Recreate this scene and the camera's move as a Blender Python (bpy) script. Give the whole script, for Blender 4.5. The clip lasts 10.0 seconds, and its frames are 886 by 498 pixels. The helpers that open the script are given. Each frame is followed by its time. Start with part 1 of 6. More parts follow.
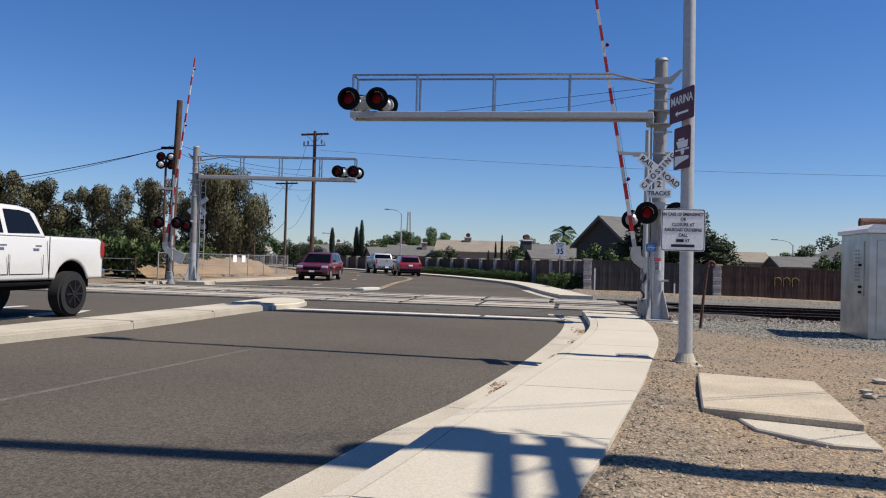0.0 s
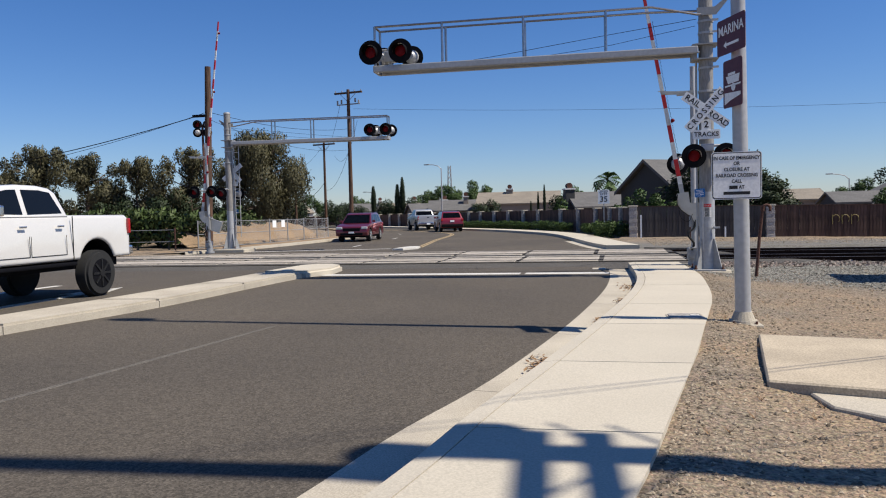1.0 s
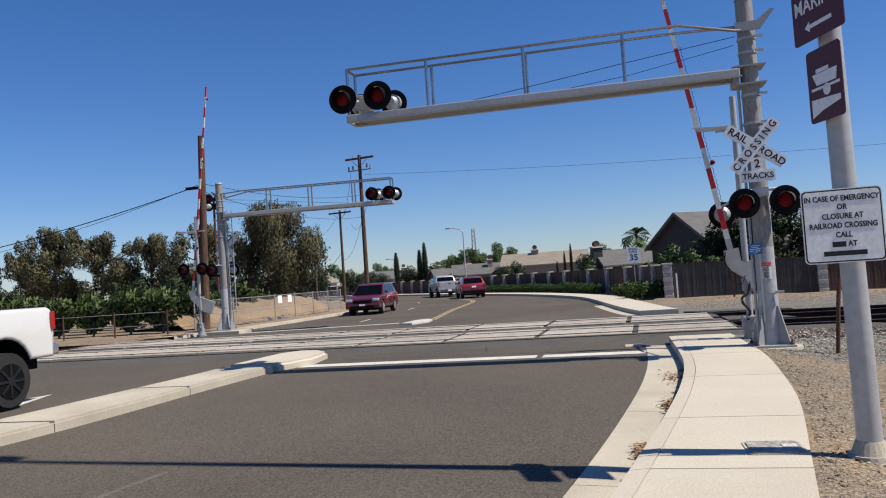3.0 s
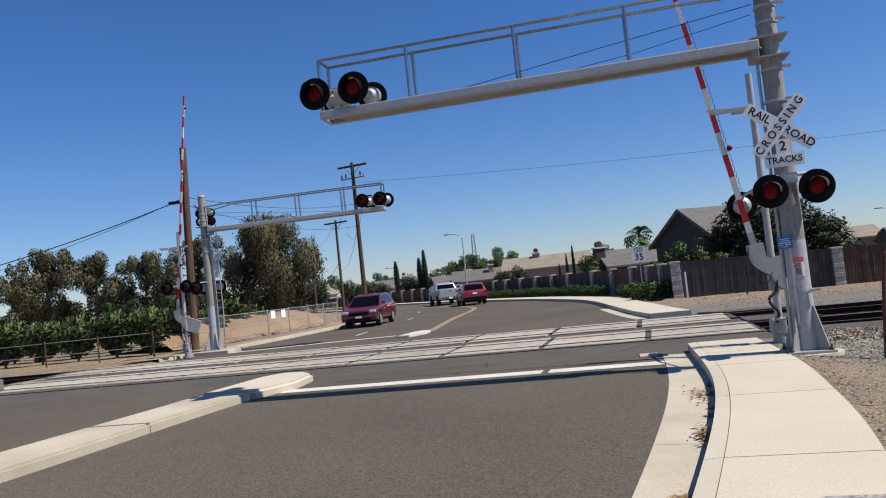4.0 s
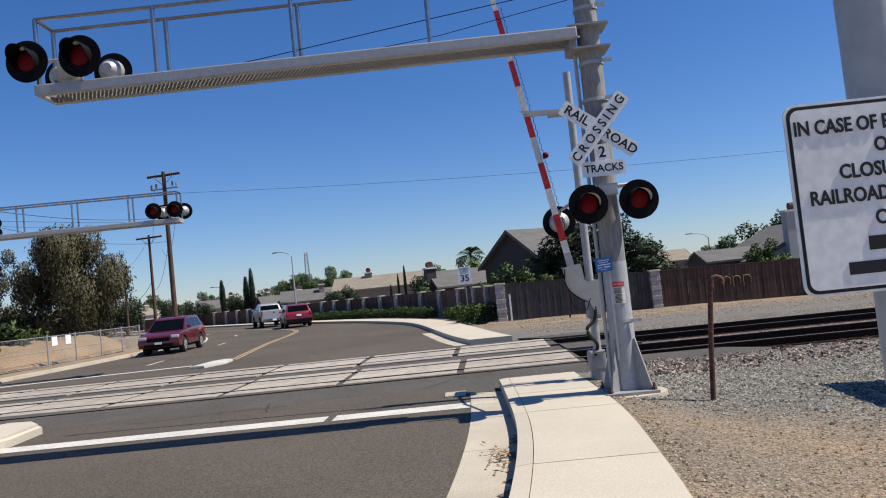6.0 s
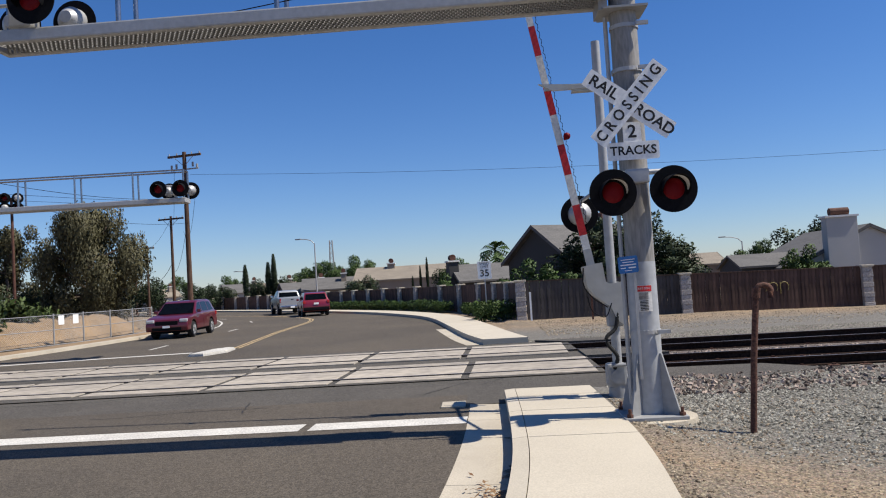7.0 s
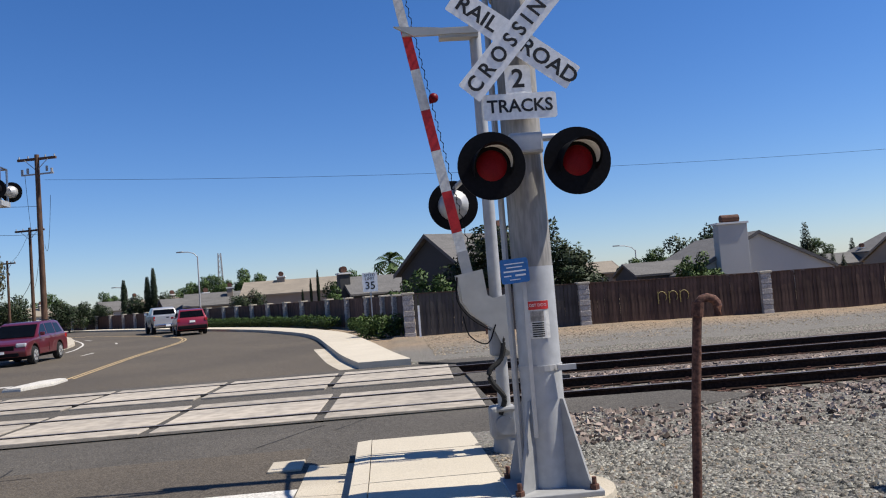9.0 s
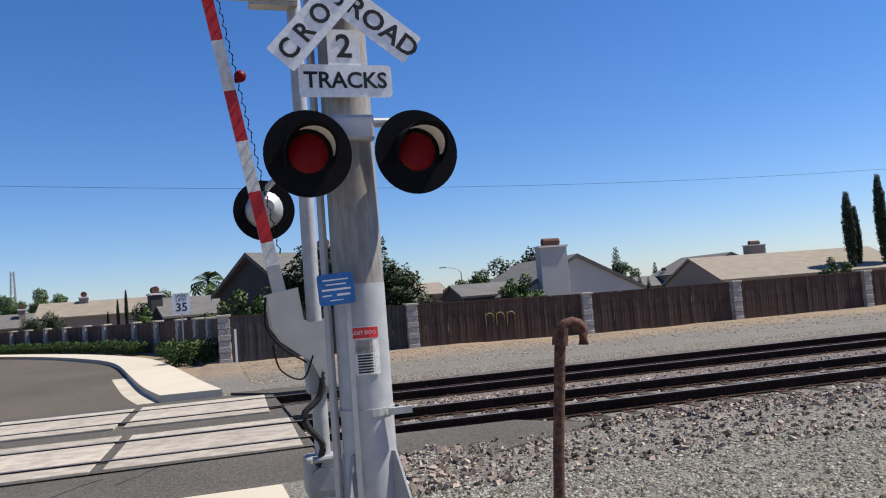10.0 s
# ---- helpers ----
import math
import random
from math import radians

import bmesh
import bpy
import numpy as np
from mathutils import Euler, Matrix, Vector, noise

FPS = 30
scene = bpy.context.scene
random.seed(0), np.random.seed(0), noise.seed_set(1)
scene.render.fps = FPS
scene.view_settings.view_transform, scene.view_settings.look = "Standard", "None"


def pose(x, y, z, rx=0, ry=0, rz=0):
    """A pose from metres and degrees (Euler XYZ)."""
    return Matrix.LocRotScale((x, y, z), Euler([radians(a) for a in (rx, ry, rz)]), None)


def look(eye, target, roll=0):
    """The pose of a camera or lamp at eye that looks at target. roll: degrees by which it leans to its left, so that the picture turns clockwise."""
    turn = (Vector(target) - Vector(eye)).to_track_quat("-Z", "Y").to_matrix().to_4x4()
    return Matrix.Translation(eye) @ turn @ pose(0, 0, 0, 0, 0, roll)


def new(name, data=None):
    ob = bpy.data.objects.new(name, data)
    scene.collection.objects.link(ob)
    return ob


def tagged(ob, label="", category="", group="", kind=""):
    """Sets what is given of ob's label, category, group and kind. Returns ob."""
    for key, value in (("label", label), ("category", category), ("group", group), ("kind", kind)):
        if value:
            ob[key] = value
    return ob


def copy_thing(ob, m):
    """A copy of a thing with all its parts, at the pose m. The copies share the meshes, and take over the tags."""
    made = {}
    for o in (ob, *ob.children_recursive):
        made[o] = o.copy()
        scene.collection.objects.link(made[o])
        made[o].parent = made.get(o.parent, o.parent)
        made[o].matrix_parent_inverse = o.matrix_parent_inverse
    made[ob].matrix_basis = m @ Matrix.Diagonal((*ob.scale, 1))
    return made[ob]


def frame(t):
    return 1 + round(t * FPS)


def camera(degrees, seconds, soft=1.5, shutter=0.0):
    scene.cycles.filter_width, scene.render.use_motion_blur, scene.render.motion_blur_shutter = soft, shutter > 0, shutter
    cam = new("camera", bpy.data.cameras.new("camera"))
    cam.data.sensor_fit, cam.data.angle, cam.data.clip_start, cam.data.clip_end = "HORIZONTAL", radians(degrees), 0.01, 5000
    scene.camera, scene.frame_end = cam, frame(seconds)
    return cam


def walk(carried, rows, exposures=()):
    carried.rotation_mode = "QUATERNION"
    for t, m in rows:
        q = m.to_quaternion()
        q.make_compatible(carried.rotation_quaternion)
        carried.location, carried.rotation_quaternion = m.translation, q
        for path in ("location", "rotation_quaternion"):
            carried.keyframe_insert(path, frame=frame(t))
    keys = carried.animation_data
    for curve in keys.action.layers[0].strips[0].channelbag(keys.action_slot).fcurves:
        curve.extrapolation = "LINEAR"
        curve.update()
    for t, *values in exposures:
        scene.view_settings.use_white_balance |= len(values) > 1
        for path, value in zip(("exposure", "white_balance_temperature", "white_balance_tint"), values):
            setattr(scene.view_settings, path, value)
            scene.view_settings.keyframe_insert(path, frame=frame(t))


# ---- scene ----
cam = camera(60.0, 10.0, soft=1.1)
PATH = [
    (0, (0.431, -0.886, 1.38), (0.167, 1.096, 1.41), 1.6),
    (0.5, (0.507, -0.655, 1.408), (0.416, 1.341, 1.304), -0.8),
    (1, (0.517, -0.046, 1.503), (0.139, 1.916, 1.411), -1.4),
    (1.5, (0.527, 0.673, 1.572), (-0.036, 2.592, 1.555), -2.6),
    (2, (0.553, 1.611, 1.67), (0.019, 3.537, 1.733), -2.3),
    (2.5, (0.612, 2.466, 1.665), (0.18, 4.417, 1.736), -2.9),
    (3.8, (0.443, 4.516, 1.717), (-0.041, 6.455, 1.806), -5.6),
    (4, (0.422, 4.813, 1.723), (-0.025, 6.76, 1.817), -6.1),
    (4.5, (0.469, 5.378, 1.717), (0.193, 7.356, 1.82), -5.7),
    (5, (0.577, 6.027, 1.729), (0.468, 8.021, 1.839), -5.6),
    (5.5, (0.728, 6.637, 1.733), (0.664, 8.632, 1.849), -5.7),
    (6, (0.957, 7.325, 1.727), (0.925, 9.322, 1.828), -5.9),
    (6.2, (1.043, 7.613, 1.714), (0.994, 9.611, 1.806), -5.4),
    (7.3, (1.385, 9.227, 1.737), (1.282, 11.223, 1.826), -3.1),
    (7.5, (1.468, 9.496, 1.718), (1.445, 11.494, 1.807), -2.2),
    (8, (1.644, 10.309, 1.734), (1.746, 12.305, 1.814), -2.0),
    (8.5, (1.755, 10.96, 1.727), (1.868, 12.955, 1.816), -2.5),
    (9, (1.881, 11.599, 1.723), (2.035, 13.59, 1.826), -4.4),
    (9.5, (1.992, 12.296, 1.724), (2.312, 14.268, 1.828), -4.2),
    (10, (2.119, 12.817, 1.721), (2.714, 14.722, 1.845), -4.4),
]
walk(cam, [(t, look(eye, target, roll)) for t, eye, target, roll in PATH], [(0, 0.34), (2.5, 0.34), (6, 0.4), (8, 0.42), (9, 0.5), (9.5, 0.58), (10, 0.58)])

# ---- world, sun ----
SUN_TAN, SUN_SLOPE = 1.46, 0.09
sun_way = Vector((1.0, -SUN_SLOPE, SUN_TAN)).normalized()
world = bpy.data.worlds.new("sky")
scene.world = world
world.use_nodes = True
wn = world.node_tree.nodes
sky = wn.new("ShaderNodeTexSky")
sky.sky_type = "NISHITA"
sky.sun_disc = False
sky.sun_elevation = math.asin(sun_way.z)
sky.sun_rotation = math.atan2(sun_way.x, sun_way.y)
sky.altitude, sky.air_density, sky.dust_density, sky.ozone_density = 30, 1.0, 0.15, 1.2
wn["Background"].inputs["Strength"].default_value = 0.067
clear = wn.new("ShaderNodeHueSaturation")
clear.inputs["Saturation"].default_value = 1.16
tint = wn.new("ShaderNodeMix")
tint.data_type, tint.blend_type = "RGBA", "MULTIPLY"
tint.inputs[0].default_value = 1.0
tint.inputs[7].default_value = (0.82, 0.945, 1.28, 1)
world.node_tree.links.new(sky.outputs[0], tint.inputs[6])
world.node_tree.links.new(tint.outputs[2], clear.inputs["Color"])
world.node_tree.links.new(clear.outputs[0], wn["Background"].inputs[0])
sun_data = bpy.data.lights.new("sun", "SUN")
sun_data.energy, sun_data.angle, sun_data.color = 5.0, radians(0.55), (1.0, 0.93, 0.82)
sun = new("sun", sun_data)
sun.matrix_world = look(tuple(sun_way * 60), (0, 0, 0))
scene.view_settings.exposure = 0.4

# ---- materials ----
M = {}


def mat(name, color, rough=0.7, metal=0.0, vary=0.12, big=0.6, fine=40.0, bump=0.15, dark=None, coat=0.0, obj=0.0, stretch=(1, 1, 1), spec=0.4, speck=0.0, cells=60.0):
    """Base colour with large stains, fine grain, a little relief and a shift from piece to piece."""
    m = bpy.data.materials.new(name)
    m.use_nodes = True
    n, l = m.node_tree.nodes, m.node_tree.links
    b = n["Principled BSDF"]
    b.inputs["Roughness"].default_value, b.inputs["Metallic"].default_value = rough, metal
    b.inputs["Coat Weight"].default_value, b.inputs["Specular IOR Level"].default_value = coat, spec
    tc = n.new("ShaderNodeTexCoord")
    mp = n.new("ShaderNodeMapping")
    mp.inputs["Scale"].default_value = stretch
    l.new(tc.outputs["Object"], mp.inputs[0])
    n1, n2 = n.new("ShaderNodeTexNoise"), n.new("ShaderNodeTexNoise")
    n1.inputs["Scale"].default_value, n1.inputs["Detail"].default_value = big, 6
    n2.inputs["Scale"].default_value, n2.inputs["Detail"].default_value = fine, 4
    l.new(mp.outputs[0], n1.inputs["Vector"])
    l.new(mp.outputs[0], n2.inputs["Vector"])
    d = dark or tuple(c * 0.55 for c in color)
    lo = tuple(c * (1 - vary) + k * vary for c, k in zip(color, d))
    r1 = n.new("ShaderNodeValToRGB")
    r1.color_ramp.elements[0].position, r1.color_ramp.elements[1].position = 0.35, 0.65
    r1.color_ramp.elements[0].color = (*d, 1)
    r1.color_ramp.elements[1].color = (*color, 1)
    mx = n.new("ShaderNodeMix")
    mx.data_type = "RGBA"
    mx.inputs[0].default_value = min(1.0, vary * 3)
    mx.inputs[6].default_value = (*color, 1)
    l.new(n1.outputs["Fac"], r1.inputs[0])
    l.new(r1.outputs[0], mx.inputs[7])
    r2 = n.new("ShaderNodeMapRange")
    r2.inputs["From Min"].default_value, r2.inputs["From Max"].default_value = 0.36, 0.64
    r2.inputs["To Min"].default_value, r2.inputs["To Max"].default_value = 1 - vary * 1.6, 1 + vary * 1.1
    l.new(n2.outputs["Fac"], r2.inputs[0])
    hs = n.new("ShaderNodeHueSaturation")
    l.new(mx.outputs[2], hs.inputs["Color"])
    if speck:
        vo, bw = n.new("ShaderNodeTexVoronoi"), n.new("ShaderNodeRGBToBW")
        vo.inputs["Scale"].default_value = cells
        l.new(mp.outputs[0], vo.inputs["Vector"])
        l.new(vo.outputs["Color"], bw.inputs[0])
        rs = n.new("ShaderNodeMapRange")
        rs.inputs["From Min"].default_value, rs.inputs["From Max"].default_value = 0.15, 0.85
        rs.inputs["To Min"].default_value, rs.inputs["To Max"].default_value = 1 - speck, 1 + speck
        l.new(bw.outputs[0], rs.inputs[0])
        hv = n.new("ShaderNodeHueSaturation")
        l.new(rs.outputs[0], hv.inputs["Value"])
        l.new(mx.outputs[2], hv.inputs["Color"])
        l.new(hv.outputs[0], hs.inputs["Color"])
    if obj:
        oi = n.new("ShaderNodeObjectInfo")
        r3 = n.new("ShaderNodeMapRange")
        r3.inputs["To Min"].default_value, r3.inputs["To Max"].default_value = 1 - obj, 1 + obj
        l.new(oi.outputs["Random"], r3.inputs[0])
        mu = n.new("ShaderNodeMath")
        mu.operation = "MULTIPLY"
        l.new(r2.outputs[0], mu.inputs[0])
        l.new(r3.outputs[0], mu.inputs[1])
        l.new(mu.outputs[0], hs.inputs["Value"])
    else:
        l.new(r2.outputs[0], hs.inputs["Value"])
    l.new(hs.outputs[0], b.inputs["Base Color"])
    if bump:
        bp = n.new("ShaderNodeBump")
        bp.inputs["Strength"].default_value, bp.inputs["Distance"].default_value = bump, 0.02
        l.new(n2.outputs["Fac"], bp.inputs["Height"])
        l.new(bp.outputs[0], b.inputs["Normal"])
    M[name] = m
    return m


def leaf_mat(name, a, c, rough=0.6, clump=0.0):
    """Colour from leaf to leaf or stone to stone; clump adds a slow change through the crown."""
    m = bpy.data.materials.new(name)
    m.use_nodes = True
    n, l = m.node_tree.nodes, m.node_tree.links
    b = n["Principled BSDF"]
    b.inputs["Roughness"].default_value = rough
    b.inputs["Specular IOR Level"].default_value = 0.25
    g = n.new("ShaderNodeNewGeometry")
    r = n.new("ShaderNodeValToRGB")
    r.color_ramp.elements[0].color, r.color_ramp.elements[1].color = (*a, 1), (*c, 1)
    if clump:
        t, mx = n.new("ShaderNodeTexNoise"), n.new("ShaderNodeMix")
        t.inputs["Scale"].default_value, t.inputs["Detail"].default_value = clump, 3
        mx.inputs[0].default_value = 0.35
        l.new(g.outputs["Position"], t.inputs["Vector"])
        l.new(t.outputs["Fac"], mx.inputs[2])
        l.new(g.outputs["Random Per Island"], mx.inputs[3])
        l.new(mx.outputs[0], r.inputs[0])
    else:
        l.new(g.outputs["Random Per Island"], r.inputs[0])
    l.new(r.outputs[0], b.inputs["Base Color"])
    M[name] = m


mat("asphalt", (0.104, 0.088, 0.069), 0.92, vary=0.2, big=0.22, fine=70, bump=0.4, spec=0.2, speck=0.32, cells=52, dark=(0.066, 0.058, 0.049))
mat("asphalt_old", (0.098, 0.089, 0.077), 0.9, vary=0.25, big=0.5, fine=60, bump=0.4, spec=0.2, speck=0.3, cells=45, dark=(0.07, 0.064, 0.056))
mat("concrete", (0.49, 0.44, 0.35), 0.85, vary=0.07, big=0.9, fine=70, bump=0.1, obj=0.04, dark=(0.32, 0.28, 0.22))
mat("concrete_worn", (0.46, 0.41, 0.325), 0.9, vary=0.12, big=0.9, fine=90, bump=0.08, dark=(0.2, 0.17, 0.13))
mat("panel_concrete", (0.375, 0.33, 0.27), 0.88, vary=0.12, big=1.4, fine=5, bump=0.2, obj=0.14, dark=(0.13, 0.125, 0.118))
mat("dirt", (0.222, 0.16, 0.1), 0.95, vary=0.26, big=0.55, fine=30, bump=0.5, dark=(0.14, 0.118, 0.09))
mat("gravel", (0.12, 0.09, 0.072), 0.95, speck=0.8, cells=30, vary=0.25, big=0.4, fine=30, bump=1.0, dark=(0.09, 0.085, 0.08))
mat("dry_grass", (0.29, 0.2, 0.115), 0.95, vary=0.2, big=0.5, fine=18, bump=0.8)
mat("paint_white", (0.58, 0.555, 0.5), 0.7, vary=0.16, big=2.5, fine=40, bump=0.1, dark=(0.4, 0.38, 0.34))
mat("faded_paint", (0.128, 0.113, 0.092), 0.85, vary=0.3, big=5, fine=45, bump=0.2, dark=(0.09, 0.078, 0.064))
mat("paint_yellow", (0.5, 0.36, 0.17), 0.75, vary=0.2, big=1.5, fine=30, bump=0.1, dark=(0.35, 0.26, 0.15))
mat("steel", (0.42, 0.42, 0.42), 0.5, 0.3, vary=0.05, big=1.8, fine=14, bump=0.03)
mat("pipe_grey", (0.36, 0.36, 0.37), 0.27, 0.9, vary=0.08, big=2, fine=14, bump=0.02)
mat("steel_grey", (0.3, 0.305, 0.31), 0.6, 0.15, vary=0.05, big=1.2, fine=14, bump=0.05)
mat("steel_weathered", (0.29, 0.28, 0.265), 0.6, 0.15, vary=0.12, big=1.5, fine=14, bump=0.05, stretch=(3, 3, 0.5), dark=(0.17, 0.15, 0.13))
mat("steel_pale", (0.4, 0.41, 0.425), 0.5, 0.15, vary=0.05, big=2.5, fine=14, bump=0.03)
mat("aluminium", (0.52, 0.505, 0.47), 0.42, 0.55, vary=0.06, big=2.2, fine=5, bump=0.02)
mat("cabinet_metal", (0.56, 0.55, 0.53), 0.32, 0.75, vary=0.09, big=1.6, fine=3, bump=0.02, dark=(0.33, 0.31, 0.28))
mat("slab_tan", (0.46, 0.385, 0.28), 0.9, vary=0.14, big=1.6, fine=60, bump=0.1)
mat("rail_steel", (0.034, 0.021, 0.016), 0.95, 0.0, vary=0.25, big=2, fine=25, bump=0.2, spec=0.1)
mat("rail_top", (0.2, 0.17, 0.15), 0.45, 0.6, vary=0.08, big=1, fine=20, bump=0.02)
mat("tie", (0.05, 0.038, 0.03), 0.9, vary=0.3, big=3, fine=20, bump=0.5, obj=0.3)
mat("tie_pale", (0.5, 0.46, 0.4), 0.9, vary=0.2, big=3, fine=20, bump=0.3)
mat("rust", (0.13, 0.06, 0.042), 0.85, 0.1, vary=0.3, big=4, fine=40, bump=0.3)
mat("black", (0.005, 0.005, 0.007), 0.7, spec=0.12, vary=0.2, big=3, fine=40, bump=0.03)
mat("rubber", (0.02, 0.02, 0.02), 0.85, vary=0.2, big=3, fine=60, bump=0.15)
mat("sign_white", (0.85, 0.85, 0.83), 0.5, vary=0.05, big=3, fine=30, bump=0.02)
mat("sign_black", (0.015, 0.015, 0.016), 0.6, vary=0.1, bump=0)
mat("sign_maroon", (0.1, 0.018, 0.028), 0.5, vary=0.12, big=3, fine=30, bump=0.02)
mat("sign_blue", (0.03, 0.16, 0.42), 0.5, vary=0.1, big=5, fine=30, bump=0.02)
mat("sign_red", (0.55, 0.03, 0.03), 0.5, vary=0.1, big=5, fine=30, bump=0)
mat("gate_red", (0.55, 0.025, 0.03), 0.45, vary=0.1, big=4, fine=30, bump=0.02)
mat("gate_white", (0.74, 0.73, 0.7), 0.5, vary=0.08, big=4, fine=30, bump=0.02)
mat("lens_red", (0.16, 0.004, 0.009), 0.4, vary=0.1, big=9, fine=90, bump=0.2, spec=0.12)
mat("wood_pole", (0.11, 0.062, 0.04), 0.9, vary=0.25, big=2, fine=16, bump=0.5, stretch=(1, 1, 0.12))
mat("fence_wood", (0.098, 0.058, 0.045), 0.9, vary=0.25, big=1.5, fine=12, bump=0.4, obj=0.22, stretch=(1, 1, 0.15))
mat("fence_old", (0.07, 0.062, 0.06), 0.9, vary=0.2, big=1.5, fine=12, bump=0.4, obj=0.15, stretch=(1, 1, 0.15))
mat("pillar_stone", (0.46, 0.42, 0.385), 0.9, vary=0.2, big=3, fine=20, bump=0.5)
mat("stucco_grey", (0.055, 0.055, 0.056), 0.9, vary=0.08, big=0.6, fine=30, bump=0.2)
mat("stucco_white", (0.42, 0.42, 0.41), 0.9, vary=0.06, big=0.5, fine=30, bump=0.2)
mat("stucco_tan", (0.28, 0.235, 0.19), 0.9, vary=0.08, big=0.5, fine=30, bump=0.2)
mat("roof_grey", (0.13, 0.125, 0.12), 0.9, vary=0.15, big=0.8, fine=8, bump=0.5, stretch=(1, 1, 6))
mat("roof_tan", (0.25, 0.215, 0.17), 0.9, vary=0.12, big=0.8, fine=8, bump=0.5, stretch=(1, 1, 6))
mat("trim_white", (0.7, 0.69, 0.66), 0.6, vary=0.05, bump=0.02)
mat("bark", (0.14, 0.105, 0.08), 0.95, vary=0.25, big=3, fine=14, bump=0.7, stretch=(1, 1, 0.3))
mat("car_white", (0.62, 0.605, 0.575), 0.25, vary=0.02, bump=0, coat=0.8)
mat("car_red", (0.2, 0.012, 0.025), 0.28, 0.2, vary=0.03, bump=0, coat=0.8)
mat("car_maroon", (0.12, 0.012, 0.022), 0.28, 0.2, vary=0.03, bump=0, coat=0.8)
mat("car_silver", (0.5, 0.5, 0.5), 0.3, 0.5, vary=0.03, bump=0, coat=0.6)
mat("chrome", (0.75, 0.75, 0.76), 0.15, 0.95, vary=0.03, bump=0)
mat("car_glass", (0.006, 0.007, 0.008), 0.08, vary=0.05, bump=0, spec=0.3)
mat("lamp_clear", (0.6, 0.6, 0.6), 0.12, 0.3, vary=0.05, bump=0, coat=0.8)
mat("lamp_red", (0.4, 0.012, 0.015), 0.2, vary=0.05, bump=0, coat=0.8)
mat("graffiti", (0.3, 0.24, 0.08), 0.6, vary=0.1, bump=0)
mat("paper", (0.68, 0.67, 0.64), 0.8, vary=0.08, big=6, bump=0)
mat("stone", (0.36, 0.335, 0.31), 0.9, vary=0.25, big=3, fine=30, bump=0.3)
leaf_mat("leaf_eucalyptus", (0.018, 0.02, 0.009), (0.135, 0.122, 0.06), clump=0.7)
leaf_mat("leaf_green", (0.018, 0.04, 0.01), (0.075, 0.125, 0.032), clump=0.8)
leaf_mat("leaf_dark", (0.008, 0.017, 0.007), (0.04, 0.06, 0.024), clump=0.8)
leaf_mat("leaf_vine", (0.02, 0.04, 0.009), (0.09, 0.125, 0.036), clump=1.2)
leaf_mat("leaf_hedge", (0.016, 0.034, 0.008), (0.08, 0.13, 0.03), clump=2.0)
leaf_mat("dead_leaf", (0.16, 0.09, 0.05), (0.3, 0.19, 0.1), 0.9)
leaf_mat("ballast_stone", (0.04, 0.039, 0.035), (0.38, 0.365, 0.315), 0.9)
leaf_mat("ballast_large", (0.03, 0.022, 0.018), (0.43, 0.345, 0.29), 0.9)
leaf_mat("pebble", (0.09, 0.07, 0.05), (0.42, 0.345, 0.25), 0.9)
mat("silt", (0.17, 0.135, 0.098), 0.95, vary=0.3, big=6, fine=60, bump=0.3)
mat("tar", (0.03, 0.028, 0.026), 0.8, vary=0.3, big=3, fine=30, bump=0.1)
mat("rim_dark", (0.05, 0.05, 0.052), 0.3, 0.8, vary=0.05, bump=0)


# ---- building tools ----
def part(name, bm, material, parent=None, label="", smooth=False):
    me = bpy.data.meshes.new(name)
    bm.normal_update()
    bm.to_mesh(me)
    bm.free()
    me.materials.append(M[material])
    if smooth:
        me.polygons.foreach_set("use_smooth", [True] * len(me.polygons))
        me.set_sharp_from_angle(angle=radians(40))
    ob = new(name, me)
    if parent:
        ob.parent = parent
    return tagged(ob, label)


def shared(name, me, parent, m=None, label=""):
    ob = new(name, me)
    ob.parent = parent
    if m is not None:
        ob.matrix_basis = m
    return tagged(ob, label)


def raw(name, verts, faces, material, parent=None, label="", smooth=False, normals=None):
    me = bpy.data.meshes.new(name)
    me.from_pydata(verts, [], faces)
    if normals is not None:
        me.normals_split_custom_set_from_vertices(normals)
    me.materials.append(M[material])
    if smooth:
        me.polygons.foreach_set("use_smooth", [True] * len(me.polygons))
    ob = new(name, me)
    if parent:
        ob.parent = parent
    return tagged(ob, label)


def thing(name, m, label, category, group="", kind=""):
    ob = new(name)
    ob.empty_display_size = 0.2
    ob.matrix_world = m
    return tagged(ob, label, category, group, kind)


def B():
    return bmesh.new()


def box(bm, x0, x1, y0, y1, z0, z1, m=None, bevel=0.0):
    mm = Matrix.LocRotScale(((x0 + x1) / 2, (y0 + y1) / 2, (z0 + z1) / 2), None, (abs(x1 - x0), abs(y1 - y0), abs(z1 - z0)))
    if m is not None:
        mm = m @ mm
    r = bmesh.ops.create_cube(bm, size=1, matrix=mm)
    if bevel:
        es = list({e for v in r["verts"] for e in v.link_edges})
        bmesh.ops.bevel(bm, geom=es, offset=bevel, segments=2, affect="EDGES", profile=0.6)
    return bm


def cyl(bm, p, q, r0, r1=None, n=16, caps=True):
    p, q = Vector(p), Vector(q)
    d = q - p
    m = Matrix.Translation((p + q) / 2) @ d.to_track_quat("Z", "Y").to_matrix().to_4x4()
    bmesh.ops.create_cone(bm, cap_ends=caps, segments=n, radius1=r0, radius2=r0 if r1 is None else r1, depth=d.length, matrix=m)
    return bm


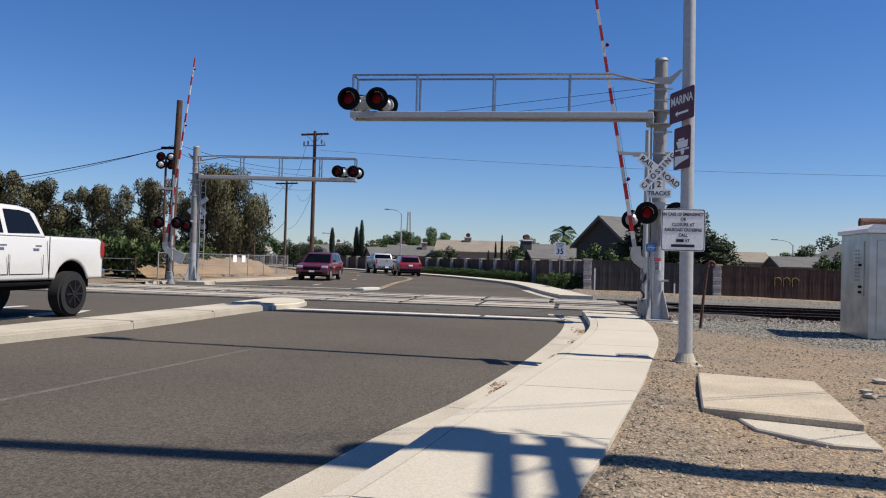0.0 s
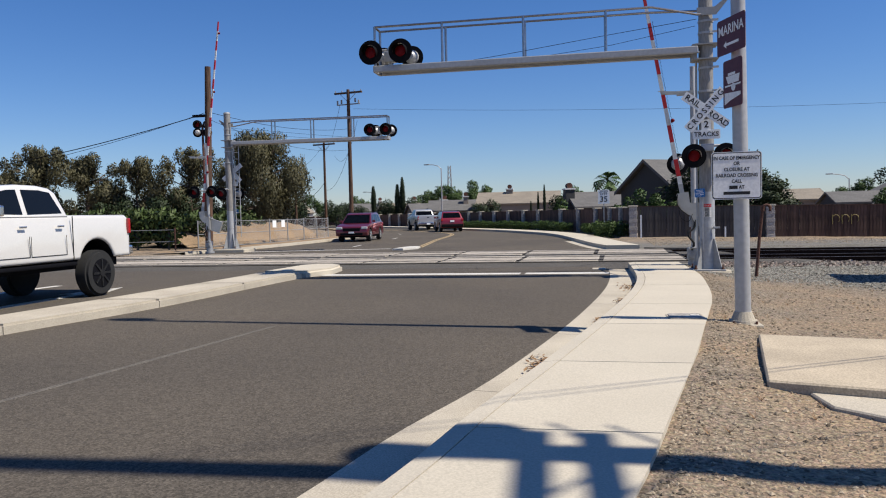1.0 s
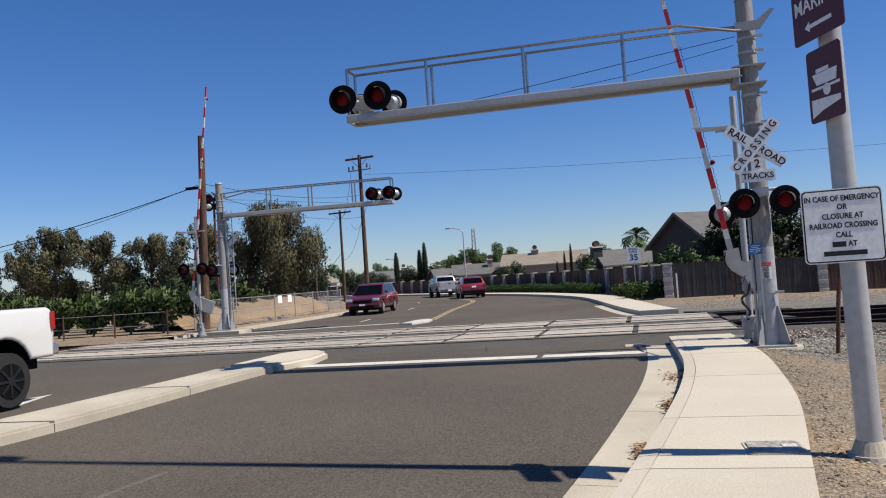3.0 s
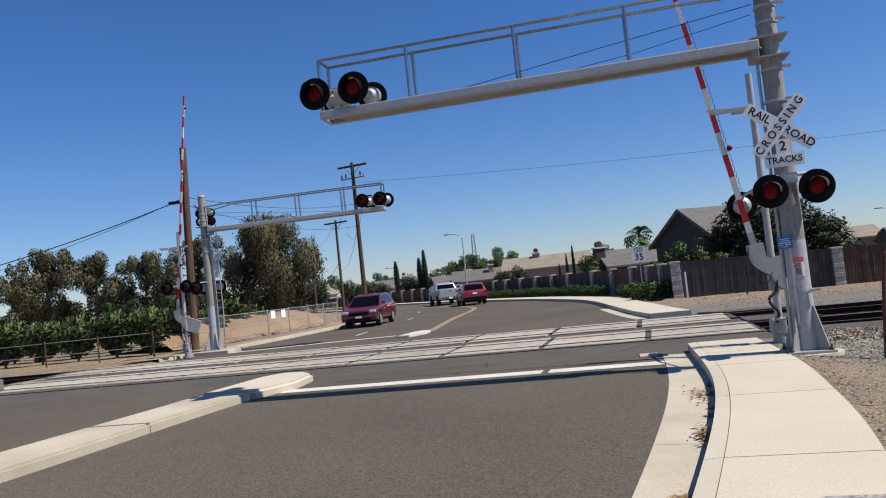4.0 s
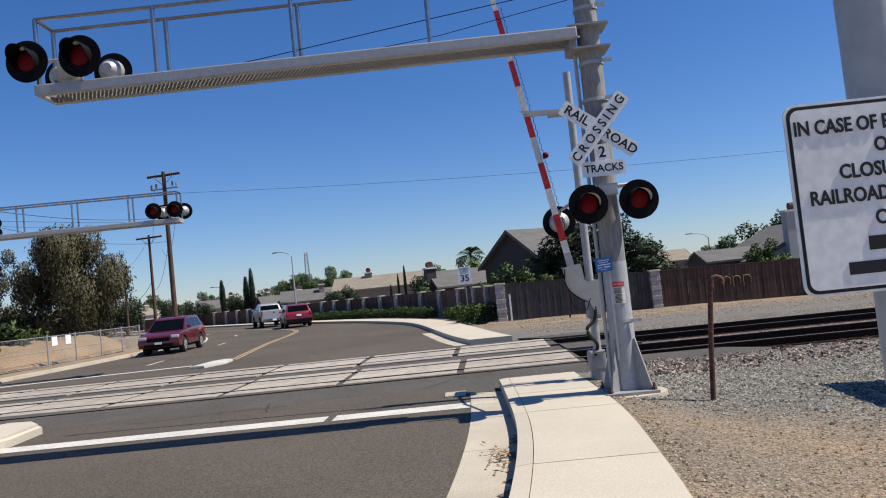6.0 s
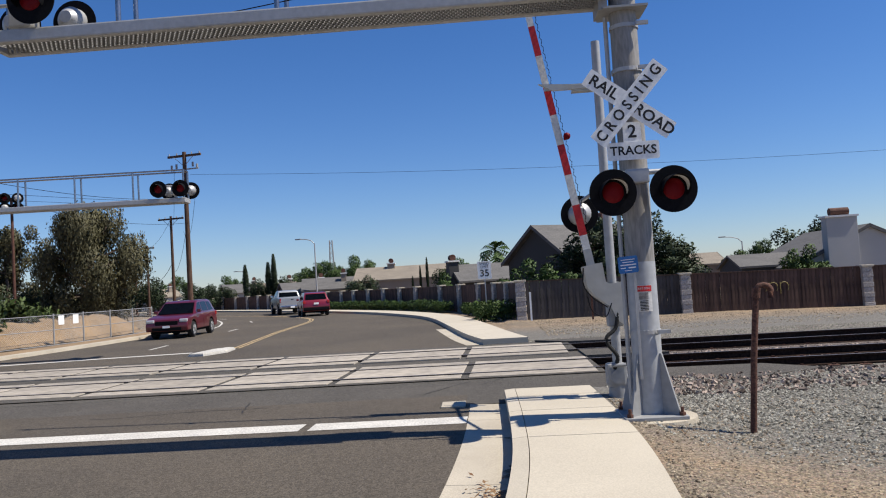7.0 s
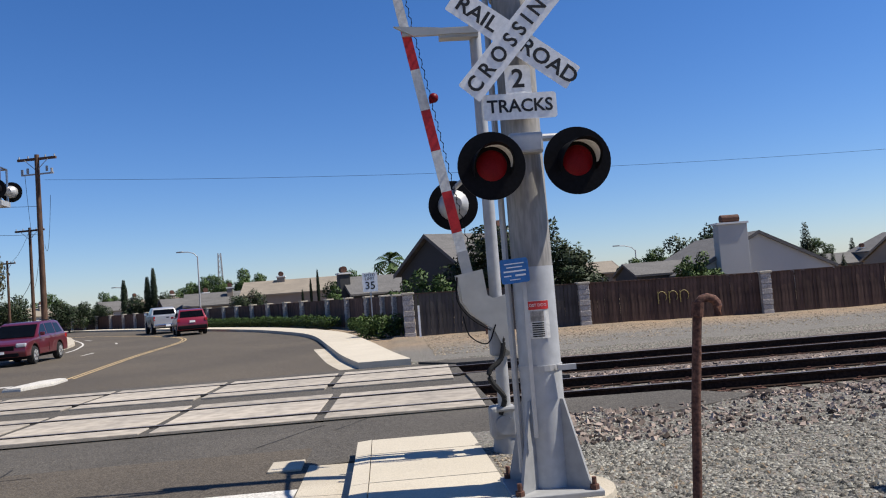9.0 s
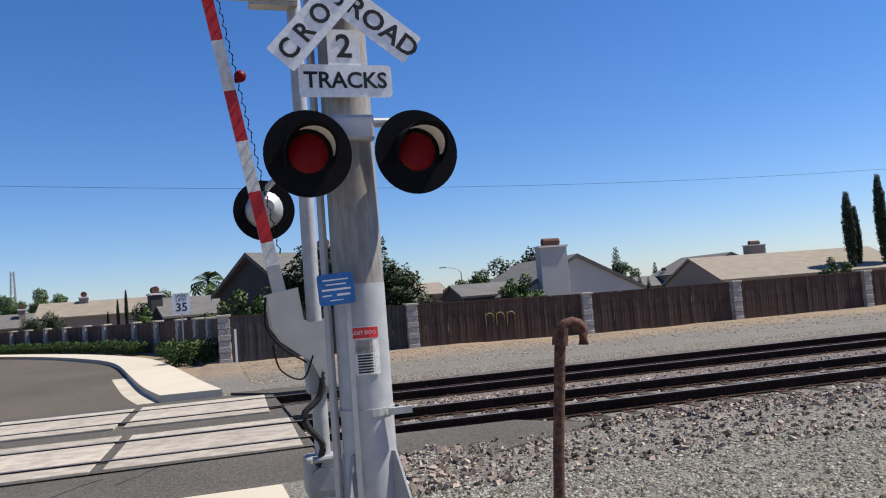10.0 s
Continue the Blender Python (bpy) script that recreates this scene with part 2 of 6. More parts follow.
def tube(bm, pts, r, n=8, r_end=None):
    pts = [Vector(p) for p in pts]
    rings = []
    for i, p in enumerate(pts):
        d = (pts[min(i + 1, len(pts) - 1)] - pts[max(i - 1, 0)]).normalized()
        q = d.to_track_quat("Z", "Y")
        rr = r if r_end is None else r + (r_end - r) * i / (len(pts) - 1)
        rings.append([bm.verts.new(p + q @ Vector((rr * math.cos(a), rr * math.sin(a), 0))) for a in (2 * math.pi * k / n for k in range(n))])
    for a, b in zip(rings, rings[1:]):
        for k in range(n):
            bm.faces.new((a[k], a[(k + 1) % n], b[(k + 1) % n], b[k]))
    bm.faces.new(rings[0][::-1])
    bm.faces.new(rings[-1])
    return bm


def prism(bm, pts, y0, y1, m=None):
    """A flat outline in x and z, given thickness along y."""
    m = m or Matrix()
    a = [bm.verts.new(m @ Vector((x, y0, z))) for x, z in pts]
    b = [bm.verts.new(m @ Vector((x, y1, z))) for x, z in pts]
    fs = [bm.faces.new(a), bm.faces.new(b[::-1])]
    for k in range(len(pts)):
        j = (k + 1) % len(pts)
        fs.append(bm.faces.new((a[k], b[k], b[j], a[j])))
    bmesh.ops.recalc_face_normals(bm, faces=fs)
    return bm


def slab(bm, pts, z0, z1):
    """A flat outline in x and y, given thickness along z."""
    a = [bm.verts.new((x, y, z0)) for x, y in pts]
    b = [bm.verts.new((x, y, z1)) for x, y in pts]
    fs = [bm.faces.new(a[::-1]), bm.faces.new(b)]
    for k in range(len(pts)):
        j = (k + 1) % len(pts)
        fs.append(bm.faces.new((a[k], a[j], b[j], b[k])))
    bmesh.ops.recalc_face_normals(bm, faces=fs)
    return bm


def smooth_line(pts, step):
    """Points at even steps along a Catmull-Rom curve through pts."""
    P = [Vector((*p, 0)[:3]) for p in pts]
    P = [P[0] * 2 - P[1], *P, P[-1] * 2 - P[-2]]
    out = []
    for a, b, c, d in zip(P, P[1:], P[2:], P[3:]):
        n = max(1, round((c - b).length / step))
        for k in range(n):
            t = k / n
            out.append(0.5 * (2 * b + (c - a) * t + (2 * a - 5 * b + 4 * c - d) * t * t + (3 * b - a - 3 * c + d) * t ** 3))
    out.append(P[-2])
    return out


def at_y(line, y):
    for a, b in zip(line, line[1:]):
        if a.y <= y <= b.y:
            return a.x + (b.x - a.x) * (y - a.y) / max(1e-6, b.y - a.y)
    return line[0].x if y < line[0].y else line[-1].x


texts = {}


def text(s, size, parent, m, material, name="lettering", squeeze=1.0, label="", bold=0.0):
    """Letters of the built-in font, standing in x and z, facing -y, centred."""
    key = (s, size, material, squeeze)
    if key not in texts:
        cu = bpy.data.curves.new("letters", "FONT")
        cu.body, cu.size, cu.extrude, cu.offset = s, size, 0.0012, bold * size
        cu.align_x, cu.align_y, cu.resolution_u = "CENTER", "CENTER", 3
        tmp = bpy.data.objects.new("letters", cu)
        scene.collection.objects.link(tmp)
        me = bpy.data.meshes.new_from_object(tmp.evaluated_get(bpy.context.evaluated_depsgraph_get()))
        bpy.data.objects.remove(tmp)
        me.transform(Matrix.Rotation(radians(90), 4, "X") @ Matrix.Diagonal((squeeze, 1, 1, 1)))
        me.materials.clear()
        me.materials.append(M[material])
        texts[key] = me
    return shared(name, texts[key], parent, m, label)


def rounded(w, h, r, n=4):
    out = []
    for cx, cz, a0 in ((w / 2 - r, h / 2 - r, 0), (-w / 2 + r, h / 2 - r, 90), (-w / 2 + r, -h / 2 + r, 180), (w / 2 - r, -h / 2 + r, 270)):
        out += [(cx + r * math.cos(radians(a0 + 90 * k / n)), cz + r * math.sin(radians(a0 + 90 * k / n))) for k in range(n + 1)]
    return out

# ---- large structure: ground, road, pavement ----
gutter_near = smooth_line([(-5.2, -12), (-3.3, -5), (-1.9, 0), (-1.1, 3.5), (-0.82, 4.97), (-0.36, 6.8), (0.19, 10.0), (0.61, 13.2), (0.83, 15.5), (0.94, 17.8), (0.96, 20.7)], 0.4)
curb_near = smooth_line([(-4.6, -12), (-2.75, -5), (-1.37, 0), (-0.58, 3.5), (-0.3, 5.1), (0.08, 6.95), (0.66, 10.0), (1.15, 13.0), (1.4, 15.4), (1.46, 17.6), (1.45, 20.7)], 0.4)
walk_near = smooth_line([(-3.2, -12), (-1.35, -5), (-0.1, 0), (0.68, 3.5), (1.05, 5.3), (1.4, 7.0), (1.86, 9.5), (2.3, 12.0), (2.54, 14.2), (2.69, 16.2), (2.71, 18.2), (2.67, 20.7)], 0.4)
curb_far = smooth_line([(1.1, 29.8), (0.57, 32.4), (-0.2, 37.5), (-1.12, 43.5), (-2.05, 47.6), (-3.45, 51.7), (-5.85, 57.6), (-9.1, 64.0), (-12.8, 70.4), (-16.3, 76.3), (-23.5, 87.0), (-33, 100), (-50, 116), (-80, 140)], 1.0)
walk_far = smooth_line([(2.33, 29.75), (1.88, 32.6), (1.2, 37.7), (0.25, 43.9), (-0.75, 48.1), (-2.2, 52.4), (-4.65, 58.4), (-7.95, 64.8), (-11.7, 71.2), (-15.2, 77.1), (-22.4, 87.9), (-32, 101), (-49, 117.3), (-79, 141.3)], 1.0)
left_far = smooth_line([(-16.6, 30.2), (-15.6, 34), (-15.1, 39), (-14.9, 44), (-14.9, 48), (-15.6, 54), (-18, 62), (-26, 80), (-36, 94), (-47, 105), (-62, 118), (-90, 140)], 1.0)

TRACKS = (23.98, 27.62)
RAIL_TURN = -0.035


def track_y(c, x):
    return c + RAIL_TURN * x


def is_road(x, y):
    if y < 20.7:
        return -19.0 < x < at_y(walk_near, y) - 0.2
    if y < 29.8:
        return -19.0 < x < 3.2
    return at_y(left_far, y) < x < at_y(walk_far, y) - 0.2


def fence_base(x):
    """The ground falls a little towards the east along the board fence."""
    return 0.04 - 0.215 * max(0.0, min(1.0, (x - 2.6) / 13.5))


def ground_height(x, y):
    if -60 < x < 10 and -15 < y < 120 and is_road(x, y):
        return -0.12
    z = 0.035
    if -30 < x < 40 and -6 < y < 40:
        z += 0.035 * noise.noise((x * 0.7, y * 0.7, 3.1)) + 0.014 * noise.noise((x * 3.1, y * 3.1, 0.3))
        z += 0.085 * max(0.0, min(1.0, 1.25 - abs(x - at_y(walk_near, y)) / 0.7)) * (1 if y < 20 else 0)
    if y > 32 and x > 2:
        z += (fence_base(x) + 0.02) * max(0.0, min(1.0, (y - 33) / 5))
    for c in TRACKS:
        d = abs(y - track_y(c, x))
        if (x > 3 or x < -19) and d < 2.6:
            z = min(z, -0.14)
    return z


gx = sorted({*np.round(np.arange(-1.0, 14.01, 0.16), 3), *np.round(np.arange(14.4, 44, 0.9), 2), *np.round(np.arange(-26, -1.1, 0.7), 2), *(-1800, -900, -450, -260, -170, -120, -90, -70, -55, -46, -39, -34, -30), *(52, 65, 85, 120, 180, 300, 500, 1000, 1800)})
gy = sorted({*np.round(np.arange(-1.0, 32.01, 0.16), 3), *np.round(np.arange(32.6, 50, 0.6), 2), *np.round(np.arange(51, 120, 3), 2), *(-1800, -800, -400, -200, -100, -60, -40, -25, -16, -11, -8, -6, -4.5, -3, -2), *(130, 150, 180, 230, 320, 500, 1000, 1800)})
gv = [(float(x), float(y), ground_height(float(x), float(y))) for y in gy for x in gx]
nx = len(gx)
gf = [(j * nx + i, j * nx + i + 1, (j + 1) * nx + i + 1, (j + 1) * nx + i) for j in range(len(gy) - 1) for i in range(nx - 1)]
ground = raw("ground", gv, gf, "dirt", smooth=True)
tagged(ground, "dry tan dirt and gravel ground beside the road", "ground", kind="structure")
# gravel mixed into the dirt, thicker towards the tracks
n, l = M["dirt"].node_tree.nodes, M["dirt"].node_tree.links
geo, sep = n.new("ShaderNodeNewGeometry"), n.new("ShaderNodeSeparateXYZ")
l.new(geo.outputs["Position"], sep.inputs[0])
mr = n.new("ShaderNodeMapRange")
mr.inputs["From Min"].default_value, mr.inputs["From Max"].default_value = 19.0, 24.5
slant = n.new("ShaderNodeMath")
slant.operation = "MULTIPLY_ADD"
slant.inputs[1].default_value = 1.3
l.new(sep.outputs["X"], slant.inputs[0])
l.new(sep.outputs["Y"], slant.inputs[2])
l.new(slant.outputs[0], mr.inputs[0])
mr2 = n.new("ShaderNodeMapRange")
mr2.inputs["From Min"].default_value, mr2.inputs["From Max"].default_value = 36.5, 30.0
l.new(sep.outputs["Y"], mr2.inputs[0])
mul = n.new("ShaderNodeMath")
mul.operation = "MULTIPLY"
l.new(mr.outputs[0], mul.inputs[0])
l.new(mr2.outputs[0], mul.inputs[1])
pn = n.new("ShaderNodeTexNoise")
pn.inputs["Scale"].default_value, pn.inputs["Detail"].default_value = 0.55, 6
l.new(geo.outputs["Position"], pn.inputs["Vector"])
add = n.new("ShaderNodeMath")
l.new(mul.outputs[0], add.inputs[0])
l.new(pn.outputs["Fac"], add.inputs[1])
pr = n.new("ShaderNodeMapRange")
pr.inputs["From Min"].default_value, pr.inputs["From Max"].default_value = 0.6, 1.05
l.new(add.outputs[0], pr.inputs[0])
gm = n.new("ShaderNodeMix")
gm.data_type = "RGBA"
gm.inputs[7].default_value = (0.125, 0.116, 0.1, 1)
l.new(pr.outputs[0], gm.inputs[0])
hue = [k for k in n if k.bl_idname == "ShaderNodeHueSaturation"][0]
src = hue.inputs["Color"].links[0].from_socket
l.new(src, gm.inputs[6])
vor = n.new("ShaderNodeTexVoronoi")
vor.inputs["Scale"].default_value = 38
l.new(geo.outputs["Position"], vor.inputs["Vector"])
vm = n.new("ShaderNodeMix")
vm.data_type, vm.blend_type = "RGBA", "OVERLAY"
vm.inputs[0].default_value = 0.6
l.new(gm.outputs[2], vm.inputs[6])
grey = n.new("ShaderNodeHueSaturation")
grey.inputs["Saturation"].default_value = 0.12
l.new(vor.outputs["Color"], grey.inputs["Color"])
l.new(grey.outputs[0], vm.inputs[7])
bw = n.new("ShaderNodeHueSaturation")
bw.inputs["Saturation"].default_value = 1.0
l.new(vm.outputs[2], bw.inputs["Color"])
l.new(bw.outputs[0], hue.inputs["Color"])
vor2 = n.new("ShaderNodeTexVoronoi")
vor2.inputs["Scale"].default_value = 48
l.new(geo.outputs["Position"], vor2.inputs["Vector"])
bump2 = n.new("ShaderNodeBump")
bump2.inputs["Strength"].default_value, bump2.inputs["Distance"].default_value = 0.6, 0.02
bump2.invert = True
l.new(vor2.outputs["Distance"], bump2.inputs["Height"])
old = [k for k in n if k.bl_idname == "ShaderNodeBump" and k != bump2][0]
l.new(old.outputs[0], bump2.inputs["Normal"])
l.new(bump2.outputs[0], n["Principled BSDF"].inputs["Normal"])


def ribbon(bm, a, b, za, zb=None, cols=1):
    zb = za if zb is None else zb
    n = min(len(a), len(b))
    rows = []
    for i in range(n):
        p, q = a[i], b[i]
        rows.append([bm.verts.new((p.x + (q.x - p.x) * k / cols, p.y + (q.y - p.y) * k / cols, za + (zb - za) * k / cols)) for k in range(cols + 1)])
    for r, s in zip(rows, rows[1:]):
        for k in range(cols):
            bm.faces.new((r[k], r[k + 1], s[k + 1], s[k]))
    return bm


def even(line, n):
    """n points spread evenly by length along a line."""
    ls = [0.0]
    for a, b in zip(line, line[1:]):
        ls.append(ls[-1] + (b - a).length)
    out, j = [], 0
    for k in range(n):
        s = ls[-1] * k / (n - 1)
        while j < len(ls) - 2 and ls[j + 1] < s:
            j += 1
        f = (s - ls[j]) / max(1e-9, ls[j + 1] - ls[j])
        out.append(line[j].lerp(line[j + 1], min(1, f)))
    return out


road = thing("road", Matrix(), "grey asphalt road that crosses the railway and bends away", "road", kind="structure")
near_l = [Vector((-19.5, p.y, 0)) for p in gutter_near]
bm = ribbon(B(), near_l, gutter_near, 0.0, 0.0, 14)
part("near_asphalt", bm, "asphalt", road)
bm = ribbon(B(), [Vector((-19.5, y, 0)) for y in (20.7, 22.62)], [Vector((3.3, y, 0)) for y in (20.7, 22.5)], 0.0, 0.0, 10)
bm = ribbon(bm, [Vector((-19.5, y, 0)) for y in (25.9, 27.4)], [Vector((3.3, y, 0)) for y in (25.2, 26.7)], 0.0, 0.0, 10)
bm = ribbon(bm, [Vector((-19.5, 22.62, 0)), Vector((-19.5, 25.9, 0))], [Vector((3.3, 22.5, 0)), Vector((3.3, 25.2, 0))], 0.02, 0.02, 2)
bm = ribbon(bm, [Vector((-19.5, 27.4, 0)), Vector((-19.5, 29.6, 0))], [Vector((3.3, 26.7, 0)), Vector((3.3, 28.9, 0))], 0.02, 0.02, 2)
bm = ribbon(bm, [Vector((-19.5, 29.5, 0)), Vector((-17.2, 30.3, 0))], [Vector((3.3, 28.8, 0)), Vector((2.45, 29.75, 0))], 0.0, 0.0, 10)
part("crossing_asphalt", bm, "asphalt_old", road)
bm = ribbon(B(), even(left_far, 80), even(curb_far, 80), 0.0, 0.0, 10)
part("far_asphalt", bm, "asphalt", road)
# asphalt apron beside the crossing, round the rails
bm = slab(B(), [(3.3, 20.8), (4.6, 20.4), (6.6, 21.4), (5.9, 22.3), (3.3, 22.5)], -0.1, 0.045)
bm = slab(bm, [(3.3, 25.25), (5.0, 25.1), (4.7, 26.5), (3.3, 26.65)], -0.1, 0.04)
bm = slab(bm, [(3.3, 28.85), (5.6, 28.6), (4.6, 29.6), (2.5, 29.75)], -0.1, 0.05)
bm = slab(bm, [(0.9, 19.7), (2.9, 19.9), (3.3, 20.75), (0.9, 20.75)], -0.1, 0.004)
part("asphalt_apron", bm, "asphalt_old", road)

# painted marks
marks = thing("road_marks", Matrix(), "worn white and yellow paint lines on the asphalt", "road marking", kind="structure")


def strip(line, w, z, material, name):
    n = len(line)
    a, b = [], []
    for i, p in enumerate(line):
        d = (line[min(i + 1, n - 1)] - line[max(i - 1, 0)]).normalized()
        s = Vector((-d.y, d.x, 0)) * w / 2
        a.append(p + s)
        b.append(p - s)
    return part(name, ribbon(B(), b, a, z, z, 1), material, marks)


for x0, x1 in ((-6.2, -1.17), (-1.05, 0.94)):
    strip([Vector((x, 18.56 - 0.015 * x, 0)) for x in np.linspace(x0, x1, 12)], 0.47, 0.005, "paint_white", "stop_line")
yl = smooth_line([(-7.1, 33.9), (-8.1, 42.5), (-9.4, 55), (-13.0, 63.5), (-18, 71), (-27, 82)], 1.0)
for s in (-0.09, 0.09):
    strip([p + Vector((s, 0, 0)) for p in yl], 0.085, 0.005, "paint_yellow", "centre_line")
ll = smooth_line([(-10.7, 34.6), (-11.4, 42.4), (-11.8, 48.4), (-13.0, 55), (-17, 64), (-26, 77)], 0.5)
for k in range(2, len(ll) - 8, 22):
    strip(ll[k:k + 5], 0.12, 0.005, "paint_white", "lane_dash")
strip([Vector((-14.6, 31.9, 0)), Vector((-10.9, 32.6, 0)), Vector((-8.2, 32.9, 0))], 0.34, 0.005, "paint_white", "stop_line")
el = smooth_line([(-14.0, 50.8), (-14.9, 54.5), (-17.6, 62.2), (-24, 76)], 1.0)
strip(el, 0.12, 0.005, "paint_white", "edge_line")
# turn arrow in the oncoming lane
bm = slab(B(), [(-10.1, 11.6), (-9.85, 11.6), (-9.85, 14.2), (-9.5, 14.2), (-9.98, 15.7), (-10.45, 14.2), (-10.1, 14.2)], -0.01, 0.005)
part("arrow", bm, "paint_white", marks)
bm = slab(B(), [(-12.4, 12.9), (-12.2, 12.9), (-11.9, 16.2), (-12.1, 16.2)], -0.01, 0.005)
part("lane_line", bm, "paint_white", marks)
bm = slab(B(), [(-4.49, 5.4), (-4.4, 5.4), (-3.77, 9.9), (-3.85, 9.9)], -0.01, 0.003)
part("faded_line", bm, "faded_paint", marks)

# tarred cracks
rnd = random.Random(5)
bm = B()
for x, y, dx, dy, k in ((-8, 22.0, 1.2, 0.05, 12), (1.1, 21.8, 0.15, 0.35, 5), (-2.6, 21.0, 0.12, -0.3, 5), (-4.8, 20.2, 1.0, 0.02, 7), (3.6, 21.6, 0.5, 0.1, 4), (0.2, 21.0, 0.3, 0.3, 4)):
    pts = [Vector((x, y, 0.004))]
    for _ in range(k):
        pts.append(pts[-1] + Vector((dx * rnd.uniform(0.4, 1.2) * 0.5 + rnd.uniform(-0.06, 0.06), dy * rnd.uniform(0.4, 1.3) + rnd.uniform(-0.09, 0.09), 0)))
    for a, b in zip(pts, pts[1:]):
        d = (b - a).normalized()
        s = Vector((-d.y, d.x, 0)) * rnd.uniform(0.005, 0.013)
        bm.faces.new([bm.verts.new(v) for v in (a - s, b - s, b + s, a + s)])
part("crack", bm, "tar", road)

# gutter, curb, sidewalk of the near side; each slab is a piece between joints
pave = thing("pavement", Matrix(), "pale concrete gutter, curb and sidewalk beside the road", "sidewalk", kind="structure")


def band(a, b, y0, y1, z_in, z_out, bottom, n=8):
    bm = B()
    top, low = [], []
    for k in range(n + 1):
        y = y0 + (y1 - y0) * k / n
        xa, xb = at_y(a, y), at_y(b, y)
        top.append((bm.verts.new((xa, y, z_in)), bm.verts.new((xb, y, z_out))))
        low.append((bm.verts.new((xa, y, bottom)), bm.verts.new((xb, y, bottom))))
    for k in range(n):
        (p, q), (r, s) = top[k], top[k + 1]
        (e, f), (g, h) = low[k], low[k + 1]
        bm.faces.new((p, q, s, r))
        bm.faces.new((p, r, g, e))
        bm.faces.new((q, f, h, s))
    for (p, q), (e, f) in ((top[0], low[0]), (top[-1], low[-1])):
        bm.faces.new((p, e, f, q))
    bmesh.ops.recalc_face_normals(bm, faces=bm.faces)
    return bm


curb_in = [p + Vector((0.15, 0, 0)) for p in curb_near]
y = -12.0
for k, step in enumerate([3.0] * 5 + [1.7, 2.2, 2.35, 1.95, 2.8, 2.6, 1.55, 1.15, 0.85]):
    y1 = min(y + step, 20.05)
    part("sidewalk_slab", band([p + Vector((0.008, 0, 0)) for p in curb_in], walk_near, y + 0.008, y1 - 0.008, 0.15, 0.145, -0.1), "concrete", pave)
    part("curb_piece", band(curb_near, curb_in, y + 0.004, y1 - 0.004, 0.14, 0.153, -0.1), "concrete", pave)
    y = y1
y = -12.0
for k in range(11):
    y1 = min(y + 3.05, 19.75)
    part("gutter_piece", band(gutter_near, curb_near, y + 0.005, y1 - 0.005, 0.006, -0.012, -0.1), "concrete_worn", pave)
    y = y1
# silt washed against the curb
rnd = random.Random(19)
for k in range(26):
    y = rnd.uniform(3.0, 19.4)
    x, w, h = at_y(curb_near, y) - 0.012, rnd.uniform(0.03, 0.13), rnd.uniform(0.08, 0.4)
    slope = (at_y(curb_near, y + 0.5) - at_y(curb_near, y - 0.5))
    bm = B()
    edge = [(-0.5, 0.0)] + [(-0.5 + j / 7, -w * math.sin(math.pi * j / 7) * rnd.uniform(0.5, 1.2)) for j in range(1, 7)] + [(0.5, 0.0)]
    bm.faces.new([bm.verts.new((x + dx + slope * v * h, y + v * h, 0.0 - dx * 0.03)) for v, dx in edge][::-1])
    part("silt_patch", bm, "silt", pave)
# far walk
cf, wf = even(curb_far, 120), even(walk_far, 120)
for k in range(0, 100, 2):
    bm = B()
    for a0, b0, z in ((0, 1, 0.15),):
        p = [cf[k].lerp(cf[k + 1], 0), cf[k + 1], cf[k + 2]]
        q = [wf[k], wf[k + 1], wf[k + 2]]
        ribbon(bm, p, q, 0.15, 0.15, 1)
        ribbon(bm, [v + Vector((-0.0, 0, 0)) for v in p], p, -0.05, 0.15, 1)
        bm.faces.new([bm.verts.new((v.x, v.y, h)) for v, h in ((p[0], 0.15), (q[0], 0.15), (q[0], -0.1), (p[0], -0.1))])
    bmesh.ops.remove_doubles(bm, verts=bm.verts, dist=1e-5)
    bmesh.ops.recalc_face_normals(bm, faces=bm.faces)
    part("sidewalk_slab", bm, "concrete", pave)
gf_line = [p + (p - q).normalized() * 0.45 for p, q in zip(cf, wf)]
part("far_gutter", ribbon(B(), gf_line[:8], cf[:8], 0.006, 0.006, 1), "concrete_worn", pave)
# curb of the far left side with a low bank behind
lf = even(left_far, 120)
lo = [p + Vector((-0.5, -0.1, 0)) for p in lf]
lo2 = [p + Vector((-1.6, -0.3, 0)) for p in lf]
bm = ribbon(B(), lo, lf, 0.12, 0.12)
ribbon(bm, lf, [p + Vector((0.02, 0, 0)) for p in lf], 0.12, 0.0)
part("curb_far_left", bm, "concrete_worn", pave)
part("dirt_shoulder", ribbon(B(), lo2, lo, 0.14, 0.115, 3), "dry_grass", pave)

# raised median
med = thing("median", Matrix(), "raised pale concrete median island with a rounded end", "median", kind="structure")
r_edge = smooth_line([(-8.4, 0), (-7.75, 6), (-7.3, 9.3), (-6.9, 11.4), (-6.74, 13.1), (-6.64, 15.4), (-6.5, 17.6), (-6.3, 19.2)], 0.5)
l_edge = smooth_line([(-9.1, 0), (-8.6, 6), (-8.25, 9.6), (-7.95, 12.5), (-7.72, 15.4), (-7.62, 17), (-7.6, 18.6), (-7.2, 19.9)], 0.5)
for y0, y1 in ((0, 5.985), (6, 9.0), (9.015, 12.0), (12.015, 15.0), (15.015, 17.8)):
    bm = band(l_edge, r_edge, y0, y1, 0.15, 0.15, -0.05, 6)
    bmesh.ops.bevel(bm, geom=[e for e in bm.edges if all(v.co.z > 0.1 for v in e.verts) and len(e.link_faces) == 2 and e.calc_face_angle(0) > 1], offset=0.035, segments=2, affect="EDGES")
    part("median_piece", bm, "concrete_worn", med)
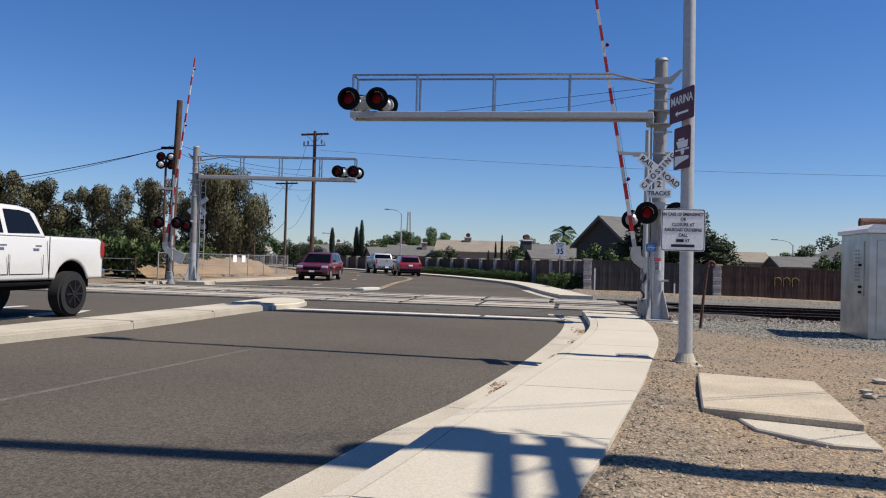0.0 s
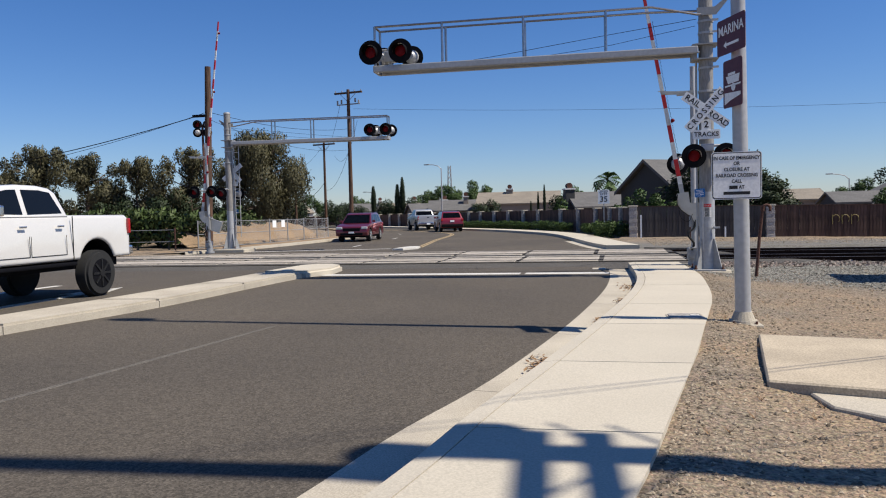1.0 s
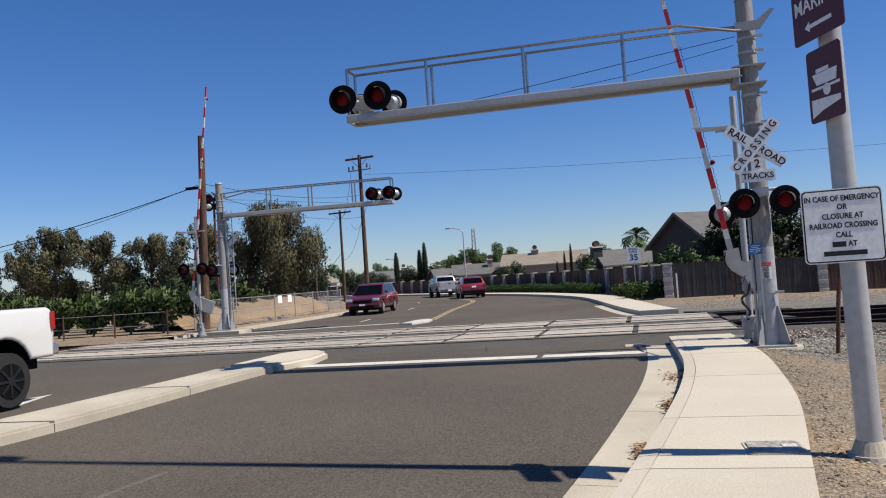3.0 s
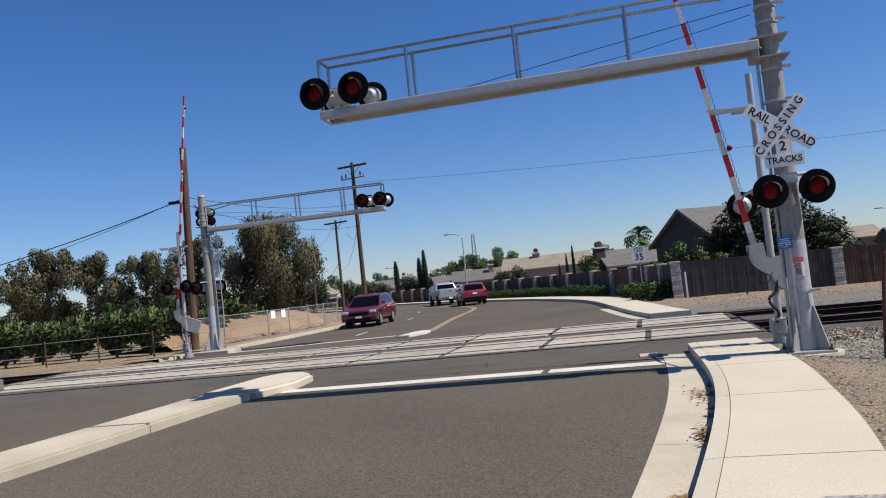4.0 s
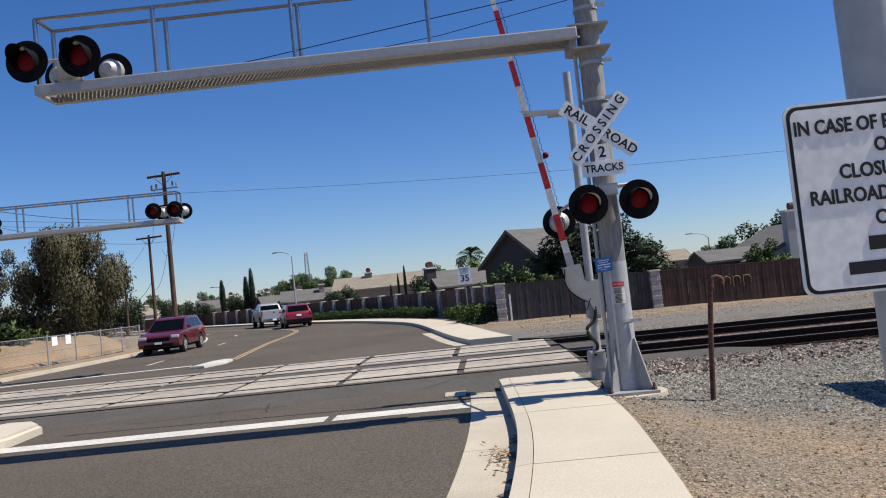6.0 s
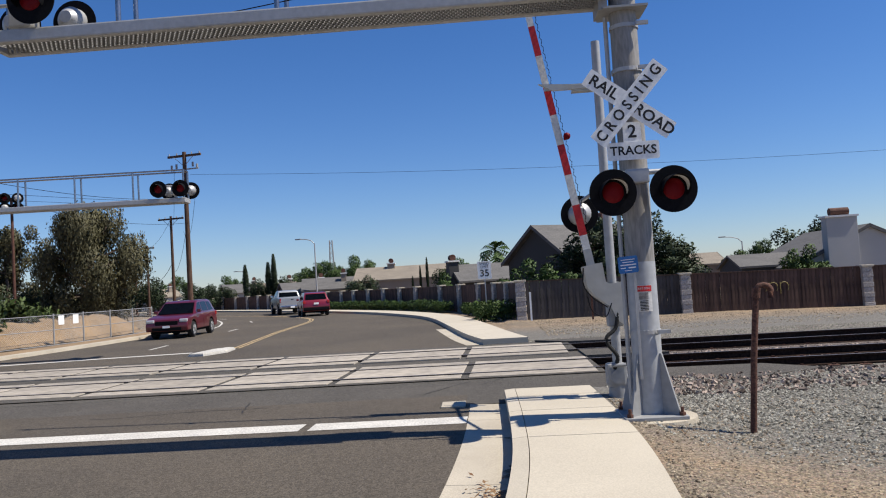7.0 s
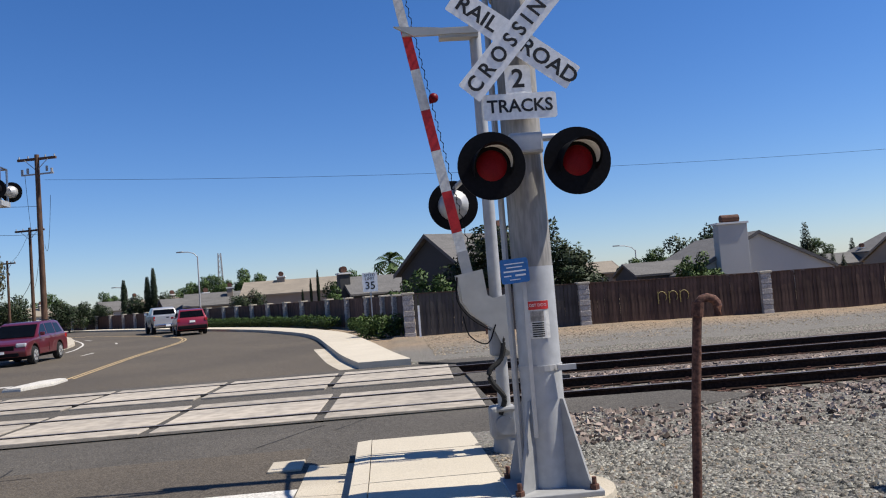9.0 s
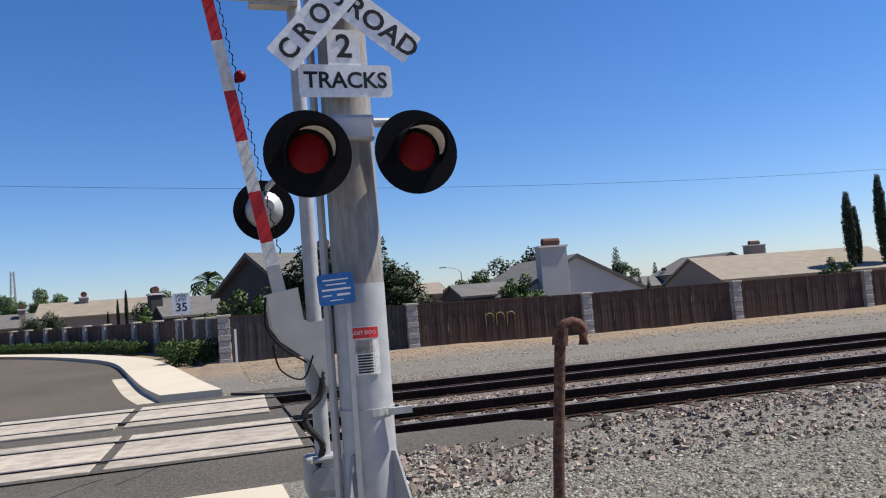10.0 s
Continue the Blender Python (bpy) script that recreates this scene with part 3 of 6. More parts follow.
bm = slab(B(), [(-6.42, 17.95), (-6.08, 19.0), (-6.2, 20.1), (-6.6, 20.6), (-7.1, 20.7), (-7.45, 20.2), (-7.6, 17.95)], -0.05, 0.17)
bmesh.ops.bevel(bm, geom=[e for e in bm.edges if all(v.co.z > 0.1 for v in e.verts)], offset=0.06, segments=3, affect="EDGES")
part("median_nose", bm, "concrete", med)
nub = thing("median", Matrix(), "short white concrete median stub beyond the tracks", "median", kind="structure")
bm = slab(B(), [(-7.75, 31.45), (-7.25, 31.35), (-6.85, 32.3), (-6.95, 33.4), (-7.25, 33.65), (-7.6, 33.2)], -0.05, 0.08)
bmesh.ops.bevel(bm, geom=[e for e in bm.edges if all(v.co.z > 0.05 for v in e.verts)], offset=0.03, segments=2, affect="EDGES")
part("median_nose", bm, "paint_white", nub)

# utility box lid in the sidewalk, inlet at the gutter's end
lid = thing("utility_box_lid", pose(1.66, 9.85, 0.151), "grey concrete utility box lid set into the sidewalk", "utility cover")
part("rim", prism(B(), rounded(0.44, 0.44, 0.04), -0.004, 0.008, Matrix.Rotation(radians(-90), 4, "X")), "concrete_worn", lid)
part("cover", prism(B(), rounded(0.39, 0.39, 0.03), -0.014, 0.0, Matrix.Rotation(radians(-90), 4, "X")), "stone", lid)
part("latch", box(B(), 0.06, 0.17, -0.06, 0.06, 0.012, 0.02), "paint_white", lid)
inlet = thing("drain_cover", pose(0.75, 19.75, 0.0), "small square concrete drain cover at the end of the gutter", "drain cover")
part("cover", box(B(), -0.2, 0.14, -0.2, 0.25, -0.03, 0.022, bevel=0.01), "concrete_worn", inlet)

# ---- railway ----
rail_prof = [(-0.075, 0.0), (0.075, 0.0), (0.075, 0.015), (0.012, 0.035), (0.012, 0.125), (0.037, 0.14), (0.037, 0.17), (-0.037, 0.17), (-0.037, 0.14), (-0.012, 0.125), (-0.012, 0.035), (-0.075, 0.015)]
TOPZ = 0.042


def rail_piece(name, x0, x1, c, off, parent):
    y0, y1 = track_y(c, x0) + off, track_y(c, x1) + off
    bm = B()
    a = [bm.verts.new((x0, y0 + p, TOPZ - 0.17 + z)) for p, z in rail_prof]
    b = [bm.verts.new((x1, y1 + p, TOPZ - 0.17 + z)) for p, z in rail_prof]
    bm.faces.new(a)
    bm.faces.new(b[::-1])
    for k in range(len(a)):
        bm.faces.new((a[k], b[k], b[(k + 1) % len(a)], a[(k + 1) % len(a)]))
    bmesh.ops.recalc_face_normals(bm, faces=bm.faces)
    ob = part(name, bm, "rail_steel", parent)
    ob.data.materials.append(M["rail_top"])
    for p in ob.data.polygons:
        if p.normal.z > 0.9 and p.center.z > TOPZ - 0.01:
            p.material_index = 1


tie_me = {}
for which, c in enumerate(TRACKS):
    tr = thing("railway_track", Matrix(), "rusty steel rails on dark wooden ties in grey ballast", "railway track", "two parallel tracks", "structure")
    for off in (-0.7525, 0.7525):
        rail_piece("rail", 3.0, 320, c, off, tr)
        rail_piece("rail", -19.4, 3.0, c, off, tr)
        rail_piece("rail", -320, -19.4, c, off, tr)
    bm = B()
    box(bm, -0.115, 0.115, -1.3, 1.3, -0.3, -0.128, bevel=0.012)
    tie = part("tie", bm, "tie", tr)
    tie_me = tie.data
    bm = B()
    for s in (-0.7525, 0.7525):
        box(bm, -0.09, 0.09, s - 0.17, s + 0.17, -0.128, -0.115)
        for q in (-0.1, 0.1):
            box(bm, -0.03, 0.03, s + q - 0.018, s + q + 0.018, -0.115, -0.085)
    plate = part("tie_plate", bm, "rust", tie)
    first = True
    rnd = random.Random(3 + which)
    for k in range(62):
        x = 3.65 + 0.53 * k if k < 50 else -20.0 - 0.53 * (k - 50)
        m = pose(x, track_y(c, x) + rnd.uniform(-0.05, 0.05), rnd.uniform(-0.012, 0.004), 0, 0, math.degrees(RAIL_TURN) + rnd.uniform(-1.5, 1.5))
        if first:
            tie.matrix_basis = m
            first = False
        else:
            t = shared("tie", tie_me, tr, m)
            shared("tie_plate", plate.data, t)
    # ballast bed
    bm = B()
    for x0, x1 in ((3.3, 320), (-320, -19.5)):
        xs = np.linspace(x0, x1, 40)
        prof = ((-2.6, -0.1), (-1.7, -0.13), (-1.25, -0.15), (0, -0.17), (1.25, -0.15), (1.7, -0.13), (2.6, -0.1))
        rows = [[bm.verts.new((x, track_y(c, x) + p, z)) for p, z in prof] for x in xs]
        for r, s in zip(rows, rows[1:]):
            for k in range(len(prof) - 1):
                bm.faces.new((r[k], s[k], s[k + 1], r[k + 1]))
    bmesh.ops.recalc_face_normals(bm, faces=bm.faces)
    part("ballast_bed", bm, "gravel", tr)

# concrete crossing panels, three strips to a track, with dark grooves along the rails
for which, (c, joint) in enumerate(zip(TRACKS, (0.85, 0.72))):
    deck = thing("crossing_deck", Matrix(), "worn concrete crossing panels flush with the rails", "crossing panel", "decks of the two tracks", "structure")
    meshes = {}
    for col, (v0, v1) in enumerate(((-1.32, -0.845), (-0.655, 0.655), (0.845, 1.32))):
        bm = B()
        box(bm, 0, 2.3, v0, v1, -0.1, 0.036, bevel=0.015)
        p = part("panel", bm, "panel_concrete", deck)
        for k in range(9):
            x = joint + 0.06 + 2.44 * (0 - k)
            if k == 0:
                q = p
            else:
                q = shared("panel", p.data, deck)
            q.matrix_basis = pose(x, track_y(c, x), rnd.uniform(-0.006, 0.004), 0, 0, math.degrees(RAIL_TURN))
    bm = B()
    for v in (-0.7525, 0.7525):
        a = [(-19.4, track_y(c, -19.4) + v - 0.1), (3.2, track_y(c, 3.2) + v - 0.1), (3.2, track_y(c, 3.2) + v + 0.1), (-19.4, track_y(c, -19.4) + v + 0.1)]
        slab(bm, a, -0.1, 0.027)
    part("flange_seal", bm, "rubber", deck)


# scattered stones, one object for each bed
def stones(name, n, area, size, material, label, seed, zfun, blocky=False):
    r = np.random.RandomState(seed)
    base = np.array([(1, 0, 0), (-1, 0, 0), (0, 1, 0), (0, -1, 0), (0, 0, 1), (0, 0, -1)], float)
    tri = np.array([(0, 2, 4), (2, 1, 4), (1, 3, 4), (3, 0, 4), (2, 0, 5), (1, 2, 5), (3, 1, 5), (0, 3, 5)])
    if blocky:
        base = np.array([(x, y, z) for z in (-0.7, 0.7) for x, y in ((-0.8, -0.7), (0.8, -0.7), (0.8, 0.7), (-0.8, 0.7))])
        tri = np.array([(0, 2, 1), (0, 3, 2), (4, 5, 6), (4, 6, 7), (0, 1, 5), (0, 5, 4), (1, 2, 6), (1, 6, 5), (2, 3, 7), (2, 7, 6), (3, 0, 4), (3, 4, 7)])
    nv = len(base)
    vs, fs = [], []
    for i in range(n):
        x, y = area(r)
        s = size * (0.5 + r.rand() ** 3 * 2.3)
        v = (base * (0.6 + 0.6 * r.rand(nv, 1)) + (r.rand(nv, 3) - 0.5) * 0.5 * blocky) * s * np.array((1, 0.9, 0.62))
        if blocky:
            q = r.normal(size=4)
            w, i_, j_, k_ = q / np.linalg.norm(q)
            v = v @ np.array(((1 - 2 * (j_ * j_ + k_ * k_), 2 * (i_ * j_ - k_ * w), 2 * (i_ * k_ + j_ * w)), (2 * (i_ * j_ + k_ * w), 1 - 2 * (i_ * i_ + k_ * k_), 2 * (j_ * k_ - i_ * w)), (2 * (i_ * k_ - j_ * w), 2 * (j_ * k_ + i_ * w), 1 - 2 * (i_ * i_ + j_ * j_))))
        a = r.rand() * 6.3
        ca, sa = math.cos(a), math.sin(a)
        v = v @ np.array(((ca, sa, 0), (-sa, ca, 0), (0.2 * r.rand(), 0, 1)))
        v += (x, y, zfun(x, y) + 0.15 * s)
        fs.append(tri + nv * i)
        vs.append(v)
    ob = raw(name, np.concatenate(vs).tolist(), np.concatenate(fs).tolist(), material)
    return tagged(ob, label, "gravel", kind="stuff")


def bed(r):
    x = 3.4 + r.rand() ** 2.1 * 22
    y = r.uniform(-6.6, 3.5)
    return x, track_y(26, x) + (y if y > -3.6 or r.rand() < 0.5 else y + 2.0)


def bed_z(x, y):
    for c in TRACKS:
        d = abs(y - track_y(c, x))
        if d < 2.0:
            return -0.165 if d < 1.3 else -0.13
    return max(-0.08, ground_height(x, y))


def shoulder(r):
    while True:
        x, y = 3.0 + r.rand() ** 1.5 * 11, r.uniform(13.0, 22.0)
        if y + 1.3 * x > 20.3 + 3.5 * r.rand() and (y < 19.6 or r.rand() < 0.25):
            return x, y


def dirt_area(r):
    y = r.uniform(1.5, 19)
    return at_y(walk_near, y) + 0.05 + r.rand() ** 1.6 * 7, y


stones("ballast_stones", 64000, bed, 0.018, "ballast_large", "crushed grey railway ballast between and beside the ties", 1, bed_z, True)
stones("gravel_stones", 90000, shoulder, 0.0115, "ballast_stone", "fine grey gravel spread beside the tracks", 2, ground_height)
stones("pebbles", 30000, dirt_area, 0.0092, "pebble", "small pebbles strewn over the dry dirt", 3, ground_height)
stones("far_gravel_stones", 12000, lambda r: (3.0 + r.rand() ** 1.5 * 22, r.uniform(31.2, 38.5)), 0.014, "pebble", "gravel strewn over the dirt before the fence", 4, ground_height)

# ---- crossing signals ----
def disc_light(parent, m, scale=1.0):
    """A red crossing light: back housing, round black background, visor, lens. It faces -y."""
    s = scale
    bm = B()
    cyl(bm, (0, 0.0, 0), (0, 0.1 * s, 0), 0.16 * s, 0.15 * s, 20)
    cyl(bm, (0, 0.1 * s, 0), (0, 0.2 * s, 0), 0.15 * s, 0.07 * s, 20)
    unit = part("light", bm, "steel", parent, smooth=True)
    unit.matrix_basis = m
    bm = B()
    cyl(bm, (0, -0.012, 0), (0, 0.004, 0), 0.257 * s, n=40)
    part("background_disc", bm, "black", unit)
    bm = B()
    bmesh.ops.create_uvsphere(bm, u_segments=24, v_segments=12, radius=0.12 * s, matrix=Matrix.Translation((0, -0.005, 0)) @ Matrix.Diagonal((1, 0.3, 1, 1)))
    part("lens", bm, "lens_red", unit, "dark red lens", True)
    bm = B()
    rows = []
    for k in range(25):
        a = radians(-25 + 230 * k / 24)
        depth = 0.03 + 0.27 * max(0.0, math.sin((k / 24) * math.pi)) ** 0.8
        rows.append([bm.verts.new((r * s * math.cos(a), y, r * s * math.sin(a) - dz)) for r, y, dz in ((0.152, -0.008, 0), (0.15, -0.008 - depth * s, 0.02), (0.146, -0.008 - depth * s, 0.02), (0.148, -0.008, 0))])
    for p, q in zip(rows, rows[1:]):
        for k in range(4):
            bm.faces.new((p[k], p[(k + 1) % 4], q[(k + 1) % 4], q[k]))
    part("visor", bm, "black", unit, smooth=True)
    # bright wedge inside the visor's upper right: sunlight put in as white colour
    bm = B()
    rows = []
    for k in range(15):
        a = radians(-8 + 116 * k / 14)
        d = 0.015 + 0.24 * math.sin(math.pi * (0.06 + 0.62 * k / 14)) * (1 - k / 14.5) ** 0.5
        rows.append([bm.verts.new((0.1445 * s * math.cos(a), y, 0.1445 * s * math.sin(a) - dz)) for y, dz in ((-0.012, 0), (-0.012 - d * s, 0.02 * d / 0.25))])
    for p, q in zip(rows, rows[1:]):
        bm.faces.new((p[0], p[1], q[1], q[0]))
    part("visor_lining", bm, "sign_white", unit, "white wedge imitating sunlight inside the visor")
    return unit


def crossbuck(parent, m, s=1.0):
    for name, a, words in (("crossbuck_blade", -37, (("RAIL", -0.36), ("ROAD", 0.36))), ("crossbuck_blade", 48, (("CROSSING", 0.0),))):
        y = 0.0 if a < 0 else -0.012
        bm = prism(B(), rounded(1.22 * s, 0.225 * s, 0.012), -0.003, 0.003)
        blade = part(name, bm, "sign_white", parent)
        blade.matrix_basis = m @ Matrix.Translation((0, y, 0)) @ Matrix.Rotation(radians(-a), 4, "Y")
        for w, x in words:
            text(" ".join(w) if len(w) > 4 else w, 0.185 * s, blade, Matrix.Translation((x * s, -0.005, 0)), "sign_black", squeeze=0.92 if len(w) > 4 else 1.05, bold=0.02)


def cantilever(m, label, arm=7.38, with_signs=True, post_h=6.2, light_at=7.05):
    root = thing("cantilever_signal", m, label, "crossing signal", "cantilever signals of the crossing")
    bm = B()
    cyl(bm, (0, 0, 1.78), (0, 0, post_h - 0.06), 0.159, 0.145, 28)
    mast = part("mast", bm, "steel_weathered", root, smooth=True)
    part("painted_foot", cyl(B(), (0, 0, 0.03), (0, 0, 1.78), 0.167, 0.161, 28), "steel_pale", mast, "pale grey painted lower mast", True)
    bm = B()
    cyl(bm, (0, 0, post_h - 0.06), (0, 0, post_h), 0.16, 0.13, 28)
    part("cap", bm, "steel_grey", mast)
    bm = box(B(), -0.34, 0.34, -0.34, 0.34, 0.06, 0.1, bevel=0.008)
    part("base_plate", bm, "steel_grey", root)
    for a in (45, 135, 225, 315):
        bm = prism(B(), [(0.15, 0.1), (0.37, 0.1), (0.37, 0.14), (0.19, 0.76), (0.15, 0.76)], -0.012, 0.012, Matrix.Rotation(radians(a), 4, "Z"))
        part("gusset", bm, "steel_grey", root)
    for x in (-0.28, 0.28):
        for y in (-0.28, 0.28):
            bm = cyl(B(), (x, y, 0.0), (x, y, 0.19), 0.018, n=8)
            cyl(bm, (x, y, 0.1), (x, y, 0.135), 0.036, n=6)
            part("bolt", bm, "rust", root)
    for z in (1.0, 5.2, 5.45, 3.95, 4.45):
        bm = cyl(B(), (0, 0, z - 0.022), (0, 0, z + 0.022), 0.172 if z < 4 else 0.163, n=24)
        box(bm, 0.1, 0.24, -0.19, -0.15, z - 0.02, z + 0.02)
        part("band", bm, "steel", mast)
    # arm clamp: two plates above and below with a web
    bm = box(B(), -0.26, 0.24, -0.24, 0.24, 4.62, 4.645)
    box(bm, -0.26, 0.24, -0.24, 0.24, 4.93, 4.955)
    box(bm, -0.3, -0.2, -0.2, 0.2, 4.62, 4.955)
    part("arm_clamp", bm, "steel_grey", root)
    # arm: two side channels with an open grating between
    for s in (-0.3, 0.16):
        bm = box(B(), -arm, -0.2, s - 0.05, s + 0.05, 4.735, 4.885, bevel=0.02)
        part("side_channel", bm, "steel", root)
    bm = box(B(), -arm, -arm + 0.07, -0.3, 0.16, 4.74, 4.88)
    part("end_channel", bm, "steel", root)
    bm = B()
    k, x = 0, -arm + 0.08
    while x < -0.35:
        for s in (-1, 1):
            a, b = Vector((x, -0.07 - 0.2 * s, 4.755)), Vector((x + 0.2, -0.07 + 0.2 * s, 4.755))
            d = (b - a).normalized()
            w = Vector((-d.y, d.x, 0)) * 0.013
            vs = [bm.verts.new(v) for v in (a - w, b - w, b + w, a + w)]
            vt = [bm.verts.new(v + Vector((0, 0, 0.02))) for v in (a - w, b - w, b + w, a + w)]
            bm.faces.new(vs[::-1])
            bm.faces.new(vt)
            for j in range(4):
                bm.faces.new((vs[j], vs[(j + 1) % 4], vt[(j + 1) % 4], vt[j]))
        x += 0.055
    part("grating", bm, "steel_grey", root)
    # handrails on both sides
    for s in (-0.3, 0.16):
        for px_ in (-arm + 0.05, -5.75, -3.91, -2.12):
            bm = cyl(B(), (px_, s, 4.84), (px_, s, 5.77), 0.03, n=10)
            part("rail_post", bm, "pipe_grey", root, smooth=True)
        bm = tube(B(), [(-arm + 0.05, s, 5.77), (-1.15, s, 5.77), (-0.2, s * 0.6, 5.72 if s > 0 else 5.58), (-0.1, s * 0.55, 5.72 if s > 0 else 5.58)], 0.026, 8)
        part("handrail", bm, "pipe_grey", root, smooth=True)
    bm = cyl(B(), (-arm + 0.05, -0.3, 5.77), (-arm + 0.05, 0.16, 5.77), 0.026, n=8)
    part("end_rail", bm, "pipe_grey", root)
    bm = prism(B(), [(-0.2, 5.56), (0.2, 5.56), (0.46, 5.88), (0.4, 5.9), (0.16, 5.72), (-0.2, 5.72)], -0.19, -0.15)
    part("rail_bracket", bm, "steel_grey", root)
    bm = tube(B(), [(-0.2, -0.1, 5.5), (-2.2, -0.05, 5.28), (-4.4, 0, 5.02), (-5.9, 0.05, 4.87)], 0.006, 6)
    part("cable", bm, "black", root)
    bm = tube(B(), [(-0.2, 0.1, 5.4), (-2.0, 0.1, 5.1), (-4.0, 0.1, 4.9), (-4.6, 0.1, 4.86)], 0.005, 6)
    part("cable", bm, "black", root)
    # lights over the road: a pair each way
    bm = cyl(B(), (-light_at, 0, 4.86), (-light_at, 0, 5.36), 0.05, n=12)
    box(bm, -light_at - 0.14, -light_at + 0.14, -0.1, 0.1, 5.0, 5.26, bevel=0.02)
    cyl(bm, (-light_at - 0.34, 0, 5.3), (-light_at + 0.34, 0, 5.3), 0.025, n=8)
    part("light_stand", bm, "aluminium", root)
    for x in (-0.35, 0.35):
        disc_light(root, Matrix.Translation((-light_at + x, -0.43, 5.17)), 1.08)
        disc_light(root, Matrix.Translation((-light_at + x + 0.1, 0.32, 5.16)) @ Matrix.Rotation(radians(180), 4, "Z"), 1.05)
    # lights on the mast
    bm = cyl(B(), (-0.36, -0.14, 2.77), (0.4, -0.14, 2.77), 0.03, n=10)
    box(bm, -0.13, 0.13, -0.21, -0.1, 2.65, 2.81, bevel=0.02)
    part("light_bracket", bm, "steel", root)
    for x in (-0.3, 0.355):
        disc_light(root, Matrix.Translation((x, -0.3, 2.55)))
    for x in (-0.56,):
        disc_light(root, Matrix.Translation((x + 0.16, 1.9, 2.51)) @ Matrix.Rotation(radians(180), 4, "Z"))
    bm = tube(B(), [(-0.38, 1.8, 2.68), (-0.25, 0.9, 2.74), (0.0, 0.16, 2.74)], 0.025, 8)
    part("rear_light_bracket", bm, "steel", root)
    if with_signs:
        crossbuck(root, Matrix.Translation((-0.05, -0.25, 3.53)), 0.91)
        bm = prism(B(), rounded(0.2, 0.26, 0.025), -0.003, 0.003)
        s2 = part("number_plate_sign", bm, "sign_white", root)
        s2.matrix_basis = Matrix.Translation((-0.03, -0.21, 3.2))
        text("2", 0.2, s2, Matrix.Translation((0, -0.005, 0.02)), "sign_black", bold=0.02)
        bm = prism(B(), rounded(0.57, 0.2, 0.025), -0.003, 0.003)
        s3 = part("tracks_sign", bm, "sign_white", root)
        s3.matrix_basis = Matrix.Translation((-0.03, -0.215, 3.01))
        text("TRACKS", 0.138, s3, Matrix.Translation((0, -0.005, 0)), "sign_black", bold=0.02)
        # blue notice on its own slim post, with plain bars
        bm = prism(B(), rounded(0.215, 0.185, 0.02), -0.003, 0.003)
        s4 = part("blue_sign", bm, "sign_blue", root)
        s4.matrix_basis = Matrix.Translation((-0.18, -0.24, 1.755)) @ Matrix.Rotation(radians(-3), 4, "Y")
        bm = B()
        for z_, a_, b_, t_ in ((0.055, -0.075, 0.075, 0.008), (0.028, -0.06, 0.06, 0.008), (-0.002, -0.085, 0.085, 0.012), (-0.035, -0.085, -0.03, 0.009), (-0.035, 0.0, 0.08, 0.014), (-0.065, -0.045, 0.035, 0.006)):
            box(bm, a_, b_, -0.0055, -0.003, z_ - t_ / 2, z_ + t_ / 2)
        part("printed_bars", bm, "sign_white", s4)
        bm = box(B(), -0.128, -0.098, -0.225, -0.2, 0.5, 1.8)
        part("sign_post", bm, "steel", root)
        # poster taped round the mast
        bm = B()
        rows = []
        for k in range(7):
            a = radians(-128 + 62 * k / 6)
            rows.append([bm.verts.new((0.172 * math.cos(a) + 0.0, 0.172 * math.sin(a), z)) for z in (1.23, 1.52)])
        for p, q in zip(rows, rows[1:]):
            bm.faces.new((p[0], q[0], q[1], p[1]))
        poster = part("poster", bm, "paper", root, "paper notice with a red heading")
        bm = B()
        rows = []
        for k in range(7):
            a = radians(-127 + 60 * k / 6)
            rows.append([bm.verts.new((0.1745 * math.cos(a), 0.1745 * math.sin(a), z)) for z in (1.45, 1.515)])
        for p, q in zip(rows, rows[1:]):
            bm.faces.new((p[0], q[0], q[1], p[1]))
        part("heading", bm, "sign_red", poster)
        text("LOST DOG", 0.03, poster, pose(-0.022, -0.1765, 1.483, 0, 0, -7), "sign_white")
        bm = B()
        for k in range(7):
            for j in range(5):
                a0 = radians(-112 + 30 * j / 5)
                a1 = radians(-112 + 30 * (j + 1) / 5)
                z = 1.242 + 0.0165 * k
                bm.faces.new([bm.verts.new((0.175 * math.cos(a), 0.175 * math.sin(a), zz)) for a, zz in ((a0, z), (a1, z), (a1, z + 0.01), (a0, z + 0.01))])
        part("printed_bars", bm, "sign_black", poster)
        bm = B()
        for j in range(5):
            a0, a1 = radians(-115 + 34 * j / 5), radians(-115 + 34 * (j + 1) / 5)
            bm.faces.new([bm.verts.new((0.1742 * math.cos(a), 0.1742 * math.sin(a), zz)) for a, zz in ((a0, 1.36), (a1, 1.36), (a1, 1.44), (a0, 1.44))])
        part("picture", bm, "stone", poster)
    # conduit up the side
    bm = tube(B(), [(-0.2, 0.02, 0.2), (-0.2, 0.02, 2.4), (-0.2, 0.02, 4.6)], 0.025, 8)
    part("conduit", bm, "steel", root, smooth=True)
    return root


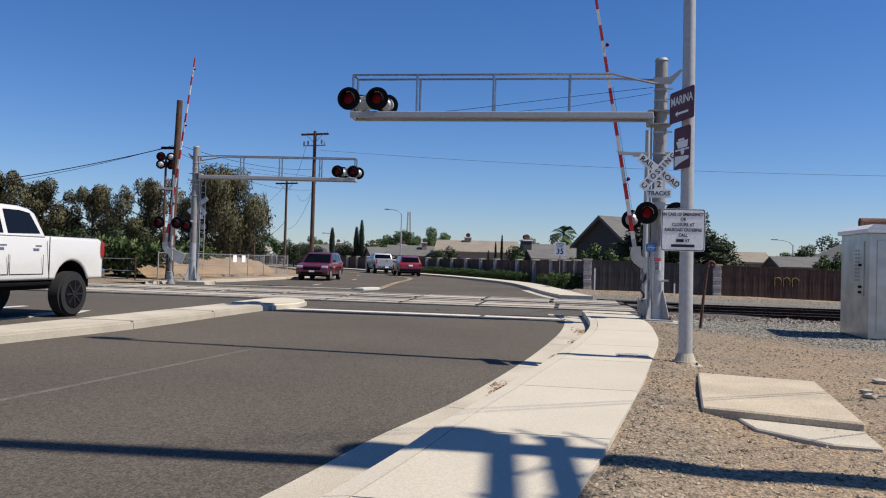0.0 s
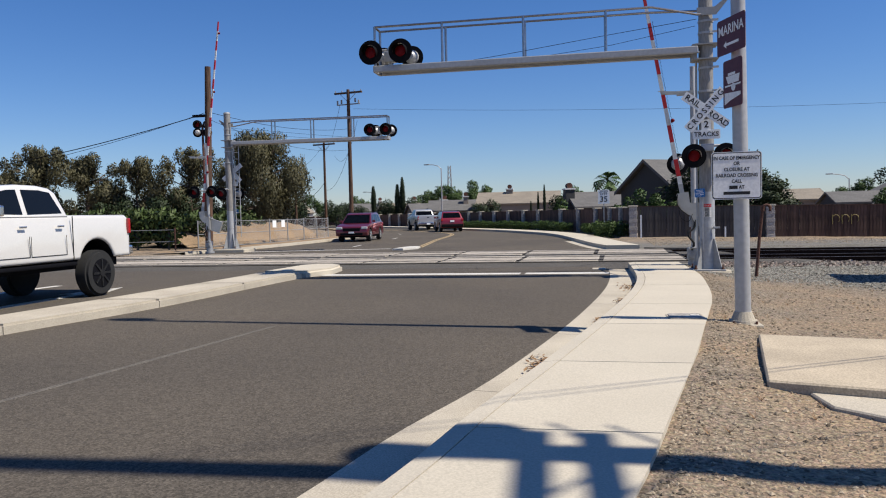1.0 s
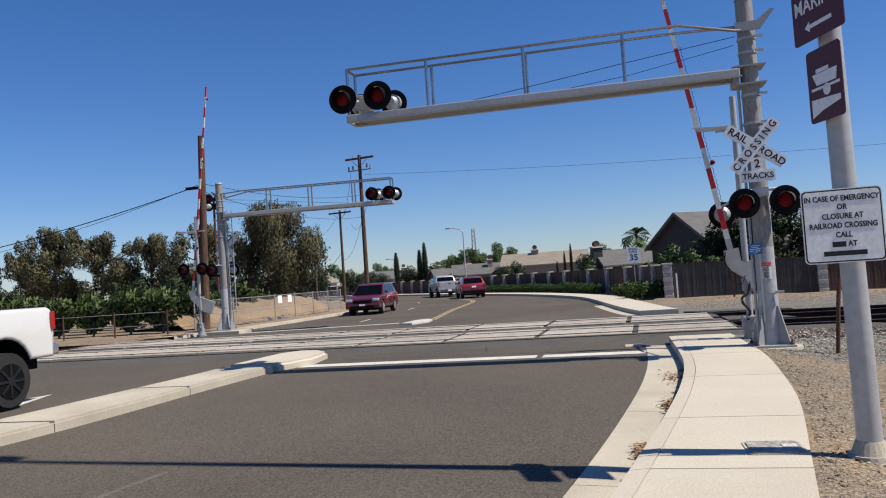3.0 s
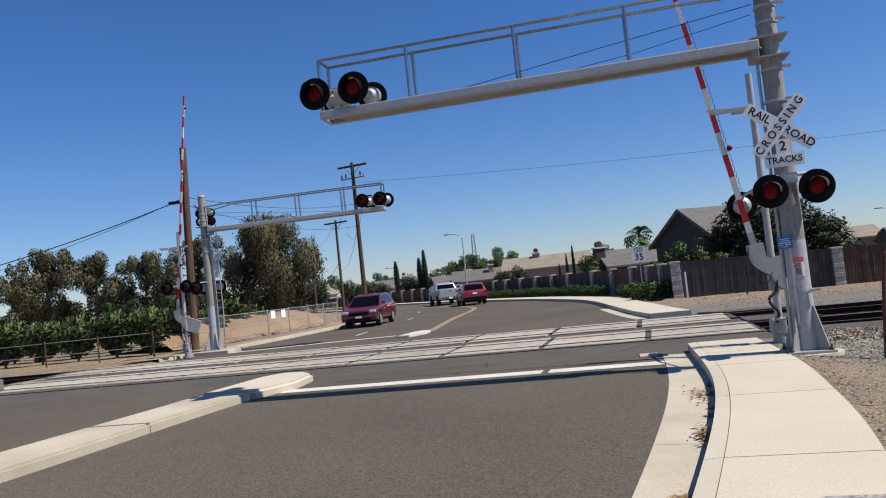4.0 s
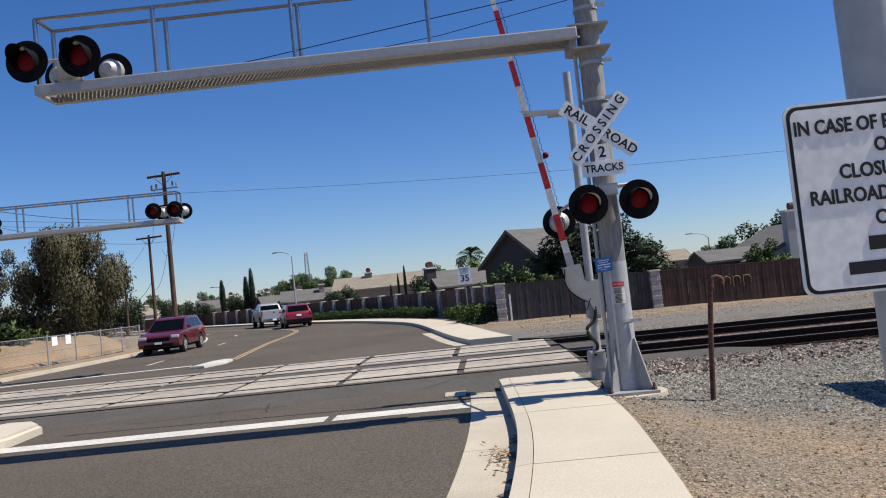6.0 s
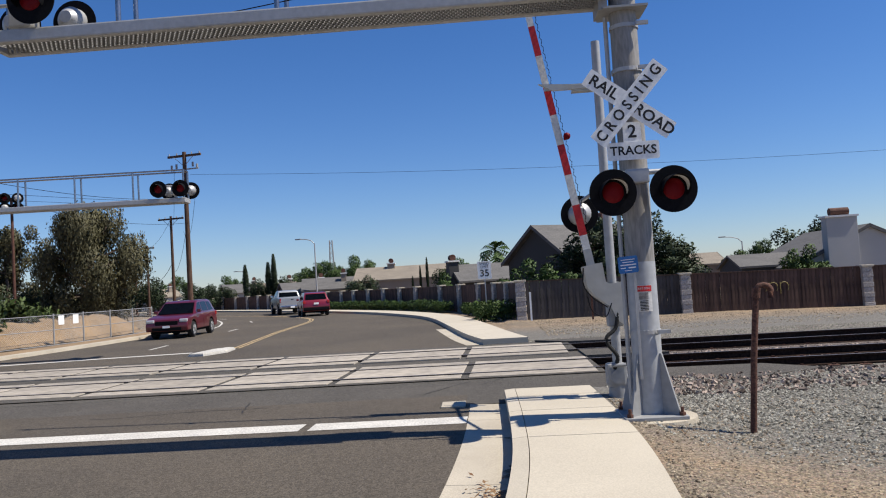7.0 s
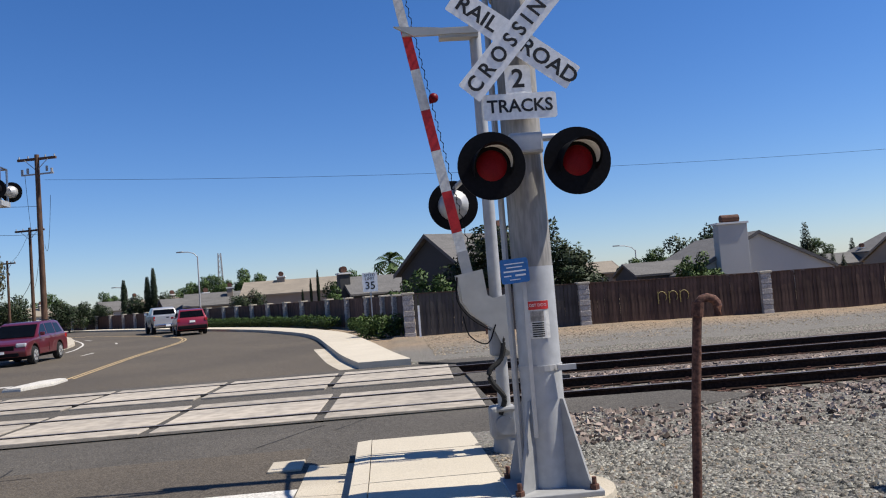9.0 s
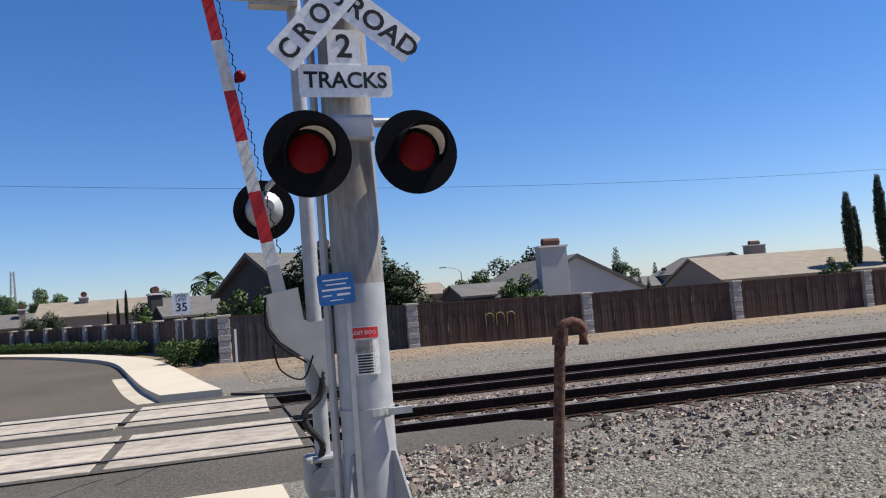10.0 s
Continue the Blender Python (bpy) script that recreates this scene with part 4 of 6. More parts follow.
sig = cantilever(pose(3.03, 17.56, 0.06), "grey steel cantilever crossing signal with red lights and a crossbuck")
footing = thing("mast_footing", pose(3.05, 17.56, 0.0), "pale round concrete footing under the signal mast", "footing")
part("footing", cyl(B(), (0, 0, -0.2), (0, 0, 0.12), 0.5, 0.48, 20), "concrete_worn", footing)
sig2 = cantilever(pose(-15.47, 32.3, 0.08, 0, 0, 184), "grey steel cantilever crossing signal beyond the tracks, lights on the arm", arm=7.4)
footing2 = thing("mast_footing", pose(-15.35, 32.2, 0.0), "square concrete footing under the far signal mast", "footing")
part("footing", box(B(), -0.7, 0.8, -0.6, 0.6, -0.2, 0.14, bevel=0.03), "concrete_worn", footing2)
lad = B()
for x in (-0.5, -0.28):
    cyl(lad, (x, 0.05, 0.6), (x, 0.05, 5.0), 0.018, n=6)
for k in range(14):
    cyl(lad, (-0.5, 0.05, 0.8 + 0.3 * k), (-0.28, 0.05, 0.8 + 0.3 * k), 0.012, n=6)
part("ladder", lad, "steel", sig2)


def gate(m, label, length=8.2, lean=10.0):
    """Railroad gate: machine, post, Y-shaped counterweight arm and a raised red and white arm."""
    root = thing("crossing_gate", m, label, "crossing gate", "raised gates of the crossing")
    bm = cyl(B(), (0, 0, 0.1), (0, 0, 4.82), 0.062, 0.058, 16)
    part("post", bm, "steel", root, smooth=True)
    bm = cyl(B(), (0, 0, 0.02), (0, 0, 0.1), 0.2, n=18)
    cyl(bm, (0, 0, 0.1), (0, 0, 0.5), 0.14, 0.11, 18)
    part("base", bm, "steel_grey", root, smooth=True)
    bm = box(B(), -0.15, 0.1, -0.13, 0.13, 0.26, 0.56, bevel=0.04)
    cyl(bm, (-0.03, -0.17, 0.4), (-0.03, 0.15, 0.4), 0.09, n=14)
    cyl(bm, (-0.1, -0.16, 0.55), (0.08, -0.16, 0.55), 0.025, n=8)
    part("gate_machine", bm, "steel_grey", root)
    bm = tube(B(), smooth_line([(-0.06, -0.12, 0.5), (-0.02, -0.17, 0.66), (-0.13, -0.18, 0.82), (-0.14, -0.18, 0.92), (-0.02, -0.15, 1.02), (0.02, -0.14, 1.2), (0.0, -0.1, 1.4)], 0.04), 0.026, 8)
    part("hose", bm, "rubber", root, smooth=True)
    # counterweight plates
    for y in (-0.16, 0.12):
        bm = prism(B(), [(-0.37, 1.84), (-0.13, 1.88), (-0.1, 1.63), (-0.05, 1.6), (0.11, 1.62), (0.12, 1.05), (0.02, 1.12), (-0.06, 1.3), (-0.26, 1.46), (-0.34, 1.58)], y, y + 0.03)
        part("counterweight_arm", bm, "aluminium", root)
    bm = box(B(), -0.09, 0.1, -0.12, 0.11, 1.04, 1.48, bevel=0.02)
    part("hub", bm, "steel_grey", root)
    bm = tube(B(), smooth_line([(-0.38, -0.17, 1.82), (-0.39, -0.18, 1.6), (-0.28, -0.18, 1.43), (-0.1, -0.18, 1.3)], 0.04), 0.009, 6)
    tube(bm, smooth_line([(-0.35, -0.18, 1.45), (-0.3, -0.2, 1.26), (-0.14, -0.2, 1.18), (-0.05, -0.2, 1.35)], 0.03), 0.007, 6)
    part("cable", bm, "black", root)
    # arm in bands
    t = Matrix.Translation((-0.26, -0.02, 1.85)) @ Matrix.Rotation(radians(-lean), 4, "Y")
    z, k = 0.0, 0
    bm = box(B(), -0.05, 0.05, -0.04, 0.04, -0.25, 0.22)
    bx = part("arm_socket", bm, "steel", root)
    bx.matrix_basis = t
    arm = None
    z = 0.0
    while z < length:
        w = 0.05 - 0.022 * z / length
        w2 = 0.05 - 0.022 * (z + 0.41) / length
        bm = B()
        a = [bm.verts.new((sx * w, sy * 0.022, z)) for sx, sy in ((-1, -1), (1, -1), (1, 1), (-1, 1))]
        b = [bm.verts.new((sx * w2, sy * 0.022, z + 0.41)) for sx, sy in ((-1, -1), (1, -1), (1, 1), (-1, 1))]
        for j in range(4):
            bm.faces.new((a[j], a[(j + 1) % 4], b[(j + 1) % 4], b[j]))
        bm.faces.new(a[::-1])
        bm.faces.new(b)
        colour = "gate_white" if k % 2 == 0 else "gate_red"
        if arm is None:
            arm = part("gate_arm", bm, colour, root, "striped red and white arm")
            arm.matrix_basis = t
        else:
            part("stripe", bm, colour, arm)
        z += 0.41
        k += 1
    for h in (1.73, 5.2, length - 0.1):
        bm = cyl(B(), (0.05, -0.05, h - 0.03), (0.1, -0.05, h - 0.03), 0.018, n=8)
        bmesh.ops.create_uvsphere(bm, u_segments=14, v_segments=10, radius=0.048, matrix=Matrix.Translation((0.1, -0.05, h)))
        part("arm_lamp", bm, "lens_red", arm, "small round red lamp", True)
    bm = tube(B(), [(0.075 + 0.012 * math.sin(k * 2.1), -0.035 + 0.012 * math.cos(k * 2.1), 0.3 + 0.035 * k) for k in range(110)], 0.006, 5)
    part("coil_cable", bm, "black", arm)
    # support bracket from post to arm
    bm = B()
    box(bm, -0.72, 0.02, -0.12, -0.08, 4.18, 4.23)
    box(bm, -0.36, 0.02, -0.1, 0.02, 4.15, 4.25)
    prism(bm, [(-0.8, 4.27), (-0.36, 4.24), (-0.36, 4.17), (-0.62, 4.17)], -0.14, -0.1)
    part("arm_bracket", bm, "aluminium", root)
    return root


gate(pose(2.93, 19.0, 0.0), "raised red and white crossing gate with a grey counterweight")
g2 = gate(pose(-15.86, 31.0, 0.0), "raised crossing gate beyond the tracks with its machine", length=7.8, lean=-7.5)
bm = box(B(), -0.5, 0.15, -0.05, 0.05, 1.0, 1.5, m=Matrix.Rotation(radians(20), 4, "Y"))
part("counterweight_plate", bm, "aluminium", g2)
for x in (-0.52, 0.3):
    disc_light(g2, Matrix.Translation((x, -0.2, 2.7)))
part("light_bracket", cyl(B(), (-0.5, -0.05, 2.75), (0.3, -0.05, 2.75), 0.03, n=8), "steel", g2)
part("cross_arm", box(B(), -0.35, 0.35, -0.03, 0.03, 4.2, 4.26), "steel", g2)
heads = thing("signal_pole", pose(-33, 63, 0.0, 0, 0, 25), "tall rusty steel pole with four round signal heads at its top", "signal")
part("post", cyl(B(), (0, 0, 0), (0, 0, 9.9), 0.1, n=10), "rust", heads)
part("head_bracket", box(B(), -0.6, 0.6, 0.02, 0.1, 9.35, 9.43), "rust", heads)
for x in (-0.42, 0.42):
    for z in (9.15, 9.85):
        disc_light(heads, Matrix.Translation((x, -0.15, z)) @ Matrix.Rotation(radians(180 if (x > 0) == (z > 9.5) else 0), 4, "Z"), 1.55)

# ---- sign pole with street lamp ----
sp = thing("street_lamp", pose(2.31, 9.67, 0.0), "tall grey steel street lamp pole carrying signs", "street lamp")
part("pole", cyl(B(), (0, 0, 0.2), (-0.12, 0, 12.3), 0.092, 0.06, 24), "steel", sp, smooth=True)
bm = box(B(), -0.2, 0.2, -0.2, 0.2, -0.1, 0.1, bevel=0.02)
part("footing", bm, "concrete_worn", sp)
bm = cyl(B(), (0, 0, 0.1), (0, 0, 0.14), 0.17, 0.16, 20)
cyl(bm, (0, 0, 0.14), (0, 0, 0.24), 0.14, 0.1, 20)
part("pole_base", bm, "concrete_worn", sp)
for x in (-0.13, 0.13):
    for y in (-0.13, 0.13):
        part("bolt", cyl(B(), (x, y, 0.08), (x, y, 0.135), 0.014, n=8), "rust", sp)
bm = B()
bmesh.ops.create_uvsphere(bm, u_segments=20, v_segments=10, radius=1, matrix=Matrix.Translation((-0.25, 0.1, 12.35)) @ Matrix.Diagonal((0.42, 0.17, 0.1, 1)))
part("lamp_head", bm, "steel_grey", sp, smooth=True)

em = part("notice_sign", prism(B(), rounded(0.565, 0.56, 0.035), -0.003, 0.003), "sign_white", sp)
em.matrix_basis = pose(-0.085, -0.115, 1.87, 0, 0, 0)
bm = prism(B(), rounded(0.55, 0.545, 0.03), -0.0042, -0.0035)
part("border", bm, "sign_black", em)
part("field", prism(B(), rounded(0.53, 0.525, 0.025), -0.006, -0.0045), "sign_white", em)
for s, z, w in (("IN CASE OF EMERGENCY", 0.205, 0.8), ("OR", 0.14, 0.85), ("CLOSURE AT", 0.07, 0.85), ("RAILROAD CROSSING", 0.0, 0.82), ("CALL", -0.07, 0.85), ("AT", -0.14, 0.85)):
    text(s, 0.058, em, Matrix.Translation((0.055 if s == "AT" else 0, -0.0075, z)), "sign_black", squeeze=w, bold=0.024)
bm = box(B(), -0.085, 0.01, -0.008, -0.0065, -0.16, -0.12)
part("printed_bar", bm, "sign_black", em)
bm = box(B(), -0.15, 0.15, -0.008, -0.0065, -0.226, -0.19)
part("printed_bar", bm, "sign_black", em)
part("clamp", box(B(), -0.02, 0.02, 0.003, 0.05, -0.24, 0.24), "steel", em)

ma = part("marina_sign", prism(B(), rounded(0.62, 0.42, 0.03), -0.003, 0.003), "sign_maroon", sp)
ma.matrix_basis = pose(-0.14, -0.13, 3.52, 0, 0, -70)
text("MARINA", 0.165, ma, Matrix.Translation((0, -0.005, 0.07)), "sign_white", squeeze=0.9, bold=0.008)
bm = prism(B(), [(-0.16, -0.1), (-0.1, -0.06), (-0.1, -0.085), (0.17, -0.085), (0.17, -0.115), (-0.1, -0.115), (-0.1, -0.14)], -0.006, -0.003)
part("arrow", bm, "sign_white", ma)
bo = part("boat_ramp_sign", prism(B(), rounded(0.43, 0.56, 0.03), -0.003, 0.003), "sign_maroon", sp)
bo.matrix_basis = pose(-0.12, -0.11, 2.96, 0, 0, -71)
bm = prism(B(), [(-0.15, 0.09), (0.16, 0.09), (0.14, 0.0), (-0.1, 0.0)], -0.006, -0.003)
box(bm, -0.1, 0.06, -0.006, -0.003, 0.095, 0.125)
box(bm, -0.17, 0.18, -0.006, -0.003, -0.035, -0.015)
prism(bm, [(-0.18, -0.1), (0.18, -0.12), (0.18, -0.16), (-0.05, -0.2), (-0.18, -0.24)], -0.006, -0.003)
cyl(bm, (0.02, -0.006, -0.05), (0.02, -0.003, -0.05), 0.045, n=16)
part("pictogram", bm, "sign_white", bo)

# rusty pipe with a bent top
hk = thing("pipe_marker", pose(3.89, 16.82, 0.0, 0, 3.2, 0), "rusty bent steel pipe standing in the gravel", "pipe")
part("pipe", tube(B(), [(0, 0, -0.05), (0.02, 0, 0.8), (0.05, 0, 1.38), (0.06, 0, 1.45)] + [(0.13 - 0.07 * math.cos(radians(a)), 0, 1.47 + 0.06 * math.sin(radians(a))) for a in (20, 55, 90, 125, 160, 180)] + [(0.2, 0, 1.4)], 0.032, 10), "rust", hk, smooth=True)
bm = cyl(B(), (0.05, 0, 1.4), (0.06, 0, 1.5), 0.045, n=12)
part("coupling", bm, "rust", hk)

# equipment cabinet
cab = thing("signal_cabinet", pose(7.52, 16.05, 0.0, 0, 0, -2), "silver metal railroad equipment cabinet on gravel", "cabinet")
part("body", box(B(), -0.72, 0.95, -0.85, 0.75, 0.06, 2.16, bevel=0.015), "cabinet_metal", cab)
part("roof", box(B(), -0.79, 1.02, -0.93, 0.82, 2.16, 2.24, bevel=0.02), "sign_white", cab)
part("roof_ridge", prism(B(), [(-0.79, 2.24), (1.02, 2.24), (0.9, 2.3), (-0.68, 2.33)], -0.93, 0.82), "sign_white", cab)
for x in (-0.62, 0.85):
    for y in (-0.75, 0.65):
        part("foot", box(B(), x - 0.06, x + 0.06, y - 0.06, y + 0.06, -0.1, 0.06), "steel_grey", cab)
part("door", box(B(), -0.58, 0.82, -0.868, -0.85, 0.2, 2.02, bevel=0.006), "cabinet_metal", cab)
part("side_panel", box(B(), -0.742, -0.72, -0.6, 0.5, 0.9, 2.0, bevel=0.006), "cabinet_metal", cab)
part("meter_box", box(B(), -0.35, 0.0, -0.99, -0.868, 0.55, 1.1, bevel=0.01), "cabinet_metal", cab)
part("meter_pipe", cyl(B(), (-0.2, -0.93, -0.05), (-0.2, -0.93, 0.55), 0.03, n=10), "steel", cab)
part("notice", prism(B(), rounded(0.2, 0.12, 0.01), -0.873, -0.869, Matrix.Translation((0.2, 0, 1.85))), "sign_white", cab)
for y in (-0.35, -0.2):
    bm = B()
    for k in range(9):
        box(bm, -0.746, -0.742, y - 0.05, y + 0.05, 1.2 + 0.075 * k, 1.235 + 0.075 * k)
    part("vent_slots", bm, "steel_grey", cab)
part("roof_vent", cyl(B(), (-0.55, 0.2, 2.42), (-0.05, 0.2, 2.42), 0.1, n=14), "rust", cab)
for z in (0.95, 1.06, 1.5):
    part("latch", box(B(), -0.76, -0.74, -0.5, -0.38, z, z + 0.05), "black", cab)
cab2 = thing("signal_cabinet", pose(-24.9, 29.2, 0.0), "small silver trackside equipment cabinet", "cabinet")
part("body", box(B(), -0.75, 0.5, -0.5, 0.5, 0.1, 1.5, bevel=0.02), "cabinet_metal", cab2)
part("side_box", box(B(), 0.5, 0.7, -0.3, 0.2, 0.7, 1.45, bevel=0.02), "cabinet_metal", cab2)
part("base", box(B(), -0.8, 0.75, -0.55, 0.55, -0.05, 0.1), "concrete_worn", cab2)

# broken concrete slabs in the dirt
sl = thing("concrete_slab", pose(0, 0, 0), "tilted broken concrete slab lying in the dirt", "concrete slab", "slabs")
bm = slab(B(), [(2.27, 8.62), (3.5, 8.32), (3.1, 5.9), (1.87, 6.32)], -0.05, 0.13)
bmesh.ops.bevel(bm, geom=list(bm.edges), offset=0.015, segments=1, affect="EDGES")
part("slab", bm, "slab_tan", sl)
sl2 = thing("concrete_slab", pose(0, 0, 0), "cracked concrete edge piece under the slab", "concrete slab", "slabs")
bm = slab(B(), [(2.15, 6.3), (3.12, 6.0), (3.0, 5.3), (2.65, 5.35), (2.2, 5.8)], -0.05, 0.06)
bmesh.ops.bevel(bm, geom=list(bm.edges), offset=0.012, segments=1, affect="EDGES")
part("slab", bm, "concrete_worn", sl2)
rnd = random.Random(11)
for k in range(9):
    r = thing("concrete_chunk", pose(rnd.uniform(3.0, 5.0), rnd.uniform(6.2, 9.2), 0.06, 0, 0, rnd.uniform(0, 360)), "loose pale chunk of broken concrete", "rubble", "broken chunks")
    bm = B()
    bmesh.ops.create_icosphere(bm, subdivisions=1, radius=1)
    s = rnd.uniform(0.04, 0.11)
    for v in bm.verts:
        v.co *= rnd.uniform(0.7, 1.1)
    bmesh.ops.transform(bm, matrix=Matrix.Diagonal((s * 1.4, s, s * 0.6, 1)), verts=bm.verts)
    part("chunk", bm, "concrete_worn", r)

# ---- utility poles and wires ----
def utility_pole(m, h, label, arms, r=0.15):
    root = thing("utility_pole", m, label, "utility pole", "utility poles along the road")
    part("pole", cyl(B(), (0, 0, -0.1), (0, 0, h), r, r * 0.68, 14), "wood_pole", root, smooth=True)
    for z, w, a, *off in arms:
        o = off[0] if off else 0.0
        bm = box(B(), o - w, o + w, -0.06, 0.06, z - 0.07, z + 0.07, m=Matrix.Rotation(radians(a), 4, "Z"))
        arm = part("crossarm", bm, "wood_pole", root)
        for x in (-w * 0.92, -w * 0.45, w * 0.45, w * 0.92):
            q = Matrix.Rotation(radians(a), 4, "Z") @ Vector((x + o, 0, z + 0.07))
            part("insulator", cyl(B(), q, q + Vector((0, 0, 0.14)), 0.045, 0.03, 8), "steel_grey", arm)
        bm = tube(B(), [Matrix.Rotation(radians(a), 4, "Z") @ Vector((x, -0.07, zz)) for x, zz in ((-w * 0.6, z - 0.05), (0, z - 0.7))], 0.02, 5)
        tube(bm, [Matrix.Rotation(radians(a), 4, "Z") @ Vector((x, -0.07, zz)) for x, zz in ((w * 0.6, z - 0.05), (0, z - 0.7))], 0.02, 5)
        part("brace", bm, "steel_grey", root)
    return root


up1 = utility_pole(pose(-17.6, 57.0, 0, 0, 0, -12), 11.2, "brown wooden utility pole with a crossarm on the roadside", ((10.95, 1.2, 0),), 0.18)
bm = B()
for x, z in ((-0.95, 10.1), (-0.6, 10.15), (0.6, 10.2), (0.9, 10.05)):
    cyl(bm, (x, 0, z), (x, 0, z + 0.3), 0.07, n=8)
box(bm, -1.0, 1.0, -0.04, 0.04, 10.03, 10.11)
part("fuse_switches", bm, "steel_grey", up1)
utility_pole(pose(-25.7, 74, 0, 0, 0, -15), 9.0, "wooden utility pole farther along the road", ((8.75, 1.3, 0),), 0.15)
utility_pole(pose(-36.0, 92, 0, 0, 0, -20), 7.9, "distant wooden utility pole", ((7.6, 1.0, 0),), 0.14)
utility_pole(pose(-43, 104, 0, 0, 0, -20), 8.5, "distant wooden utility pole", ((8.1, 1.0, 0),), 0.14)
wp = thing("utility_pole", pose(-18.0, 35.0, 0), "plain leaning brown wooden pole beside the far gate", "utility pole", "utility poles along the road")
part("pole", cyl(B(), (0, 0, -0.1), (0.28, 0, 8.95), 0.19, 0.14, 14), "wood_pole", wp, smooth=True)
part("cable_clamp", box(B(), -0.5, 0.2, -0.25, -0.1, 6.5, 6.62), "black", wp)
# pole that stands beside the start of the walk
near_pole = utility_pole(pose(6.3, 4.47, 0, 5, 0, 0) @ Matrix.Rotation(radians(90), 4, "Z"), 14.2, "tall wooden utility pole with paired crossarms and guy wires", ((9.12, 1.02, 0, -0.58), (8.58, 0.98, 0, -0.55)), 0.2)
part("transformer", cyl(B(), (0.32, 0.1, 9.35), (0.32, 0.1, 10.2), 0.27, n=18), "steel_grey", near_pole)
for k, (a, b) in enumerate((((4.35, 8.2, 0.0), (6.25, 3.5, 12.6)), ((4.39, 8.16, 0.0), (6.25, 3.5, 12.2)), ((4.1, 6.6, 0.0), (6.25, 3.8, 7.9)))):
    gw = thing("guy_wire", Matrix(), "steel guy wire with a dark guard tube anchored in the dirt", "guy wire", "guy wires of the pole")
    part("wire", tube(B(), [a, b], 0.008, 6), "steel_grey", gw)
    if k != 1:
        a_, b_ = Vector(a), Vector(b)
        d = (b_ - a_).normalized()
        part("guard", cyl(B(), a_ + d * 0.02, a_ + d * (0.8 if k == 0 else 1.2), 0.018 if k == 0 else 0.024, n=10), "tie", gw)


def wire(a, b, sag, r=0.012, label="thin black overhead wire"):
    pts = []
    for k in range(25):
        t = k / 24
        p = Vector(a).lerp(Vector(b), t)
        p.z -= sag * 4 * t * (1 - t)
        pts.append(p)
    w = thing("overhead_wire", Matrix(), label, "wire", "overhead wires")
    part("wire", tube(B(), pts, r, 5), "black", w)


wire((-17.2, 56.9, 9.7), (75, 54, 9.6), 1.6, 0.009)
wire((-18.3, 57.0, 10.0), (-25.5, 74, 8.2), 0.6)
wire((-16.9, 56.9, 8.8), (-24.6, 74, 7.6), 1.6)
wire((-17.6, 57.0, 6.7), (-25.7, 74, 4.2), 1.0)
wire((-25.7, 74, 8.8), (-36, 92, 7.6), 0.6)
wire((-25.7, 74, 5.0), (-36, 92, 4.4), 1.0, 0.02)
wire((-18.3, 34.85, 6.56), (-48, 31, 3.4), 1.2, 0.022)
wire((-17.9, 34.85, 6.7), (-52, 40, 4.5), 1.4, 0.012)
wire((-17.75, 35, 6.75), (-17.6, 56.9, 8.2), 0.4, 0.012)
wire((-17.75, 35, 6.4), (-17.5, 56.9, 6.6), 0.6, 0.01)

# ---- fence, walls ----
def pillar(x, y, h, z0=0.0, turn=0.0):
    p = thing("wall_pillar", pose(x, y, z0, 0, 0, turn), "pale stone block fence pillar with a cap", "pillar", "pillars of the fence")
    k, z = 0, 0.0
    n = 8
    for k in range(n):
        o = 0.012 if k % 2 else 0.0
        bm = box(B(), -0.2 + o, 0.2 - o, -0.2 + o, 0.2 - o, h * k / n + 0.004, h * (k + 1) / n - 0.004, bevel=0.012)
        part("block", bm, "pillar_stone", p)
    part("cap", box(B(), -0.23, 0.23, -0.23, 0.23, h, h + 0.08, bevel=0.015), "concrete", p)
    return p


FY = 39.4
first = pillar(2.62, FY, 1.56, 0.04)
px_list = [9.05, 15.95, 22.75, 29.5, 36.3, 43.1]
for x in px_list:
    copy_thing(first, pose(x, FY, fence_base(x)))
board_me = {}
rnd = random.Random(8)
spans = list(zip([2.62] + px_list, px_list + [49.9]))
count = 0
for x0, x1 in spans:
    f = thing("wood_fence", pose(0, 0, 0), "weathered dark brown board fence between stone pillars", "fence", "fence panels beyond the tracks", "structure")
    x = x0 + 0.22
    while x < x1 - 0.25:
        wood = "fence_old" if x0 < 5 else "fence_wood"
        if wood not in board_me:
            ob = part("board", box(B(), 0, 0.139, -0.012, 0.012, 0, 1.6), wood, f)
            board_me[wood] = ob.data
        else:
            ob = shared("board", board_me[wood], f)
        ob.matrix_basis = pose(x, FY + rnd.uniform(-0.012, 0.012), fence_base(x) - 0.02 + rnd.uniform(-0.02, 0.02), 0, rnd.uniform(-0.4, 0.4), rnd.uniform(-2, 2))
        x += 0.141
    for z in (0.4, 1.5):
        lean = Matrix.Translation((x0, 0, fence_base(x0))) @ Matrix.Rotation(math.atan2(fence_base(x0) - fence_base(x1), x1 - x0), 4, "Y")
        part("rail", box(B(), 0.2, x1 - x0 - 0.2, FY + 0.02, FY + 0.06, z - 0.1, z - 0.01, m=lean), "fence_wood", f)
    part("cap_board", box(B(), 0.2, x1 - x0 - 0.2, FY - 0.04, FY + 0.04, 1.57, 1.605, m=lean), "fence_wood", f)

